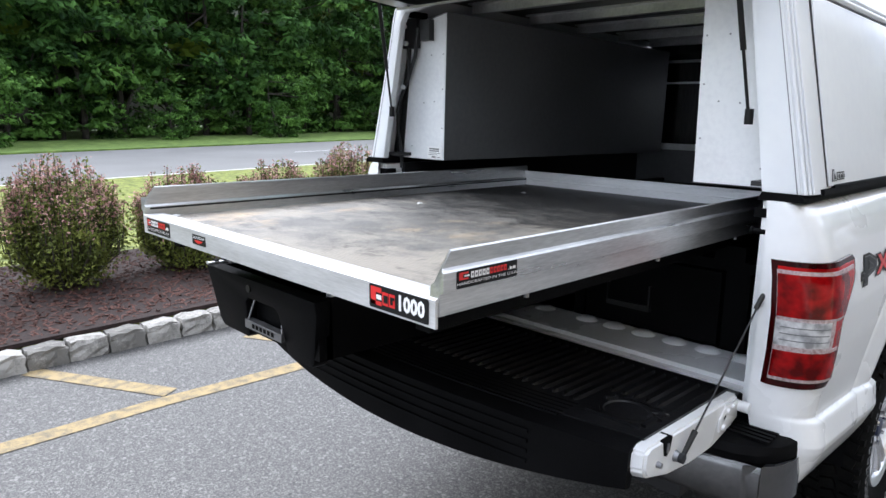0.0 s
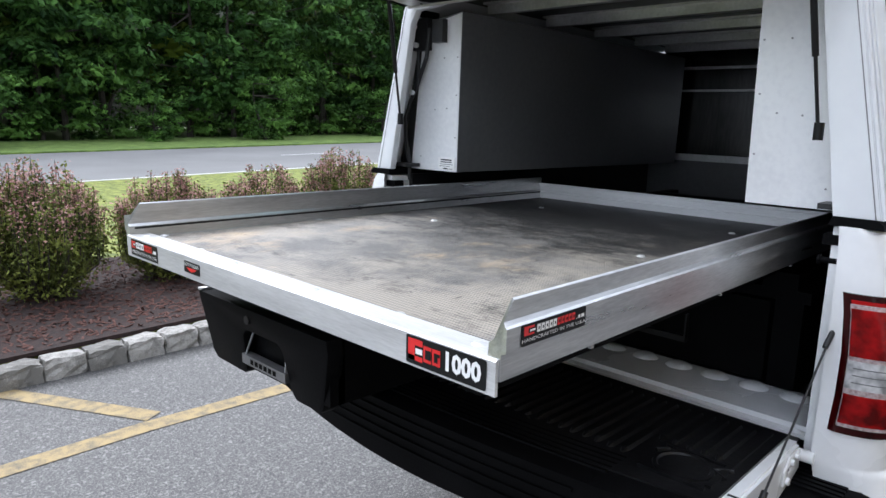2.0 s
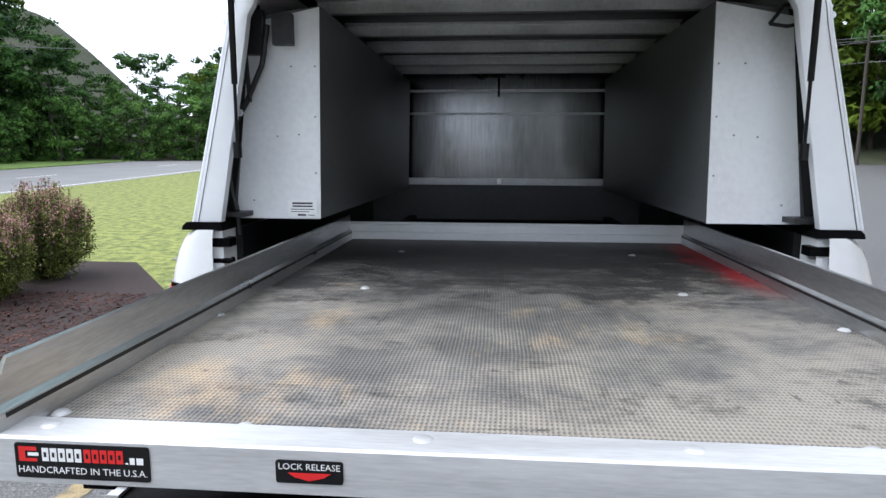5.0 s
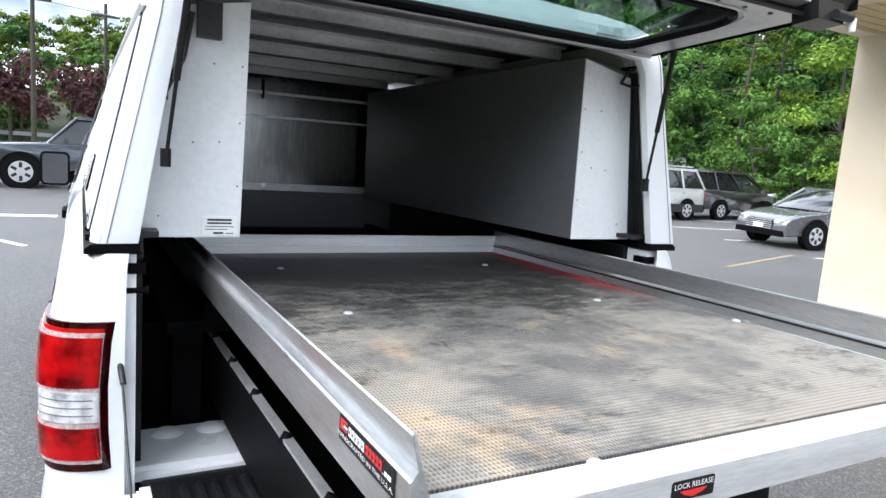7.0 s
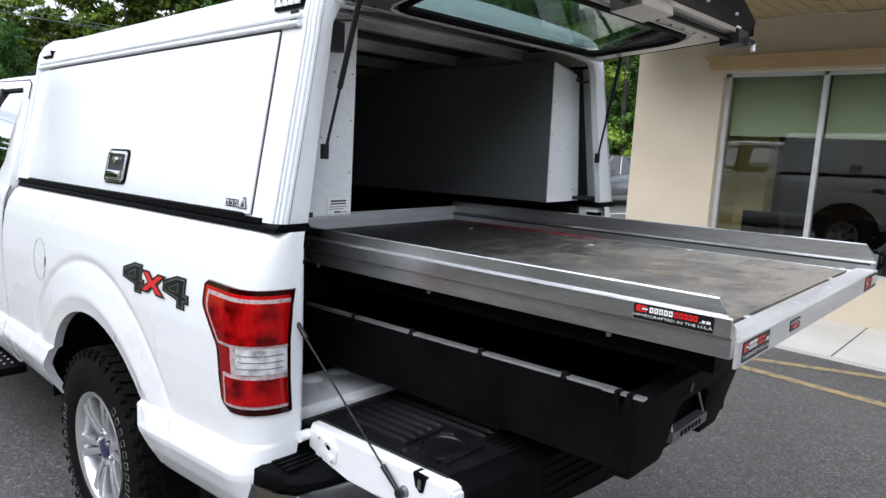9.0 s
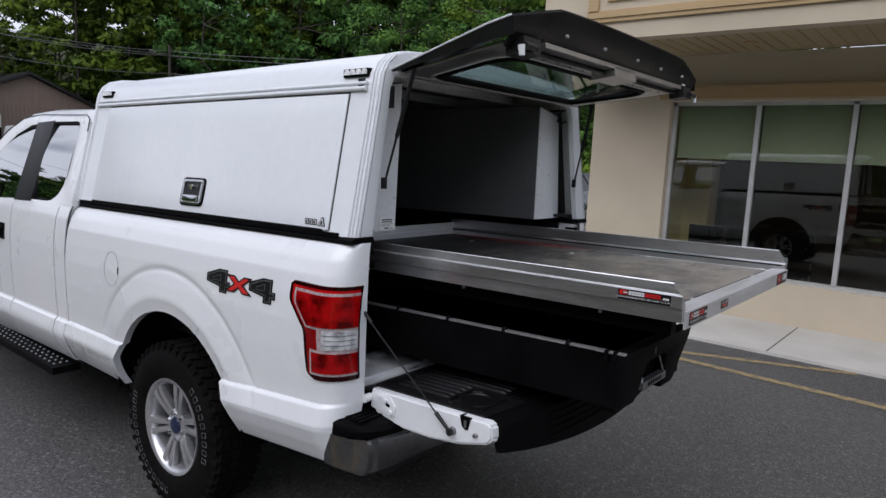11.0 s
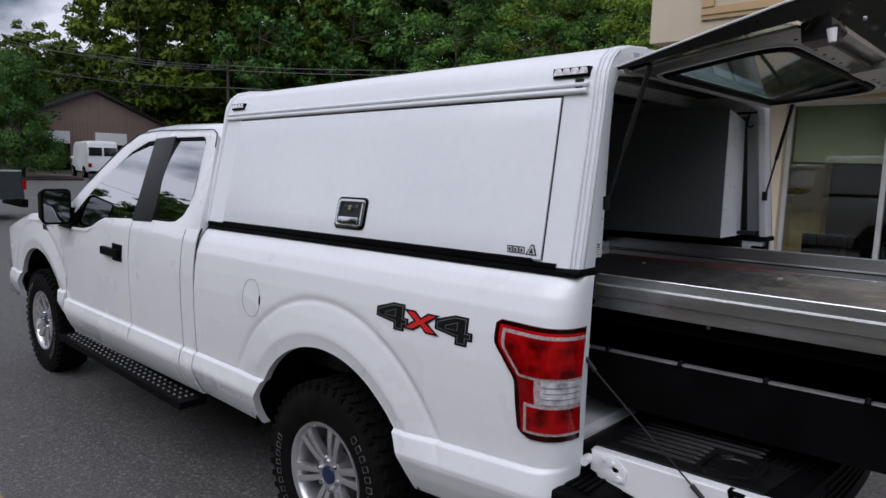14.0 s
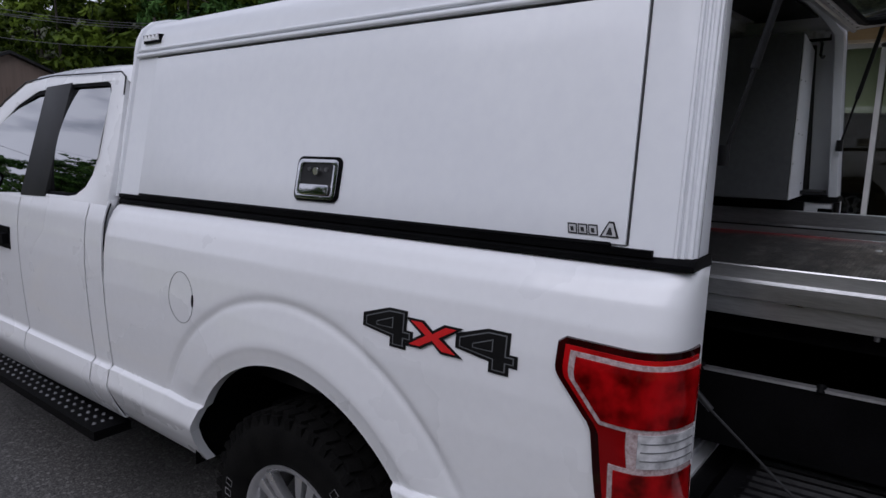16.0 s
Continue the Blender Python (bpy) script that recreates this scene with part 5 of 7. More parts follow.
    # worn tips of the raised grid are pale; shade is put into the hollows' colour
    jit = math_node("MULTIPLY", noise_tex(4, 2, (1, 1, 1)), 0.012)
    across = math_node("MULTIPLY", math_node("ADD", sep.outputs["X"], jit), 483.0)
    along = math_node("MULTIPLY", math_node("ADD", sep.outputs["Y"], jit), 286.0)
    gx = math_node("SINE", math_node("ADD", across, along), 0.0)
    gy = math_node("SINE", math_node("SUBTRACT", across, along), 0.0)
    col = blend(math_node("MULTIPLY", ramp(math_node("MULTIPLY", gx, gy), 0.1, 0.7), 0.62), col, (0.022, 0.0215, 0.021))
    l.new(col, p.inputs["Base Color"])
    bp = n.new("ShaderNodeBump")
    bp.inputs["Strength"].default_value, bp.inputs["Distance"].default_value = 0.4, 0.0025
    l.new(math_node("ADD", math_node("MULTIPLY", gx, gy), math_node("MULTIPLY", noise_tex(160, 3, (1, 1, 1)), 0.8)), bp.inputs["Height"])
    l.new(bp.outputs["Normal"], p.inputs["Normal"])
    return m


DECK = deck_material()
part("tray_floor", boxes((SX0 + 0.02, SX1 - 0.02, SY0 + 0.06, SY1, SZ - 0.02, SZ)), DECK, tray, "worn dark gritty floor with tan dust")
for s, xo in ((-1, SX0), (1, SX1)):
    # side rail: a tall lip over a wider channel; chamfered at the outer end
    prof = [(0.009, 1.312), (0.009, 1.352), (0.0, 1.356), (0.0, 1.391), (0.003, 1.394), (0.015, 1.396), (0.017, 1.424), (0.019, 1.427), (0.022, 1.424), (0.023, 1.372), (0.031, 1.366), (0.034, 1.336), (0.04, 1.325), (0.04, 1.312)]

    def ring(y, top):
        return [(xo - s * dx, y + (0.035 if z > 1.42 and top else 0.012 if z > 1.395 and top else 0), z) for dx, z in prof]

    bm = loft([ring(SY0 - 0.0155, True), ring(SY0 + 0.05, False), ring(SY1, False)])
    rail = part("side_rail", bm, ALU, tray, "extruded aluminium side rail", smooth=True, angle=20)
    bm = boxes((min(xo - s * 0.012, xo - s * 0.032), max(xo - s * 0.012, xo - s * 0.032), SY0 - 0.002, SY1, 1.358, 1.364))
    part("rail_groove", bm, DARKSTEEL, rail)
    # printed label on the outer face: plain shapes for the maker's mark
    ya, yb = -1.084, -0.914
    to = lambda u, v, w, s=s, xo=xo: Vector((xo + s * (0.002 + w), (ya + yb) / 2 + s * u, 1.3745 + 0.62 * v))
    bm = bmesh.new()
    prism(bm, rounded(-0.083, 0.083, -0.026, 0.026, 0.003, 2), lambda u, v, w: to(u, v, w - 0.0015), 0.001)
    lab = part("rail_label", bm, DECAL_BLACK, rail, "black label with white print")
    each_bar("mark", [(-0.078, -0.054, 0.015, 0.021), (-0.078, -0.068, 0.004, 0.015), (-0.078, -0.054, -0.001, 0.004)] + [(0.004 + 0.0098 * k, 0.012 + 0.0098 * k, 0.0, 0.019) for k in range(5)], to, 0.0, DECAL_RED, lab)
    each_bar("mark", [(-0.065, -0.052, 0.007, 0.012)] + [(-0.048 + 0.0102 * k, -0.0396 + 0.0102 * k, 0.0, 0.019) for k in range(5)] + [(0.055, 0.058, 0.0, 0.002), (0.060, 0.066, 0.0, 0.009), (0.068, 0.077, 0.0, 0.009)], to, 0.0005, DECAL_WHITE, lab)
    each_bar("hollow", [(-0.0453 + 0.0102 * k, -0.0423 + 0.0102 * k, 0.006, 0.013) for k in range(5)] + [(0.0066 + 0.0098 * k, 0.0094 + 0.0098 * k, 0.006, 0.013) for k in range(5)], to, 0.0009, DECAL_BLACK, lab)
    part("print", text_mesh("HANDCRAFTED IN THE U.S.A.", 0.0125, lambda u, v, w: to(u, v - 0.0125, 0.0005)), DECAL_WHITE, lab)
bm = bmesh.new()
prism(bm, [(SY1, SZ), (SY1, 1.402), (SY1 - 0.02, 1.402), (SY1 - 0.02, 1.394), (SY1 - 0.012, 1.392), (SY1 - 0.012, SZ + 0.03), (SY1 - 0.02, SZ + 0.028), (SY1 - 0.02, SZ)],
      lambda u, v, w: Vector((SX0 + 0.02 + w, u, v)), SX1 - SX0 - 0.04)
part("back_wall", bm, WALL_ALU, tray, "aluminium back wall")
bm = bmesh.new()
prism(bm, [(SY0 - 0.022, 1.298), (SY0 - 0.022, SZ + 0.015), (SY0 - 0.019, SZ + 0.018), (SY0 + 0.036, SZ + 0.018), (SY0 + 0.036, SZ + 0.001), (SY0 - 0.016, SZ + 0.001), (SY0 - 0.016, 1.298)],
      lambda u, v, w: Vector((-0.602 + w, u, v - 0.008)), SX1 - 0.012 + 0.602)
plate = part("front_plate", bm, PALE_ALU, tray, "aluminium front plate with labels", bevel=0.0)
for x in (-0.555, -0.11, 0.19, 0.61):
    part("plate_bolt", tubes(((x, -1.085, SZ + 0.0095), (x, -1.085, SZ + 0.012), 0.013, 18, 0.009)), PALE_ALU, plate, smooth=True, angle=50)
for x, y in ((-0.582, -1.028), (-0.332, -1.05), (0.397, -1.05), (0.64, -1.02), (-0.599, -0.503), (0.63, -0.503), (-0.355, -0.201), (0.41, -0.201), (-0.355, 0.42), (0.41, 0.42)):
    part("floor_bolt", tubes(((x, y, SZ), (x, y, SZ + 0.004), 0.012, 16, 0.008)), PALE_ALU, tray, smooth=True, angle=50)
fr = lambda x0: (lambda u, v, w: Vector((x0 + u, SY0 - 0.0225 - w, 1.3175 + v)))


def plate_label(x0, half_w, half_h, name):
    bm = bmesh.new()
    prism(bm, rounded(-half_w, half_w, -half_h, half_h, 0.003, 2), lambda u, v, w: fr(x0)(u, v, w), 0.001)
    return part(name, bm, DECAL_BLACK, plate, "black label with coloured marks")


lab = plate_label(0.574, 0.082, 0.023, "model_label")
each_bar("mark", [(-0.077, -0.045, 0.009, 0.019), (-0.077, -0.062, -0.016, 0.009), (-0.077, -0.045, -0.016, -0.008), (-0.043, -0.026, -0.013, 0.013), (-0.024, -0.007, -0.013, 0.013)], fr(0.574), 0.0015, DECAL_RED, lab)
each_bar("mark", [(-0.06, -0.045, -0.004, 0.005)], fr(0.574), 0.002, DECAL_WHITE, lab)
bm = text_mesh("1000", 0.040, lambda u, v, w: fr(0.574)(0.036 + u * 0.94, v, 0.002), bold=0.0016)
part("print", bm, DECAL_WHITE, lab)
each_bar("hollow", [(-0.0385, -0.026, -0.0075, 0.0075), (-0.0195, -0.007, 0.002, 0.0075), (-0.0195, -0.0115, -0.0075, 0.002)], fr(0.574), 0.0025, DECAL_BLACK, lab)
lab = plate_label(-0.495, 0.08, 0.021, "maker_label")
each_bar("mark", [(-0.075, -0.053, 0.012, 0.017), (-0.075, -0.067, 0.003, 0.012), (-0.075, -0.053, -0.001, 0.003)] + [(0.003 + 0.0096 * k, 0.011 + 0.0096 * k, 0.0, 0.016) for k in range(5)], fr(-0.495), 0.0015, DECAL_RED, lab)
each_bar("mark", [(-0.064, -0.051, 0.006, 0.010)] + [(-0.047 + 0.0098 * k, -0.039 + 0.0098 * k, 0.0, 0.016) for k in range(5)] + [(0.052, 0.055, 0.0, 0.002), (0.057, 0.063, 0.0, 0.008), (0.065, 0.073, 0.0, 0.008)], fr(-0.495), 0.0015, DECAL_WHITE, lab)
each_bar("hollow", [(-0.0445 + 0.0098 * k, -0.0415 + 0.0098 * k, 0.005, 0.011) for k in range(5)] + [(0.0056 + 0.0096 * k, 0.0084 + 0.0096 * k, 0.005, 0.011) for k in range(5)], fr(-0.495), 0.002, DECAL_BLACK, lab)
part("print", text_mesh("HANDCRAFTED IN THE U.S.A.", 0.0115, lambda u, v, w: fr(-0.495)(u, v - 0.011, 0.0015)), DECAL_WHITE, lab)
lab = plate_label(-0.232, 0.038, 0.0135, "lock_label")
part("print", text_mesh("LOCK RELEASE", 0.0105, lambda u, v, w: fr(-0.232)(u, v + 0.006, 0.0015)), DECAL_WHITE, lab)
bm = bmesh.new()
prism(bm, [(-0.024, -0.001), (0.024, -0.001), (0.016, -0.006), (0.0, -0.010), (-0.016, -0.006)], lambda u, v, w: fr(-0.232)(u, v, 0.001 + w), 0.001)
part("mark", bm, DECAL_RED, lab)
# under-frame, coloured black so it reads as the shadow under the tray
bm = boxes((SX0 + 0.09, SX0 + 0.13, SY0 + 0.04, 2.0, 1.25, 1.315), (SX1 - 0.13, SX1 - 0.09, SY0 + 0.04, 2.0, 1.25, 1.315))
for y in (-0.9, -0.4, 0.1, 0.6, 1.2, 1.8):
    box(bm, SX0 + 0.12, SX1 - 0.12, y - 0.03, y + 0.03, 1.26, 1.312)
part("under_frame", bm, BLACKPL, tray)
for y in (-0.85, -0.3, 0.2):
    for x in (SX0 + 0.025, SX1 - 0.025):
        part("under_bolt", tubes(((x, y, 1.314), (x, y, 1.298), 0.006, 8)), STEEL, tray)

# ---- drawer system under the tray ----
base = thing("drawer_system", "black plastic bed drawer system", "drawer system")
part("deck", boxes((-0.70, 0.70, 0.30, 2.1, 1.165, 1.20)), BLACKPL, base, bevel=0.008)
each("divider", [(0.015, 0.06, 0.30, 2.1, 0.868, 1.165), (0.60, 0.68, 0.31, 2.1, 0.868, 1.165), (-0.68, -0.60, 0.34, 2.1, 0.868, 1.165)], BLACKPL, base)
each("slide_base", [(-0.6, -0.5, 0.30, 2.1, 1.2, 1.25), (0.56, 0.66, 0.30, 2.1, 1.2, 1.25)], BLACKPL, base)
part("ammo_side", boxes((-0.76, -0.62, 0.5, 2.05, 0.87, 1.15)), BLACKPL, base, bevel=0.02)
shut = part("shut_drawer", boxes((0.07, 0.59, 0.30, 0.36, 0.90, 1.155)), BLACKPL, base, "closed black drawer", bevel=0.012)
part("handle", boxes((0.17, 0.345, 0.28, 0.30, 0.965, 0.985), (0.17, 0.176, 0.28, 0.30, 0.985, 1.06), (0.339, 0.345, 0.28, 0.30, 0.985, 1.06)), DARKSTEEL, shut, "grey drawer handle", bevel=0.004)

drawer = thing("open_drawer", "black plastic drawer pulled out, empty, grey handle", "drawer")
DX0, DX1, DY0, DY1, DZ0, DZ1 = -0.575, 0.0, -0.928, 0.75, 0.985, 1.165
for q in ((DX0, DX0 + 0.02, DY0 + 0.02, DY1, DZ0, DZ1), (DX1 - 0.02, DX1, DY0 + 0.02, DY1, DZ0, DZ1)):
    part("tub_side", boxes(q), BLACKPL, drawer, bevel=0.005)
part("tub_floor", boxes((DX0 + 0.02, DX1 - 0.02, DY0 + 0.02, DY1, DZ0, DZ0 + 0.02)), BLACKPL, drawer)
for x in (DX0 - 0.002, DX1 - 0.018):
    rim = part("tub_rail", boxes((x, x + 0.02, DY0 + 0.06, DY1, DZ1, DZ1 + 0.007)), ALU_DULL, drawer, "worn metal edge strip")
    for k in range(6):
        part("strip_knob", tubes(((x + 0.002, DY0 + 0.2 + 0.26 * k, DZ1 - 0.004), (x + 0.012, DY0 + 0.2 + 0.26 * k, DZ1 + 0.014), 0.010, 12)), BLACKPL, rim, smooth=True)
# front face, with a deep notch round the handle
outer = [(-0.588, 1.168), (-0.586, 1.13), (-0.572, 0.98), (-0.555, 0.96), (-0.40, 0.957), (-0.385, 0.972), (-0.365, 1.085), (-0.345, 1.10), (-0.195, 1.10), (-0.178, 1.085), (-0.166, 0.972), (-0.152, 0.953),
         (-0.045, 0.953), (-0.03, 0.97), (0.028, 1.13), (0.03, 1.168)]
bm = bmesh.new()
prism(bm, outer, lambda u, v, w: Vector((u, DY0 - 0.012 + 0.03 * (1.168 - v) / 0.18 + w, v)), 0.05)
part("drawer_front", bm, BLACKPL, drawer, "moulded black drawer front", bevel=0.008)
part("front_back", boxes((DX0 + 0.02, DX1, DY0 + 0.045, DY0 + 0.065, 0.985, 1.15)), BLACKPL, drawer)
hd = part("handle", boxes((-0.378, -0.168, DY0 + 0.004, DY0 + 0.03, 1.0, 1.026)), STEEL, drawer, "grey metal handle bar", bevel=0.004)
for xa, xb in ((-0.37, -0.35), (-0.176, -0.192)):
    part("handle_wire", tubes(((xa, DY0 + 0.01, 1.02), (xb, DY0 + 0.03, 1.10), 0.003, 8)), STEEL, hd)
each_bar("handle_mark", [(-0.335 + 0.022 * k, -0.319 + 0.022 * k, 1.006, 1.020) for k in range(6)], lambda u, v, w: Vector((u, DY0 + 0.0032, v)), 0.0, BLACKPL, hd)
part("lock_hole", tubes(((-0.325, DY0 - 0.004, 1.135), (-0.325, DY0 - 0.010, 1.135), 0.012, 14)), DARKSTEEL, drawer, smooth=True)
for k in range(2):
    part("corner_clip", boxes((-0.596, -0.575, DY0 + 0.015 + 0.03 * k, DY0 + 0.027 + 0.03 * k, 1.145, 1.178)), BLACKPL, drawer, bevel=0.003)
part("corner_strip", boxes((-0.59, -0.572, DY0 - 0.01, DY0 + 0.09, 1.168, 1.174)), ALU_DULL, drawer, "worn metal corner strip", bevel=0.002)


# the loaded truck stands a little nose down: bed, canopy and what they carry follow
def rake(root, slope, dz=0.0, low=None):
    done = set()
    for o in (root, *root.children_recursive):
        if o.type == "MESH" and o.data.name not in done:
            done.add(o.data.name)
            for v in o.data.vertices:
                k = 1.0 if low is None else min(1.0, max(0.0, (v.co.z - low[0]) / (low[1] - low[0])))
                v.co.z += dz - slope * k * v.co.y


rake(tray, 0.018, -0.028)
rake(drawer, 0.03, -0.04)
rake(base, 0.018, -0.02)
for o in canopy.children:
    if o is not hatch:
        rake(o, 0.020)
for o in truck.children:
    if o.name.split(".")[0] in ("bedside", "fuel_door", "fuel_door_notch"):
        rake(o, 0.021, 0.0, (0.45, 1.1))
for o in scene.objects:
    if o.name.startswith("four_by_four_decal"):
        rake(o, 0.018)
for o in truck.children:
    if o.name.split(".")[0] in ("quarter_panel", "rear_door", "front_door", "door_seal"):
        for v in o.data.vertices:
            v.co.z -= 0.011 * v.co.y * min(1.0, max(0.0, (1.05 - v.co.z) / 0.25))


# ---- ground, island, road ----
def asphalt_material():
    """Worn asphalt: dark binder with pale stone specks of a centimetre, and broad stains."""
    m = mat("asphalt", (0.035, 0.034, 0.033), (0.068, 0.066, 0.063), rough=0.6, scale=0.45, fine=60, bump=0.6, bump_scale=170, contrast=(0.35, 0.65), spec=0.6)
    n, l = m.node_tree.nodes, m.node_tree.links
    p = n["Principled BSDF"]
    base = p.inputs["Base Color"].links[0].from_socket
    tc = n.new("ShaderNodeTexCoord")
    for scale, lo, hi, colour in ((190, 0.55, 0.85, (0.165, 0.159, 0.15)), (75, 0.85, 1.0, (0.21, 0.204, 0.195)), (120, 0.80, 0.95, (0.012, 0.012, 0.012))):
        vo = n.new("ShaderNodeTexVoronoi")
        vo.inputs["Scale"].default_value = scale
        l.new(tc.outputs["Object"], vo.inputs["Vector"])
        sp = n.new("ShaderNodeSeparateColor")
        l.new(vo.outputs["Color"], sp.inputs[0])
        mr = n.new("ShaderNodeMapRange")
        mr.inputs["From Min"].default_value, mr.inputs["From Max"].default_value, mr.inputs["To Max"].default_value = lo, hi, 0.75
        l.new(sp.outputs[0], mr.inputs["Value"])
        mx = n.new("ShaderNodeMix")
        mx.data_type = "RGBA"
        mx.inputs["B"].default_value = (*colour, 1)
        l.new(mr.outputs["Result"], mx.inputs["Factor"])
        l.new(base, mx.inputs["A"])
        base = mx.outputs["Result"]
    l.new(base, p.inputs["Base Color"])
    return m


ASPHALT = asphalt_material()
ROADMAT = mat("road_asphalt", (0.155, 0.153, 0.15), (0.21, 0.208, 0.204), rough=0.85, scale=0.4, fine=60, bump=0.3)
GRASS = mat("grass", (0.065, 0.09, 0.014), (0.26, 0.28, 0.06), rough=0.9, scale=7, fine=60, bump=1.0, bump_scale=90, contrast=(0.4, 0.6))
LAWN = mat("lawn", (0.06, 0.11, 0.018), (0.20, 0.29, 0.06), rough=0.9, scale=2, fine=70, bump=0.8, bump_scale=100)
MULCH = mat("mulch", (0.008, 0.0048, 0.004), (0.036, 0.018, 0.014), rough=0.95, scale=26, fine=110, bump=1.0, bump_scale=90)
STONE = mat("granite_block", (0.15, 0.143, 0.128), (0.36, 0.345, 0.315), rough=0.9, scale=22, fine=150, bump=1.0, bump_scale=45, objrand=0.3, contrast=(0.38, 0.62))
MORTAR = mat("kerb_mortar", (0.16, 0.155, 0.145), (0.26, 0.25, 0.235), rough=0.95, scale=8, fine=100, bump=0.6)
CONCRETE = mat("pale_concrete", (0.42, 0.40, 0.36), (0.56, 0.54, 0.49), rough=0.85, scale=1.2, fine=110, bump=0.3)
YELLOW = mat("yellow_line_paint", (0.12, 0.104, 0.076), (0.31, 0.235, 0.115), rough=0.85, scale=16, fine=190, contrast=(0.36, 0.56))
WHITELINE = mat("white_line_paint", (0.35, 0.35, 0.34), (0.72, 0.72, 0.70), rough=0.8, scale=9, fine=180, contrast=(0.3, 0.5))
STUCCO = mat("cream_stucco", (0.47, 0.405, 0.30), (0.55, 0.475, 0.36), rough=0.9, scale=1.5, fine=190, bump=0.5)
STUCCO_D = mat("tan_trim", (0.40, 0.285, 0.145), (0.47, 0.34, 0.185), rough=0.85, scale=2, fine=150, bump=0.3)
SOFFIT = mat("cream_soffit", (0.33, 0.265, 0.155), (0.39, 0.32, 0.195), rough=0.7, scale=2, fine=90)
BARK = mat("bark", (0.022, 0.018, 0.014), (0.06, 0.05, 0.04), rough=0.95, scale=12, fine=90, bump=0.8)
SHADE = mat("roller_shade_cloth", (0.42, 0.455, 0.31), (0.48, 0.51, 0.36), rough=0.9, scale=3, fine=150)
YELLOWWALL = mat("yellow_wall", (0.70, 0.58, 0.28), (0.76, 0.64, 0.34), rough=0.8, scale=2, fine=60)
FRAMEMET = mat("window_frame_metal", (0.55, 0.55, 0.54), (0.66, 0.66, 0.65), rough=0.4, metal=0.5)

bm = grid(lambda i, j: (-260 + 520 * i / 26, -200 + 520 * j / 26, 0.0), 26, 26)
ground = part("ground", bm, ASPHALT, None, "dark grey asphalt parking lot")
tagged(ground, kind="structure", category="ground")


def slab(name, pts, z, material, label, category, h=0.03):
    bm = bmesh.new()
    prism(bm, pts, lambda u, v, w: Vector((u, v, z - h + w)), h)
    return tagged(part(name, bm, material, None, label), kind="structure", category=category)


slab("verge", [(-13.5, -60), (-13.6, 0), (-15, 30), (-17, 60), (-10, 60), (-8.2, 30), (-6.2, 12), (-3.75, 7.0), (-3.46, 5.5), (-3.47, -60)], 0.125, GRASS, "short green grass on the island", "grass", 0.12)
slab("road", [(-13.9, -80), (-14.2, 0), (-16, 30), (-22, 100), (-34, 100), (-27.2, 30), (-24.6, 0), (-24, -80)], 0.012, ROADMAT, "pale grey two-lane road", "road", 0.03)
slab("far_verge", [(-24.5, -80), (-24.8, 0), (-27.4, 30), (-34.5, 100), (-80, 120), (-80, -80)], 0.06, LAWN, "mown grass along the woods", "grass", 0.08)
slab("mulch_bed", [(-3.39, -6), (-3.385, 4.6), (-4.6, 6.2), (-5.6, 6.2), (-5.9, 3.2), (-5.9, -6)], 0.145, MULCH, "dark red-brown bark mulch", "mulch", 0.03)


rng = random.Random(8)
verts, faces = [], []
for k in range(9000):
    c = Vector((rng.uniform(-5.85, -3.44), rng.uniform(-3.0, 4.5), 0.148))
    q = Euler((rng.gauss(0, 0.35), rng.gauss(0, 0.35), rng.uniform(0, 6.28))).to_matrix()
    lx, ly = rng.uniform(0.012, 0.035), rng.uniform(0.005, 0.010)
    b0 = len(verts)
    verts += [tuple(c + q @ Vector(v)) for v in ((-lx, -ly, 0), (lx, -ly, 0.002), (lx, ly, 0), (-lx, ly, 0.002), (0, 0, 0.008))]
    faces += [(b0, b0 + 1, b0 + 4), (b0 + 1, b0 + 2, b0 + 4), (b0 + 2, b0 + 3, b0 + 4), (b0 + 3, b0, b0 + 4)]
chips = bpy.data.meshes.new("mulch_chips")
chips.from_pydata(verts, [], faces)


def paint_line(pts, w, material, label, z=0.004):
    bm = bmesh.new()
    for (xa, ya), (xb, yb) in zip(pts, pts[1:]):
        d = Vector((xb - xa, yb - ya)).normalized()
        n = Vector((-d.y, d.x)) * w / 2
        bm.faces.new([bm.verts.new((xa + n.x, ya + n.y, z)), bm.verts.new((xa - n.x, ya - n.y, z)), bm.verts.new((xb - n.x, yb - n.y, z)), bm.verts.new((xb + n.x, yb + n.y, z))])
    bmesh.ops.recalc_face_normals(bm, faces=bm.faces[:])
    return tagged(part("painted_line", bm, material, None, label), kind="structure", category="road marking")


YL = "faded yellow parking line on asphalt"
paint_line([(-2.23, -3.2), (-2.185, -0.5), (-2.11, 0.4), (-1.84, 2.6), (-1.83, 4.6), (-2.05, 6.1), (-2.9, 8.0), (-4.6, 10.4), (-6.4, 12.2)], 0.125, YELLOW, YL)
for a, b in (((-2.28, -0.42), (-3.2, -0.93)), ((-2.9, 0.42), (-2.1, 0.85)), ((-2.9, 1.4), (-1.98, 2.2)), ((-2.9, 2.9), (-1.9, 3.85)), ((-2.95, 4.2), (-1.92, 5.15)), ((-3.0, 5.5), (-2.15, 6.2)), ((-3.3, 6.6), (-2.75, 7.6)), ((-3.9, 8.0), (-3.45, 8.7))):
    paint_line([a, b], 0.12, YELLOW, YL, 0.0045)
paint_line([(-2.4, 12.5), (-1.3, 12.45)], 0.3, WHITELINE, "white painted arrow shaft on asphalt", 0.0045)
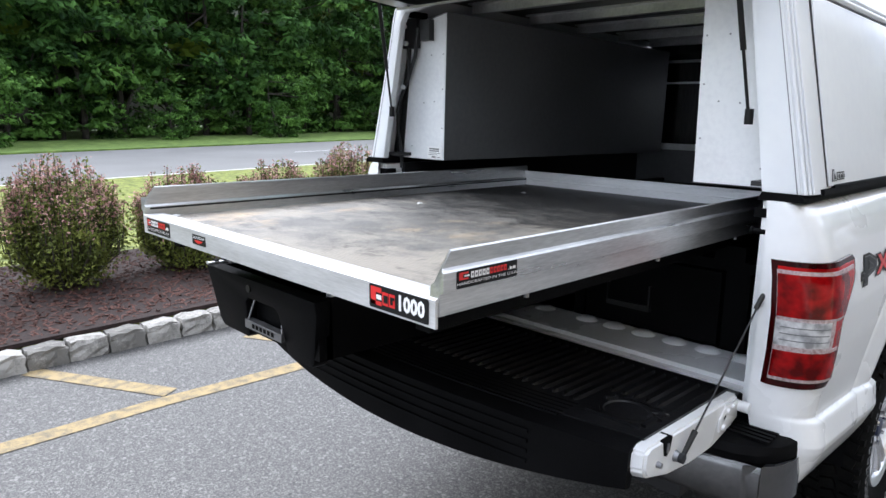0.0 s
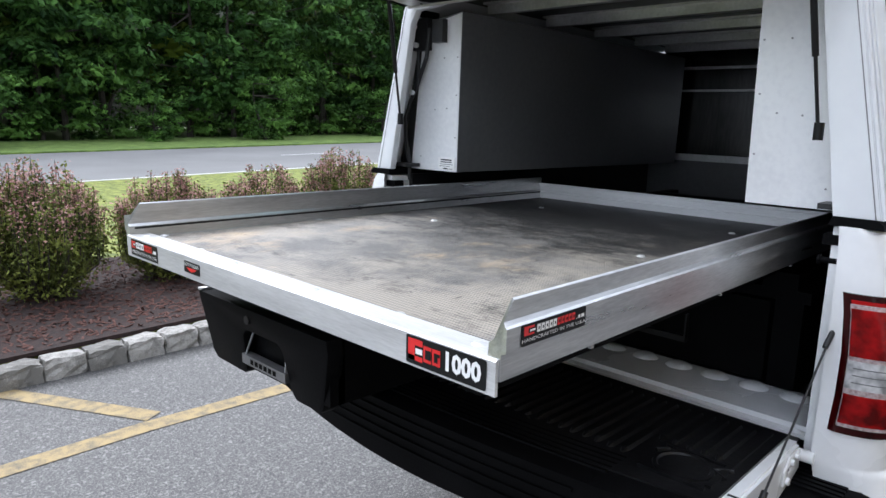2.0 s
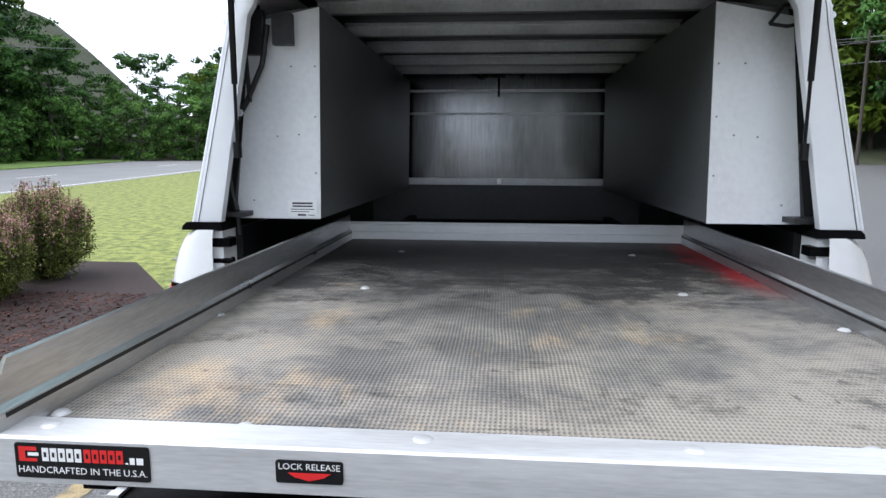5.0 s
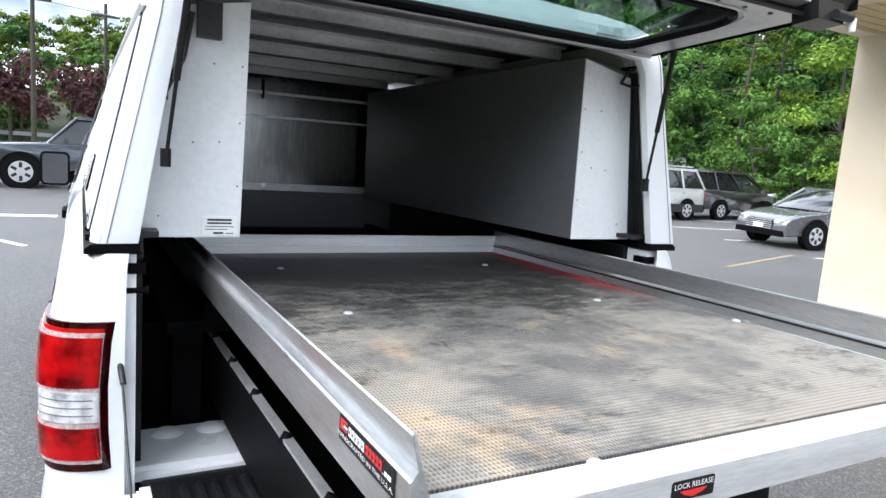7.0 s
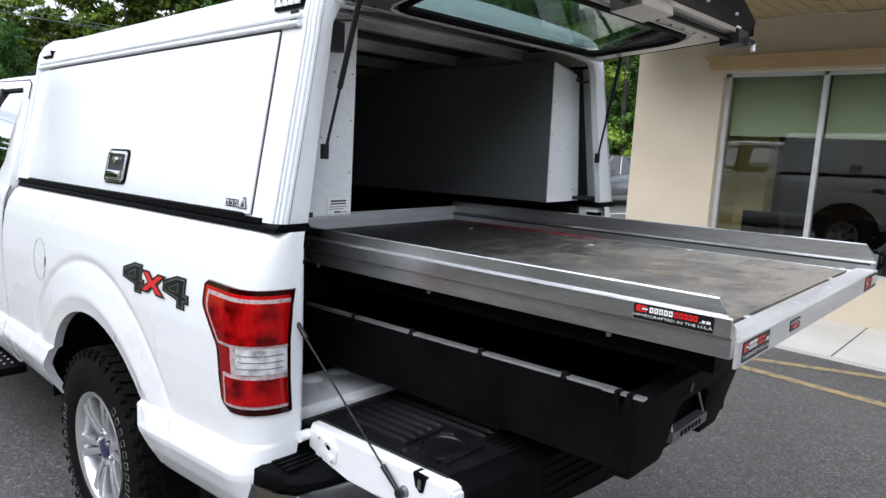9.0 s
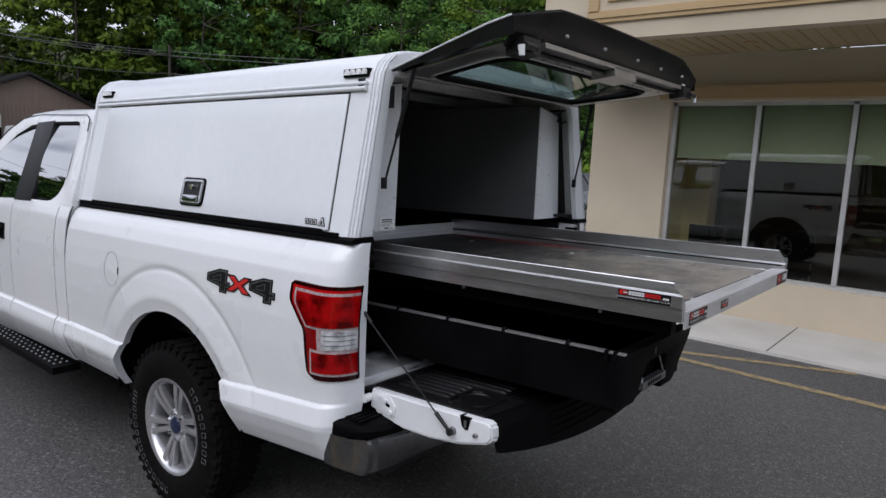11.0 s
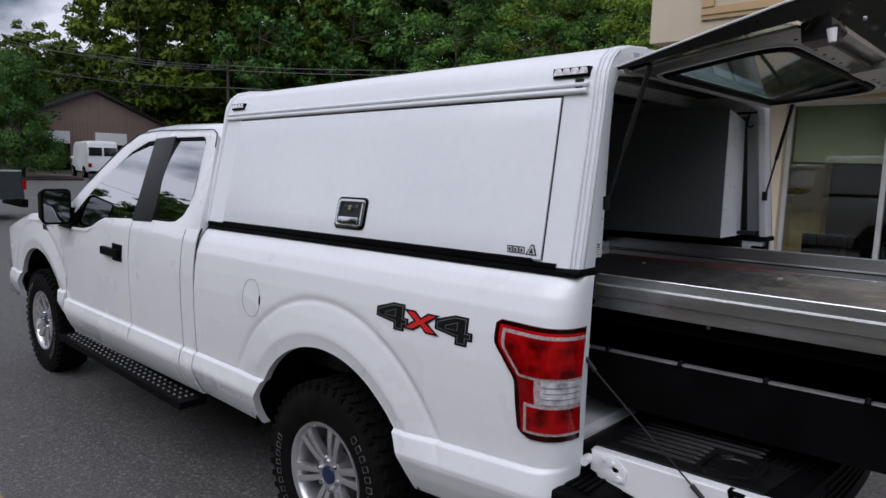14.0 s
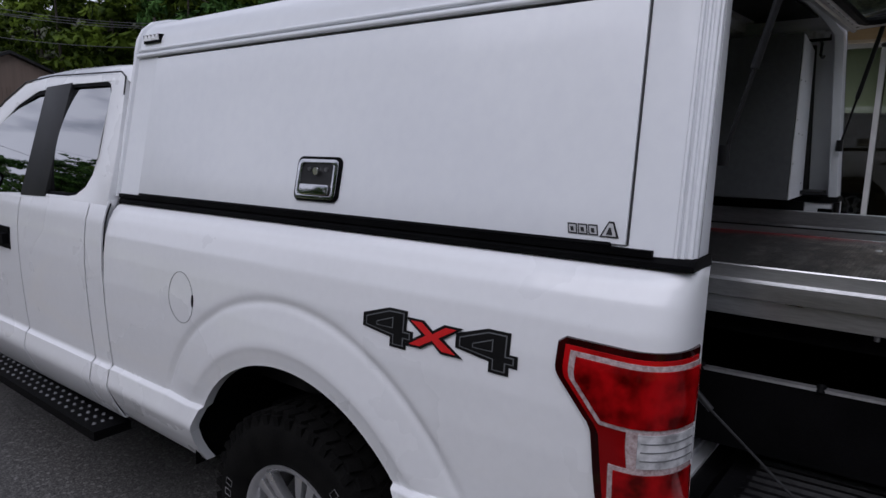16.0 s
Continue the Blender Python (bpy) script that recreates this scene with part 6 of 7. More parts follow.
paint_line([(-1.6, 9.0), (-4.2, 12.9)], 0.1, WHITELINE, "faded white line on asphalt", 0.0045)
paint_line([(9.5, 6.5), (13.0, 7.6)], 0.1, YELLOW, YL)
for k in range(5):
    paint_line([(13.2 + 0.4 * k, 7.2 + 2.7 * k), (18.0 + 0.4 * k, 6.0 + 2.7 * k)], 0.1, WHITELINE, "white parking bay line on asphalt", 0.0045)
paint_line([(3.47, 1.2), (4.36, -1.05)], 0.09, YELLOW, YL)
paint_line([(3.62, 1.2), (3.42, -3.0)], 0.10, YELLOW, YL, 0.0045)
for k in range(9):
    y = -30 + 14 * k
    paint_line([(-19.6 - 0.06 * max(0, y), y), (-19.6 - 0.06 * max(0, y + 3), y + 3)], 0.12, WHITELINE, "white dashed road line", 0.016)
paint_line([(-14.4, -60), (-14.7, 0), (-16.5, 30), (-22.5, 98)], 0.12, WHITELINE, "white road edge line", 0.016)

# granite block kerb
kerb = tagged(new("kerb"), "grey granite block kerb round the island", "kerb", kind="structure")
rng = random.Random(5)
block_meshes = []
for k in range(6):
    bm = boxes((-0.075, 0.075, -0.116, 0.116, 0.0, 0.145))
    bmesh.ops.subdivide_edges(bm, edges=bm.edges[:], cuts=3, use_grid_fill=True)
    for v in bm.verts:
        v.co += Vector((rng.uniform(-0.012, 0.012), rng.uniform(-0.009, 0.007), rng.uniform(-0.010, 0.008) if v.co.z > 0.05 else 0))
        if v.co.z > 0.12:
            ex, ey = abs(v.co.x) > 0.058, abs(v.co.y) > 0.095
            v.co.z -= 0.007 * (ex + ey)
            v.co.x *= 0.96 if ex else 1
            v.co.y *= 0.98 if ey else 1
    me = bpy.data.meshes.new("block")
    bm.to_mesh(me)
    bm.free()
    me.materials.append(STONE)
    block_meshes.append(me)
y = -6.0
while y < 6.6:
    o = new("block", block_meshes[rng.randrange(6)])
    o.parent = kerb
    bend = max(0.0, y - 4.8)
    o.matrix_basis = pose(-3.262 - 0.30 * bend ** 2 + rng.uniform(-0.006, 0.006) + 0.02 * y * (y < 4), y, -0.005 + rng.uniform(-0.006, 0.004), 0, 0, math.degrees(math.atan(0.6 * bend)) + rng.uniform(-1.5, 1.5))
    y += 0.247 / math.sqrt(1 + (0.6 * bend) ** 2)


tagged(part("kerb_bed", boxes((-3.33, -3.225, -6.1, 4.7, -0.02, 0.075)), MORTAR, None, "grey mortar bed between the kerb stones"), kind="structure", category="kerb")
# ---- foliage ----
def leaf_material(name, a, b, trans=0.18, clump=0.7):
    m = bpy.data.materials.new(name)
    m.use_nodes = True
    n, l = m.node_tree.nodes, m.node_tree.links
    p = n["Principled BSDF"]
    ge = n.new("ShaderNodeNewGeometry")
    oi = n.new("ShaderNodeObjectInfo")
    ad = n.new("ShaderNodeMath")
    ad.operation = "MULTIPLY_ADD"
    ad.inputs[1].default_value = 0.30
    l.new(ge.outputs["Random Per Island"], ad.inputs[0])
    sc = n.new("ShaderNodeMath")
    sc.operation = "MULTIPLY"
    sc.inputs[1].default_value = 0.12
    l.new(oi.outputs["Random"], sc.inputs[0])
    # clump noise puts lit tufts and shaded gaps into the leaf colour
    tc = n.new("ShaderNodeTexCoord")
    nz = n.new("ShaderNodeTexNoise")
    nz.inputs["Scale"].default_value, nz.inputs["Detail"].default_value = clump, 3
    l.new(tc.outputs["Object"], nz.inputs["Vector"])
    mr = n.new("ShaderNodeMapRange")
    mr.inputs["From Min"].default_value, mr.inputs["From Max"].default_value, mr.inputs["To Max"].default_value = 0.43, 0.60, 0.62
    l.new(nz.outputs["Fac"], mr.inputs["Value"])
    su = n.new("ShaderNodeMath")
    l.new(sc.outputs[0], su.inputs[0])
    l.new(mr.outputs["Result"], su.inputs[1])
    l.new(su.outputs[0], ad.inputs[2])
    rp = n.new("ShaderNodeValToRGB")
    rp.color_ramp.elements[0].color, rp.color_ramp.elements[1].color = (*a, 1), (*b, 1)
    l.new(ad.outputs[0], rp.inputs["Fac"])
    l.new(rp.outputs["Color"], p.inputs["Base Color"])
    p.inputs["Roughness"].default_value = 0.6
    p.inputs["Specular IOR Level"].default_value = 0.12
    tr = n.new("ShaderNodeBsdfTranslucent")
    l.new(rp.outputs["Color"], tr.inputs["Color"])
    mx = n.new("ShaderNodeMixShader")
    mx.inputs[0].default_value = trans
    l.new(p.outputs[0], mx.inputs[1])
    l.new(tr.outputs[0], mx.inputs[2])
    l.new(mx.outputs[0], n["Material Output"].inputs["Surface"])
    return m


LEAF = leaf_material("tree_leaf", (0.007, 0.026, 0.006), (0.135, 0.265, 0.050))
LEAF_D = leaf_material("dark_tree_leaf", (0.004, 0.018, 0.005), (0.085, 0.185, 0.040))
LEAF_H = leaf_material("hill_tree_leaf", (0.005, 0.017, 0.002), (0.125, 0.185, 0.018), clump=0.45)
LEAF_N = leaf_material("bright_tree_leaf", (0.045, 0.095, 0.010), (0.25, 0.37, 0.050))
BUSH_G = leaf_material("bush_leaf", (0.030, 0.042, 0.010), (0.22, 0.25, 0.055), clump=5.0)
BUSH_R = leaf_material("bush_red_leaf", (0.15, 0.062, 0.055), (0.62, 0.38, 0.34), clump=5.0)


chips.materials.append(leaf_material("bark_chip", (0.014, 0.008, 0.006), (0.12, 0.06, 0.048), 0.0))
tagged(new("mulch_chips", chips), "loose red-brown bark chips", "mulch", kind="stuff")


def leaves(verts, faces, c, r, rng, size, up=0.35, flat=1.0):
    """One clump: leaves scattered over a lumpy ball."""
    n = len(verts)
    d = Vector((rng.gauss(0, 1), rng.gauss(0, 1), rng.gauss(0, 1))).normalized()
    p = c + Vector((d.x, d.y, d.z * flat - (1 - flat) * (d.x * d.x + d.y * d.y) * 0.5)) * r
    nn = (d + Vector((rng.gauss(0, 0.5), rng.gauss(0, 0.5), up + rng.gauss(0, 0.4)))).normalized()
    t = nn.orthogonal().normalized()
    t = Matrix.Rotation(rng.uniform(0, 6.28), 3, nn) @ t
    b = nn.cross(t)
    s = size * rng.uniform(0.6, 1.3)
    verts += [p - t * s, p + b * s * 0.5 - nn * 0.15 * s, p + t * s, p - b * s * 0.5 - nn * 0.15 * s]
    faces.append((n, n + 1, n + 2, n + 3))


def crown_mesh(name, rng, blobs, per, size, material, up=0.35, flat=1.0):
    verts, faces = [], []
    for c, r in blobs:
        for _ in range(int(per * r * r)):
            leaves(verts, faces, c, r * (rng.random() ** 0.45) * rng.uniform(0.8, 1.12), rng, size, up, flat)
    me = bpy.data.meshes.new(name)
    me.from_pydata([tuple(v) for v in verts], [], faces)
    me.materials.append(material)
    return me


def tree(seed, height, spread, material, base=0.25, per=130, size=0.26):
    rng = random.Random(seed)
    t = new("tree")
    t.empty_display_size = 0.2
    bm = bmesh.new()
    pts = [Vector((0, 0, 0))]
    for k in range(1, 6):
        pts.append(pts[-1] + Vector((rng.uniform(-0.25, 0.25), rng.uniform(-0.25, 0.25), height * 0.17)))
    for k, (a, b) in enumerate(zip(pts, pts[1:])):
        tube(bm, a, b, 0.17 - 0.03 * k, 8, 0.14 - 0.03 * k)
    blobs = []
    for k in range(54):
        h = base + (1 - base) * rng.random() ** 0.9
        w = spread * math.sqrt(max(0.08, math.sin(math.pi * min(0.97, (h - base * 0.6) / (1.12 - base * 0.6)))))
        a, rr = rng.uniform(0, 6.28), w * math.sqrt(rng.random())
        c = Vector((rr * math.cos(a), rr * math.sin(a), height * h))
        blobs.append((c, rng.uniform(0.5, 1.1) * spread * 0.295))
        if k < 12:
            s0 = pts[min(5, 1 + int(h * 5))]
            tube(bm, s0, c, 0.05, 6, 0.012)
    part("trunk", bm, BARK, t, "grey-brown trunk and limbs", smooth=True)
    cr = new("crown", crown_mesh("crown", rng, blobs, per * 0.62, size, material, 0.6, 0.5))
    cr.parent = t
    return tagged(t, "broad-leaved tree in full green leaf", "tree", "trees of the woods")


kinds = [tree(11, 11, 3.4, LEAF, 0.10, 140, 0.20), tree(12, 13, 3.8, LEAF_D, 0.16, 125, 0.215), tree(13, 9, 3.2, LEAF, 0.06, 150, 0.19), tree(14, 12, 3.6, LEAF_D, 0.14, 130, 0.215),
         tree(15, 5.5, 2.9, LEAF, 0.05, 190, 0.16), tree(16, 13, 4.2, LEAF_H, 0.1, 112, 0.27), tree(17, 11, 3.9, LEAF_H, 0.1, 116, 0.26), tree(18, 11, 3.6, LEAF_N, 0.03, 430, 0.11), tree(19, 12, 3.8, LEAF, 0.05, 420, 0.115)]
SPOTS = [(-33.5, -6), (-34, 8), (-36, 20), (-37, 33), (-31.5, 2), (-44, 12), (-46, 30), (26.5, 13.5), (31.5, 18.5)]
for k, t in enumerate(kinds):
    t.matrix_basis = pose(*SPOTS[k], 0, 0, 0, 40 * k)
rng = random.Random(77)


def plant(k, x, y, z=0.0, sc=1.0):
    o = copy_thing(kinds[k], pose(x, y, z - 0.1, 0, 0, rng.uniform(0, 360)))
    o.scale = (sc, sc, sc * rng.uniform(0.9, 1.15))
    return o


# woods over the road
for i in range(24):
    y = -12 + 3.0 * i
    x = -29.5 - 0.14 * max(0, y) + rng.uniform(-1, 0.5)
    if i % 5 in (0, 3):
        plant(4, x + 0.6, y + rng.uniform(-1, 1), 0, rng.uniform(0.45, 0.7))
    plant((1, 3, 1, 0)[i % 4], x - 3.0, y + rng.uniform(-1, 1), 0, rng.uniform(0.9, 1.15))
    plant(4, x - 3.5, y + 1.5 + rng.uniform(-1, 1), 0, rng.uniform(0.8, 1.1))
    if i % 2 == 0:
        tall = 1.35 if i < 11 else 1.0
        plant(5 + i % 4 // 2, x - 9, y + rng.uniform(-1, 1), 0.5, rng.uniform(1.1, 1.4) * tall)
        plant(5 + (i + 1) % 2, x - 15, y + 1, 1.5, rng.uniform(1.4, 1.7) * tall)
FOREST = mat("forest_floor", (0.014, 0.020, 0.007), (0.05, 0.055, 0.02), rough=0.95, scale=0.6, fine=20, bump=0.5)
# hillside ahead: rows of trees on rising ground
def hill_z(b, dist):
    rise = lerp([(60, 0), (64, 0.0), (70, 1.5), (76, 4.0), (84, 8.0), (92, 12.0), (102, 17.0), (140, 30.0)], dist)
    return rise * (0.2 + 0.5 * min(1, max(0.0, (b + 0.1) / 0.5)))


def hill_point(i, j):
    b, dist = radians(-40 + 130 * i / 40), 60 + 5 * j
    return (dist * math.sin(b), dist * math.cos(b) * 0.95, hill_z(b, dist) + 0.02)


tagged(part("hillside", grid(hill_point, 40, 16), FOREST, None, "wooded grassy slope ahead", smooth=True), kind="structure", category="ground")
TALL = (11, 13, 9, 12, 5.5, 13, 11)
SKYLINE = lambda d: lerp([(-26, 5.6), (-10, 6.6), (-2, 8.2), (9, 8.8), (13, 8.3), (16, 8.9), (19, 12.5), (22, 18), (26, 22), (34, 25), (80, 26)], d)
for row, (dist, n) in enumerate(((64, 26), (70, 26), (76, 26), (85, 24), (98, 22))):
    for i in range(n):
        b = radians(-24 + 100 * i / (n - 1) + rng.uniform(-1.2, 1.2))
        if row == 0 and radians(13) < b < radians(28):
            continue
        kind = 5 + (i + row) % 2 if row else (i * 3) % 4
        # the skyline falls away to the west
        top = dist * math.tan(radians(SKYLINE(math.degrees(b)))) * rng.uniform(0.94, 1.07) + 1.7 - hill_z(b, dist)
        size = min(rng.uniform(0.95, 1.25) * (1.35 if b > radians(18) else 1.0), top / (TALL[kind] * 1.18))
        if size > 0.3:
            plant(kind, dist * math.sin(b), dist * math.cos(b) * 0.95, hill_z(b, dist), size)
# wood edge between the road and the hillside
for i in range(26):
    b = radians(-44 + 1.45 * i + rng.uniform(-0.5, 0.5))
    dist = 62 + 5 * (i % 3)
    plant((0, 2, 3, 1)[i % 4], dist * math.sin(b), dist * math.cos(b), 0, rng.uniform(0.62, 0.8))
    plant(4, (dist - 3) * math.sin(b + 0.01), (dist - 3) * math.cos(b + 0.01), 0, rng.uniform(0.7, 0.95))
# dark backdrop slope added behind the roadside woods, closing gaps between crowns
tagged(part("forest_bank", grid(lambda i, j: (-45 - 4 * i - 0.14 * max(0, -60 + 5 * j), -60 + 5 * j, 0.05 + 3.4 * i + 0.3 * math.sin(j * 1.3 + i)), 8, 40), FOREST, None, "dark wooded bank behind the road", smooth=True), kind="structure", category="ground")
# rows that close the lot behind and beside
for i in range(11):
    plant(5 + i % 2, -40 + 8.5 * i, -42 + rng.uniform(-2, 2), 0, rng.uniform(0.9, 1.15))
    plant(4, -40 + 8.5 * i, -38 + rng.uniform(-1, 1), 0, rng.uniform(0.8, 1.1))
for i in range(4):
    plant(5 + i % 2, -31, -28 + 6 * i, 0, 1.1)
# near trees past the parked cars
for x, y, k, sc in ((29, 10, 8, 1.1), (33, 23, 7, 1.2), (29, 22, 8, 0.95), (27, 27, 4, 0.9), (36, 12, 7, 1.3), (25.5, 8.5, 7, 0.9), (30, 29, 8, 1.0), (40, 20, 3, 1.5), (34, 30, 1, 1.2), (26, 15.8, 4, 0.6), (27, 19, 4, 0.7), (36, 17, 8, 1.35), (28, 12, 4, 0.8)):
    plant(k, x, y, 0.3, sc)
# conifer beside the far building
con = tagged(new("pine_tree"), "green pine tree with drooping boughs", "tree")
con.matrix_basis = pose(9.9, 46, 0)
crng = random.Random(3)
blobs = []
for k in range(90):
    h = crng.random()
    r = 2.5 * (1 - h) ** 0.8 + 0.25
    a = crng.uniform(0, 6.28)
    blobs.append((Vector((r * math.cos(a) * crng.uniform(0.4, 1), r * math.sin(a) * crng.uniform(0.4, 1), 0.9 + 6.4 * h)), crng.uniform(0.45, 0.8)))
NEEDLE = leaf_material("pine_needle", (0.022, 0.065, 0.014), (0.10, 0.19, 0.045))
c2 = new("crown", crown_mesh("crown", crng, blobs, 900, 0.085, NEEDLE, 0.1))
c2.parent = con
part("trunk", tubes(((0, 0, 0), (0, 0, 7.0), 0.2, 8, 0.05)), BARK, con)
slab("pine_bed", [(6.6, 43.5), (12.4, 43.0), (13.4, 47.5), (12.0, 52), (5.5, 52)], 0.10, MULCH, "dark mulch bed round the pine", "mulch", 0.10)
# red-leaved ornamental trees by the exit
RLEAF = leaf_material("purple_leaf", (0.03, 0.012, 0.014), (0.10, 0.045, 0.048))
for x, y in ((-4.6, 46), (-1.5, 50)):
    t = tagged(new("plum_tree"), "purple-leaved ornamental tree on the verge", "tree", "purple trees")
    t.matrix_basis = pose(x, y, 0)
    rr = random.Random(int(x * 10))
    bl = [(Vector((rr.uniform(-1.5, 1.5), rr.uniform(-1.5, 1.5), rr.uniform(2.2, 5.2))), rr.uniform(0.7, 1.0)) for _ in range(16)]
    c3 = new("crown", crown_mesh("crown", rr, bl, 120, 0.2, RLEAF))
    c3.parent = t
    part("trunk", tubes(((0, 0, 0), (0, 0, 3.5), 0.12, 8, 0.05)), BARK, t)


# ---- hedge bushes on the island ----
def bush(seed, h, w):
    rr = random.Random(seed)
    b = new("bush")
    b.empty_display_size = 0.1
    bm = bmesh.new()
    gv, gf, rv, rf = [], [], [], []
    for k in range(140):
        a = rr.uniform(0, 6.28)
        rad = w * math.sqrt(rr.random())
        tip_h = h * (1.0 - 0.34 * (rad / w) ** 2.4) * rr.uniform(0.82, 1.0)
        base = Vector((0.09 * math.cos(a), 0.09 * math.sin(a), 0))
        tip = Vector((rad * math.cos(a), rad * math.sin(a), tip_h))
        mid = base.lerp(tip, 0.5) + Vector((0.16 * rad / w * math.cos(a), 0.16 * rad / w * math.sin(a), -0.06 * rad / w))
        tube(bm, base, mid, 0.007, 5, 0.005, False)
        tube(bm, mid, tip, 0.005, 5, 0.002, False)
        for q in range(150):
            f = 0.12 + 0.88 * (q / 150) ** 0.8
            p = base.lerp(mid, f * 2) if f < 0.5 else mid.lerp(tip, f * 2 - 1)
            g = 0.045 * (1.15 - f)+ 0.012
            p = p + Vector((rr.gauss(0, g), rr.gauss(0, g), rr.gauss(0, g)))
            top = f > rr.uniform(0.64, 1.08)
            leaves(rv if top else gv, rf if top else gf, p, 0.016, rr, 0.0145 if top else 0.019, 0.5)
    part("branchwork", bm, BARK, b, "thin brown stems")
    for nm, vv, ff, mt, lb in (("green_leaves", gv, gf, BUSH_G, "dull green leaves"), ("red_leaves", rv, rf, BUSH_R, "reddish new leaves")):
        me = bpy.data.meshes.new(nm)
        me.from_pydata([tuple(v) for v in vv], [], ff)
        me.materials.append(mt)
        o = new(nm, me)
        o.parent = b
        tagged(o, lb)
    return tagged(b, "rounded barberry bush, green with reddish tips, in mulch", "bush", "bushes on the island")


bushes = [bush(21, 1.14, 0.50), bush(22, 1.02, 0.47)]
bushes[0].matrix_basis = pose(-4.72, -0.25, 0.14)
bushes[1].matrix_basis = pose(-4.78, 0.85, 0.14, 0, 0, 30)
for k, (x, y, r) in enumerate(((-4.7, -1.5, 70), (-4.95, 1.93, 120), (-5.0, 3.0, 0), (-5.0, 4.15, 200), (-5.1, 5.2, 260))):
    copy_thing(bushes[k % 2], pose(x, y, 0.13, 0, 0, r))


# ---- signs ----
SIGNWHITE = mat("sign_white", (0.70, 0.71, 0.70), (0.76, 0.77, 0.76), rough=0.45)
SIGNRED = mat("sign_red", (0.42, 0.015, 0.02), (0.48, 0.02, 0.025), rough=0.4)
GALV = mat("galvanised_post", (0.22, 0.23, 0.23), (0.34, 0.35, 0.35), rough=0.5, metal=0.5)
sign = thing("speed_limit_sign", "white speed limit sign on a metal post", "road sign")
SGX, SGY = -6.97, 6.63
bm = bmesh.new()
prism(bm, rounded(-0.457, 0.457, 1.735, 2.955, 0.04), lambda u, v, w: Vector((SGX + u, SGY + w, v)), 0.004)
board = part("board", bm, SIGNWHITE, sign, "white board with black print")
bm = bmesh.new()
holed(bm, rounded(-0.435, 0.435, 1.757, 2.933, 0.035), [rounded(-0.42, 0.42, 1.772, 2.918, 0.03)], lambda u, v, w: Vector((SGX + u, SGY - 0.002 + w, v)), 0.001)
part("border", bm, DECAL_BLACK, board)
for txt, size, z in (("SPEED", 0.27, 2.72), ("LIMIT", 0.27, 2.43), ("40", 0.50, 2.03)):
    part("print", text_mesh(txt, size, lambda u, v, w, z=z: Vector((SGX + u, SGY - 0.003, z + v))), DECAL_BLACK, board)
part("post", boxes((SGX - 0.03, SGX + 0.03, SGY + 0.006, SGY + 0.04, 0.1, 2.9)), GALV, sign)
sign.matrix_basis = pose(SGX, SGY, 0, 0, 0, -14) @ Matrix.Translation((-SGX, -SGY, 0))
back = thing("sign_back", "bare back of a road sign on its post", "road sign")
part("board", boxes((-8.15, -7.55, 7.30, 7.304, 2.45, 3.0)), GALV, back)
part("post", boxes((-7.88, -7.82, 7.306, 7.34, 0.1, 2.95)), GALV, back)
stop = thing("stop_sign", "red octagonal stop sign on a post", "road sign")
bm = bmesh.new()
octo = [(0.46 * math.cos(radians(22.5 + 45 * k)), 0.46 * math.sin(radians(22.5 + 45 * k))) for k in range(8)]
prism(bm, octo, lambda u, v, w: Vector((-7.1 + u, 35.5 + w, 2.95 + v)), 0.004)
board = part("board", bm, SIGNRED, stop)
part("print", text_mesh("STOP", 0.36, lambda u, v, w: Vector((-7.1 + u, 35.497, 2.95 + v))), SIGNWHITE, board)
part("post", boxes((-7.13, -7.07, 35.506, 35.55, 0, 2.6)), GALV, stop)
slab("exit_island", [(-10.0, 36.0), (-8.6, 33.5), (-4.2, 26.5), (-2, 27), (2, 32), (3, 46), (-6, 46)], 0.12, GRASS, "mown grass island with a pale kerb", "grass", 0.12)
bm = bmesh.new()
for a, b in (((-10.0, 36.0), (-8.6, 33.5)), ((-8.6, 33.5), (-4.2, 26.5)), ((-4.2, 26.5), (-2, 27)), ((-2, 27), (2, 32))):
    tube(bm, (*a, 0.06), (*b, 0.06), 0.09, 6)
tagged(part("island_kerb", bm, CONCRETE, None, "pale concrete kerb"), kind="structure", category="kerb")
# guard rail and utility poles in the distance
rail = thing("guard_rail", "galvanised guard rail along the road", "guard rail")
part("beam", boxes((-30, 12, 60.0, 60.06, 0.5, 0.8)), GALV, rail)
for k in range(12):
    part("post", boxes((-29 + 3.5 * k, -28.85 + 3.5 * k, 60.06, 60.2, 0, 0.8)), BARK, rail)
WIRE = mat("weathered_wire", (0.10, 0.10, 0.10), (0.16, 0.16, 0.16), rough=0.6)
for x, y, h in ((-3.2, 42, 9), (0.6, 52, 10), (26, 50, 9.5)):
    pole = thing("utility_pole", "dark wooden utility pole", "utility pole", "utility poles")
    part("post", tubes(((x, y, 0), (x, y, h), 0.14, 10, 0.10)), BARK, pole)
    part("cross_arm", boxes((x - 0.9, x + 0.9, y - 0.06, y + 0.06, h - 0.9, h - 0.75)), BARK, pole)


def wire(a, b, sag, r=0.02):
    a, b = Vector(a), Vector(b)
    pts = [a.lerp(b, i / 24) - Vector((0, 0, sag * 4 * (i / 24) * (1 - i / 24))) for i in range(25)]
    side = (b - a).cross(Vector((0, 0, 1))).normalized()
    up = side.cross(b - a).normalized()
    bm = loft([[p + (side * math.cos(1.2566 * k) + up * math.sin(1.2566 * k)) * r for k in range(5)] for p in pts])
    return tagged(part("overhead_wire", bm, WIRE, None), "thin overhead utility wire", "wire", "overhead wires")


wire((-3.2, 42, 8.2), (26, 50, 8.8), 0.6)
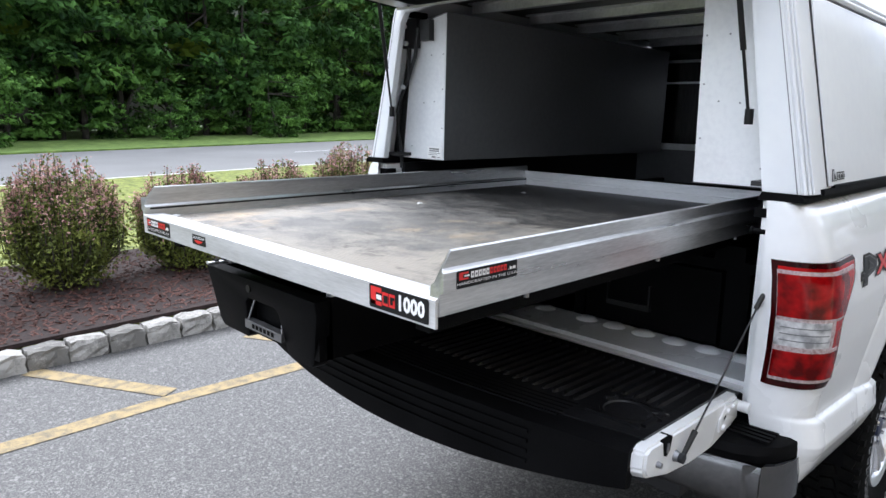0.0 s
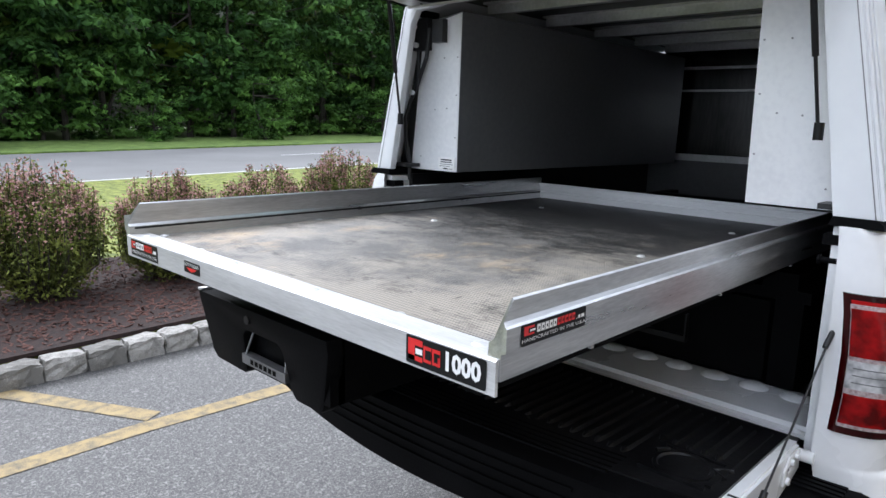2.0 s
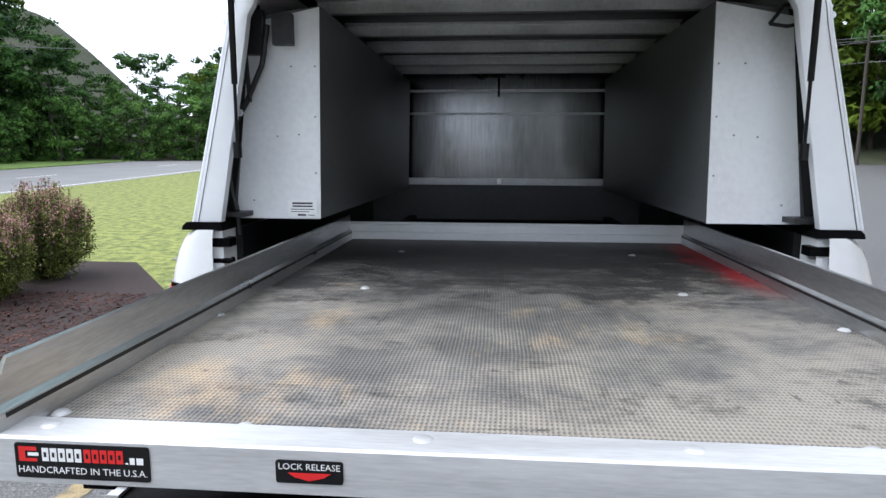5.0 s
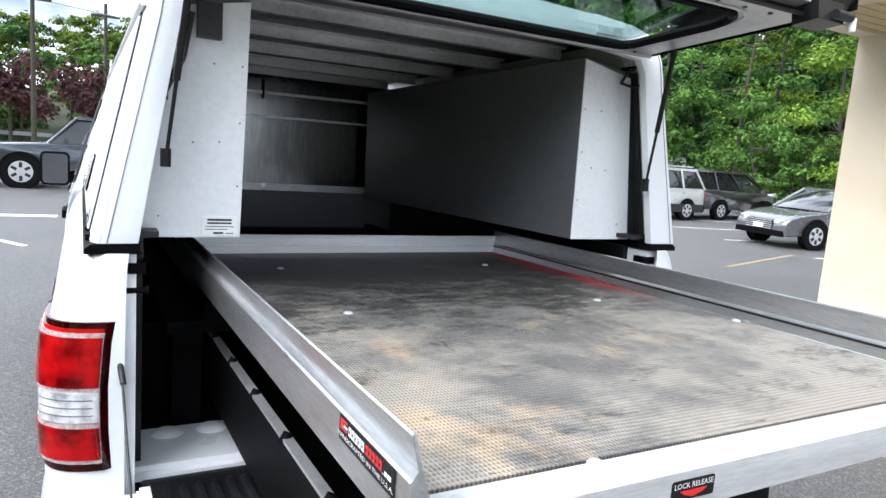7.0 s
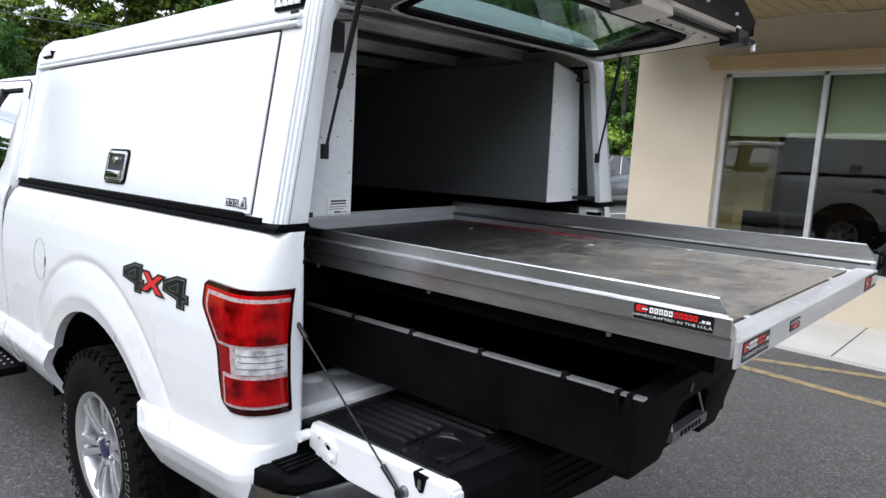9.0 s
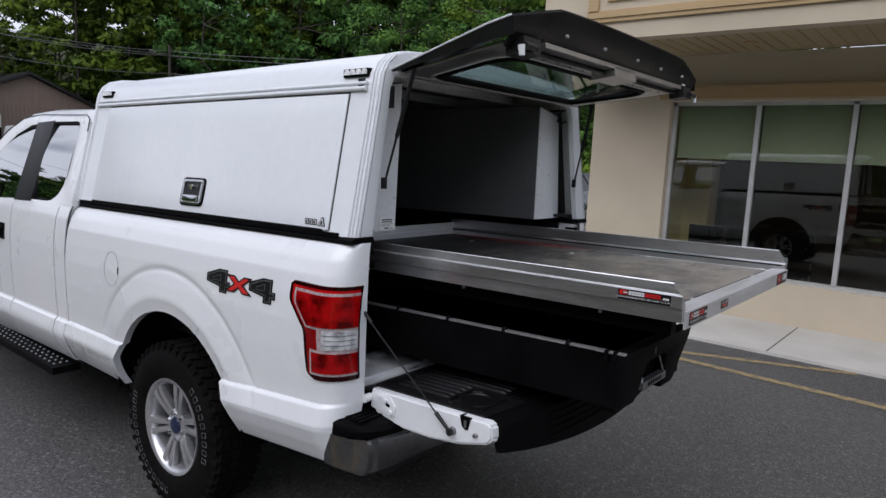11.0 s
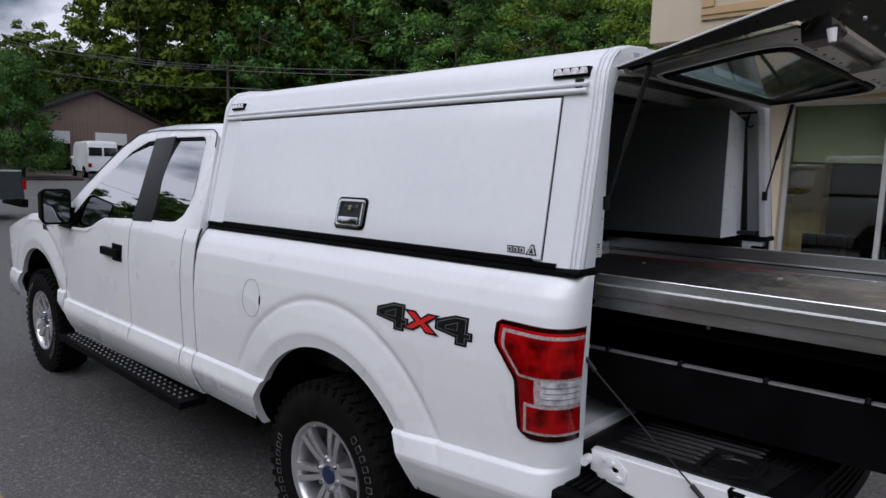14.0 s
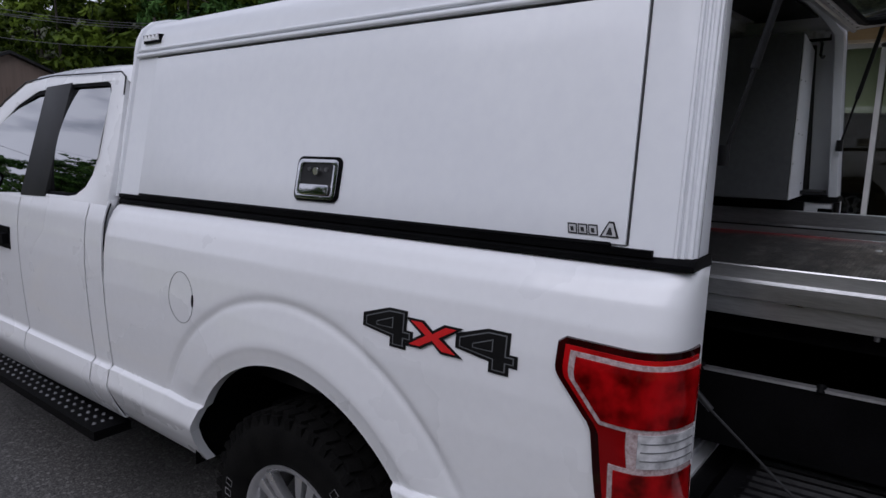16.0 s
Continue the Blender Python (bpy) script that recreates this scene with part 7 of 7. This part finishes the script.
wire((-40, 40, 8.2), (-3.2, 42, 8.2), 0.8)
for dz in (0.0, 0.35, -1.4):
    wire((26, 50, 8.7 + dz), (44, 12, 9.2 + dz), 0.8)
    wire((10, 48, 8.4 + dz), (26, 50, 8.7 + dz), 0.4)

# ---- stucco building beside the lot ----
bldg = thing("stucco_building", "cream stucco building with large shop windows", "building")
WX, GX = 5.82, 5.96
wall_out = [(2.47, 0.0), (2.47, 3.12), (-6.0, 3.12), (-6.0, 0.0)]
win_hole = [(1.44, 0.50), (1.44, 2.58), (-5.0, 2.58), (-5.0, 0.50)]
bm = bmesh.new()
holed(bm, wall_out, [win_hole], lambda u, v, w: Vector((WX + w, u, v)), 0.22)
part("wall", bm, STUCCO, bldg, "cream stucco front wall")
each("side_wall", [(WX + 0.22, 14, 2.25, 2.47, 0, 5.0), (WX + 0.22, 14, -6.0, -5.8, 0, 3.12)], STUCCO, bldg)
part("upper_wall", boxes((4.42, 4.62, -6.0, 2.49, 3.12, 6.0), (4.62, 14, 2.29, 2.49, 3.12, 6.0)), STUCCO, bldg, "cream stucco upper wall over the walkway")
part("roof", boxes((4.4, 14, -6, 2.49, 6.0, 6.1)), STUCCO_D, bldg)
part("soffit", boxes((4.62, WX + 0.02, -6.0, 2.47, 3.13, 3.16)), SOFFIT, bldg, "cream boarded soffit")
bm = bmesh.new()
for k in range(60):
    box(bm, 4.63, WX, 2.36 - 0.14 * k, 2.366 - 0.14 * k, 3.122, 3.131)
part("soffit_joints", bm, STUCCO_D, bldg)
for z0, z1, d in ((3.30, 3.345, 0.03), (3.345, 3.40, 0.045), (3.40, 3.425, 0.02)):
    part("upper_trim", boxes((4.42 - d, 4.42, -6.0, 1.92, z0, z1)), STUCCO_D, bldg, "tan moulding", bevel=0.01)
part("upper_trim", boxes((4.385, 4.42, 1.80, 1.92, 3.425, 5.9)), STUCCO_D, bldg, bevel=0.008)
part("upper_trim", boxes((4.395, 4.42, -6.0, 1.70, 3.52, 3.57)), STUCCO_D, bldg, bevel=0.008)
for z0, z1, d in ((2.605, 2.65, 0.03), (2.65, 2.71, 0.05), (2.71, 2.75, 0.08)):
    part("window_head", boxes((WX - d, WX + 0.01, -6.0, 1.55 + d, z0, z1)), STUCCO_D, bldg, "tan window head moulding", bevel=0.008)
for y in (1.41, 0.425, -0.555, -1.54, -2.52, -3.5):
    part("mullion", boxes((GX - 0.045, GX + 0.03, y - 0.025, y + 0.025, 0.53, 2.57)), FRAMEMET, bldg, "pale metal mullion", bevel=0.004)
part("window_frame", boxes((GX - 0.045, GX + 0.03, -5.0, 1.435, 0.50, 0.545), (GX - 0.045, GX + 0.03, -5.0, 1.435, 2.535, 2.58)), FRAMEMET, bldg, bevel=0.004)
for a, b in ((0.425, 1.41), (-0.555, 0.425), (-1.54, -0.555), (-2.52, -1.54), (-3.5, -2.52)):
    pane = part("pane", boxes((GX - 0.003, GX + 0.003, a + 0.025, b - 0.025, 0.545, 2.535)), PANE, bldg, "large reflective pane")
    pane.visible_shadow = False
    part("roller_shade", boxes((GX + 0.08, GX + 0.083, a + 0.03, b - 0.03, 1.895, 2.55)), SHADE, bldg, "grey-green roller shade half down")
# the room behind the panes
part("room_floor", boxes((WX + 0.2, 13.9, -5.8, 2.2, 0.02, 0.06)), STUCCO_D, bldg)
# the dimness deep in the room is put into this wall colour
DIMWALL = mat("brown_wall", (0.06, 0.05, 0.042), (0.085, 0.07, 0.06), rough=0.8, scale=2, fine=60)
part("room_wall", boxes((WX + 0.22, 9.0, 1.72, 1.77, 0.06, 3.07)), YELLOWWALL, bldg, "yellow inner wall")
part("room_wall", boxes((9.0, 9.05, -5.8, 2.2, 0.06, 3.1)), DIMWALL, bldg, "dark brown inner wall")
part("room_column", boxes((7.4, 7.7, 1.35, 1.72, 0.06, 3.07)), YELLOWWALL, bldg)
part("room_ceiling", boxes((WX + 0.2, 9.0, -5.8, 2.2, 3.08, 3.11)), SOFFIT, bldg)
for x, y in ((6.7, 1.2), (6.75, 0.7), (6.9, 0.1)):
    ch = thing("waiting_chair", "dark metal-framed chair behind the window", "chair", "chairs in the room")
    part("seat", boxes((x - 0.22, x + 0.22, y - 0.22, y + 0.22, 0.48, 0.53)), BLACKPL, ch, bevel=0.01)
    part("backrest", boxes((x + 0.18, x + 0.22, y - 0.22, y + 0.22, 0.62, 1.0)), BLACKPL, ch, bevel=0.01)
    for dx in (-0.2, 0.2):
        for dy in (-0.2, 0.2):
            part("leg", tubes(((x + dx, y + dy, 0.06), (x + dx, y + dy, 0.65 if dx > 0 else 0.5), 0.012, 6)), STEEL, ch)
cam_b = thing("security_camera", "small white dome camera under the soffit", "camera")
part("dome", tubes(((4.75, 2.0, 3.13), (4.75, 2.0, 3.03), 0.06, 14, 0.045)), DECAL_WHITE, cam_b, smooth=True)
soff = thing("soffit_lamp", "small recessed soffit lamp", "lamp")
part("ring", tubes(((5.2, 0.4, 3.131), (5.2, 0.4, 3.118), 0.07, 16)), STUCCO_D, soff)
# walkway
slab("sidewalk", [(4.40, -12), (4.40, 3.4), (5.9, 3.4), (5.9, -12)], 0.03, CONCRETE, "pale concrete walkway", "pavement", 0.05)
bm = bmesh.new()
for k in range(8):
    box(bm, 4.41, 5.82, 1.22 - 1.50 * k, 1.232 - 1.50 * k, 0.029, 0.0312)
tagged(part("sidewalk_joints", bm, DARKSTEEL, None, "dark joints"), kind="structure", category="pavement")

# ---- brown shed far off ----
SHED = mat("brown_siding", (0.19, 0.14, 0.11), (0.25, 0.185, 0.15), rough=0.7, scale=1.0, fine=40, stretch=(6, 6, 0.3))
shed = thing("brown_shed", "brown metal-sided shed with white roller doors", "building")
bm = bmesh.new()
prism(bm, [(13.5, 0), (13.5, 4.2), (19.3, 6.7), (25.2, 4.2), (25.2, 0)], lambda u, v, w: Vector((u, 60 + w, v)), 14)
part("wall", bm, SHED, shed, "ribbed brown wall")
bm = bmesh.new()
for u in range(40):
    box(bm, 13.6 + 0.295 * u, 13.64 + 0.295 * u, 59.96, 60.0, 0, 4.2)
part("ribs", bm, SHED, shed)
part("roof", prism(bmesh.new(), [(13.1, 4.05), (19.3, 6.78), (25.6, 4.05), (25.6, 4.25), (19.3, 7.0), (13.1, 4.25)], lambda u, v, w: Vector((u, 59.5 + w, v)), 15), DARKSTEEL, shed)
for u in (14.6, 19.2):
    part("roller_door", boxes((u, u + 2.6, 59.9, 59.97, 2.4, 3.4)), DECAL_WHITE, shed, "white roller door, half open")
    # black sheet stands for the unlit opening below the door
    part("doorway", boxes((u, u + 2.6, 59.92, 59.975, 0, 2.4)), BLACKPL, shed)


# ---- parked vehicles ----
def taper(y, length):
    """The plan narrows toward nose and tail."""
    e = max(0.0, 0.9 - y) / 0.9, max(0.0, y - (length - 0.8)) / 0.8
    return 1 - 0.16 * e[0] ** 2 - 0.10 * e[1] ** 2


def vehicle(name, label, prof, cabin, length, width, paint, m, lower=None, axles=(0.9, 3.5), wheel_r=0.34):
    """prof: body side outline (y, z) without glass; cabin: glasshouse outline; y runs from the nose back."""
    v = thing(name, label, "car", "parked vehicles", m)
    hw = width / 2
    hz = prof[2][1] + 0.04 if prof[2][1] < 1.0 else 0.92
    rings = []
    for k, (x, ins) in enumerate(((-hw, 0.09), (-hw * 0.975, 0.045), (-hw * 0.9, 0.018), (-hw * 0.6, 0.006), (0.0, 0.0), (hw * 0.6, 0.006), (hw * 0.9, 0.018), (hw * 0.975, 0.045), (hw, 0.09))):
        cy, cz = length / 2, 0.7
        rings.append([(x, cy + (y - cy) * (1 - ins * 0.35), cz + (z - cz) * (1 - ins)) for y, z in prof])
    body = part("body", loft([[(x * taper(y, length), y, z) for x, y, z in r] for r in rings]), paint, v, smooth=True, angle=48)
    if lower:
        part("lower_body", boxes((-hw - 0.012, hw + 0.012, 0.15, length - 0.15, 0.28, 0.55)), lower, v, bevel=0.03)
    rings = []
    zb = min(z for y, z in cabin)
    cmid = (cabin[0][0] + cabin[-1][0]) / 2
    for q in (-1.0, -0.94, -0.7, -0.35, 0.0, 0.35, 0.7, 0.94, 1.0):
        bow = (1 - q * q) * 0.10
        rings.append([(q * 0.92 * hw * (1 - 0.25 * (z - zb) / 0.6), y - bow if y < cmid else y + bow, z + 0.2 * bow) for y, z in cabin])
    part("glasshouse", loft(rings), CARGLASS_FAR, v, "dark glass", smooth=True, angle=40)
    top = [(y, z) for y, z in cabin if z > zb + 0.2]
    y0, y1, zt = min(y for y, z in top), max(y for y, z in top), max(z for y, z in top)
    part("roof", boxes((-hw * 0.74, hw * 0.74, y0 - 0.03, y1 + 0.03, zt - 0.05, zt + 0.04)), paint, v, bevel=0.03)
    for s in (-1, 1):
        for f in (0.0, 0.36, 0.68, 1.0):
            ya, yb = cabin[0][0] + (cabin[-1][0] - cabin[0][0]) * f, y0 + (y1 - y0) * f
            part("pillar", tubes(((s * hw * 0.915, ya, zb), (s * hw * 0.74, yb, zt), 0.035, 6)), paint, v)
    for a in axles:
        for s in (-1, 1):
            w = new("wheel")
            w.parent = v
            bm = tubes(((s * (hw - 0.22), a, wheel_r), (s * (hw + 0.01), a, wheel_r), wheel_r, 28))
            part("tyre", bm, RUBBER, w, bevel=0.03)
            bm = tubes(((s * (hw - 0.02), a, wheel_r), (s * (hw + 0.018), a, wheel_r), wheel_r * 0.64, 20))
            part("rim", bm, RIM, w, bevel=0.01)
            bm = bmesh.new()
            for q in range(6):
                mm = Matrix.Translation((s * (hw + 0.02), a, wheel_r)) @ Matrix.Rotation(q * math.pi / 3, 4, "X")
                box(bm, -0.004, 0.004, -0.035, 0.035, wheel_r * 0.25, wheel_r * 0.56, mm)
            part("rim_gaps", bm, DARKSTEEL, w)
            bm = tubes(((s * (hw - 0.02), a, wheel_r + 0.02), (s * (hw + 0.006), a, wheel_r + 0.02), wheel_r * 1.16, 24))
            part("wheel_arch", bm, BLACKPL, v)
    for s in (-1, 1):
        bm = loft([[(s * x, y, z0), (s * x, y + 0.06, z1), (s * x, y + 0.12, z1), (s * x, y + 0.12, z0)] for x, y, z0, z1 in ((hw * 0.46, 0.02, hz - 0.05, hz + 0.015), (hw * 0.62, 0.03, hz - 0.06, hz + 0.035), (hw * 0.78, 0.09, hz - 0.055, hz + 0.06), (hw * 0.86, 0.2, hz - 0.03, hz + 0.075))])
        part("headlamp", bm, SILVERPLATE, v, "clear headlamp", smooth=True)
        part("tail_lamp", boxes((min(s * hw * 0.70, s * hw * 0.9), max(s * hw * 0.70, s * hw * 0.9), length - 0.12, length + 0.01, 0.75, 1.0)), RED, v, bevel=0.02)
        part("mirror", boxes((min(s * hw, s * (hw + 0.18)), max(s * hw, s * (hw + 0.18)), cabin[0][0] + 0.35, cabin[0][0] + 0.45, zb, zb + 0.14)), paint, v, bevel=0.02)
    gr = part("grille", boxes((-hw * 0.46, hw * 0.46, 0.0, 0.1, hz - 0.24, hz)), DARKSTEEL, v, bevel=0.02)
    for k in range(5):
        part("grille_bar", boxes((-hw * 0.44, hw * 0.44, -0.012, 0.02, hz - 0.22 + 0.048 * k, hz - 0.205 + 0.048 * k)), SILVERPLATE, gr, bevel=0.004)
    part("number_plate", boxes((-0.15, 0.15, -0.03, -0.012, hz - 0.21, hz - 0.10)), INNER_WHITE, v, "plain pale number plate", bevel=0.004)
    each("bumper", [(-hw * 0.8, hw * 0.8, -0.02, 0.1, 0.28, 0.42), (-hw * 0.9, hw * 0.9, length - 0.1, length + 0.03, 0.3, 0.5)], BLACKPL, v, bevel=0.02)
    return v


CARGLASS_FAR = mat("dark_car_glass", (0.008, 0.009, 0.01), (0.014, 0.015, 0.016), rough=0.05, scale=1, fine=4, coat=0.5, rvar=0.02)
GREYCAR = mat("grey_car_paint", (0.13, 0.134, 0.14), (0.155, 0.16, 0.166), rough=0.25, metal=0.5, coat=0.8)
SILVERCAR = mat("silver_car_paint", (0.46, 0.46, 0.44), (0.52, 0.52, 0.5), rough=0.3, metal=0.3, coat=0.7)
BLACKCAR = mat("black_car_paint", (0.012, 0.013, 0.014), (0.018, 0.019, 0.02), rough=0.2, coat=0.8)
NAVYCAR = mat("slate_car_paint", (0.05, 0.06, 0.07), (0.07, 0.08, 0.09), rough=0.22, metal=0.5, coat=0.8)
WHITECAR = mat("white_car_paint", (0.74, 0.75, 0.76), (0.79, 0.8, 0.8), rough=0.3, coat=0.6)
sedan_p = [(0.06, 0.28), (0.0, 0.45), (0.03, 0.62), (0.12, 0.71), (0.35, 0.79), (0.75, 0.865), (1.2, 0.92), (1.4, 0.94), (3.9, 1.0), (4.45, 0.98), (4.6, 0.85), (4.6, 0.35)]
sedan_c = [(1.25, 0.93), (2.1, 1.42), (3.2, 1.44), (4.1, 1.0)]
suv_p = [(0.0, 0.38), (0.03, 0.85), (0.2, 0.98), (1.15, 1.06), (4.3, 1.1), (4.42, 1.0), (4.42, 0.38)]
suv_c = [(1.15, 1.06), (1.75, 1.66), (4.0, 1.70), (4.36, 1.1)]
van_p = [(0.0, 0.35), (0.05, 0.75), (0.6, 0.95), (1.3, 1.05), (4.8, 1.1), (5.0, 1.0), (5.0, 0.35)]
van_c = [(0.9, 1.03), (1.9, 1.68), (4.7, 1.72), (4.95, 1.1)]
pick_p = [(0.0, 0.5), (0.02, 0.98), (0.2, 1.1), (1.5, 1.18), (3.7, 1.18), (3.75, 1.25), (5.75, 1.25), (5.8, 0.55), (5.8, 0.5)]
pick_c = [(1.55, 1.17), (2.2, 1.82), (3.4, 1.86), (3.7, 1.2)]
cargo_p = [(0.0, 0.4), (0.05, 0.95), (0.9, 1.25), (1.4, 2.2), (1.8, 2.45), (5.4, 2.5), (5.55, 2.3), (5.6, 0.4)]
cargo_c = [(0.95, 1.28), (1.4, 2.1), (2.3, 2.1), (2.3, 1.28)]
vehicle("sedan", "grey four-door sedan parked facing the lane", sedan_p, sedan_c, 4.6, 1.8, GREYCAR, pose(13.9, 9.2, 0, 0, 0, -98))
suv = vehicle("sport_utility", "silver sport utility car with dark lower body", suv_p, suv_c, 4.42, 1.82, SILVERCAR, pose(13.6, 15.2, 0, 0, 0, -89), DARKSTEEL)
vehicle("minivan", "black minivan parked behind the silver car", van_p, van_c, 5.0, 1.95, BLACKCAR, pose(22.7, 15.8, 0, 0, 0, 92))
rack = part("roof_rack", boxes((-0.62, -0.57, 2.0, 3.9, 1.78, 1.82), (0.57, 0.62, 2.0, 3.9, 1.78, 1.82), (-0.6, 0.6, 2.4, 2.45, 1.79, 1.82), (-0.6, 0.6, 3.4, 3.45, 1.79, 1.82)), SILVERCAR, suv, "silver roof rack", bevel=0.01)
each("rack_foot", [(x, x + 0.05, y, y + 0.08, 1.72, 1.79) for x in (-0.62, 0.57) for y in (2.0, 3.8)], DARKSTEEL, rack)
vehicle("parked_pickup", "slate blue crew-cab pickup parked across the lot", pick_p, pick_c, 5.8, 2.0, NAVYCAR, pose(-3.2, 19.2, 0, 0, 0, -90), None, (0.95, 4.6), 0.42)
vehicle("parked_pickup", "white pickup parked far across the lot", pick_p, pick_c, 5.8, 2.0, WHITECAR, pose(-1.6, 40, 0, 0, 0, -90), None, (0.95, 4.6), 0.42)
van = vehicle("cargo_van", "white cargo van in front of the shed", cargo_p, cargo_c, 5.6, 2.0, WHITECAR, pose(15.6, 52.0, 0, 0, 0, 172), None, (0.9, 4.5), 0.36)
each("rear_window", [(-0.86, -0.06, 5.5, 5.6, 1.5, 2.05), (0.06, 0.86, 5.5, 5.6, 1.5, 2.05)], CARGLASS_FAR, van)
vehicle("cargo_van", "white van parked beyond the silver car", cargo_p, cargo_c, 5.6, 2.0, WHITECAR, pose(27.5, 29.0, 0, 0, 0, -80), None, (0.9, 4.5), 0.36)



# ---- boulders on the bank past the parked cars ----
ROCK = mat("pale_boulder", (0.20, 0.19, 0.175), (0.40, 0.385, 0.36), rough=0.9, scale=3, fine=30, bump=0.8, bump_scale=14)
rr = random.Random(51)
for k in range(14):
    bm = bmesh.new()
    bmesh.ops.create_icosphere(bm, subdivisions=3, radius=1.0)
    sx, sy, sz = rr.uniform(0.5, 1.1), rr.uniform(0.5, 1.0), rr.uniform(0.35, 0.75)
    cuts = [(Vector((rr.uniform(-1, 1), rr.uniform(-1, 1), rr.uniform(-0.3, 1))).normalized(), rr.uniform(0.55, 0.85)) for _ in range(9)]
    for v in bm.verts:
        for n, d in cuts:
            over = v.co.dot(n) - d
            if over > 0:
                v.co -= n * over
        v.co = Vector((v.co.x * sx, v.co.y * sy, v.co.z * sz))
    rock = tagged(part("boulder", bm, ROCK, None, ""), "pale grey boulder on the wooded bank", "rock", "boulders on the bank")
    rock.matrix_basis = pose(23.6 + 0.55 * k + rr.uniform(-0.5, 0.5), 15.0 - 0.55 * k + rr.uniform(-0.7, 0.7) + 3.0 * (k % 2), 0.25 + 0.35 * (k % 2), 0, 0, rr.uniform(0, 360))
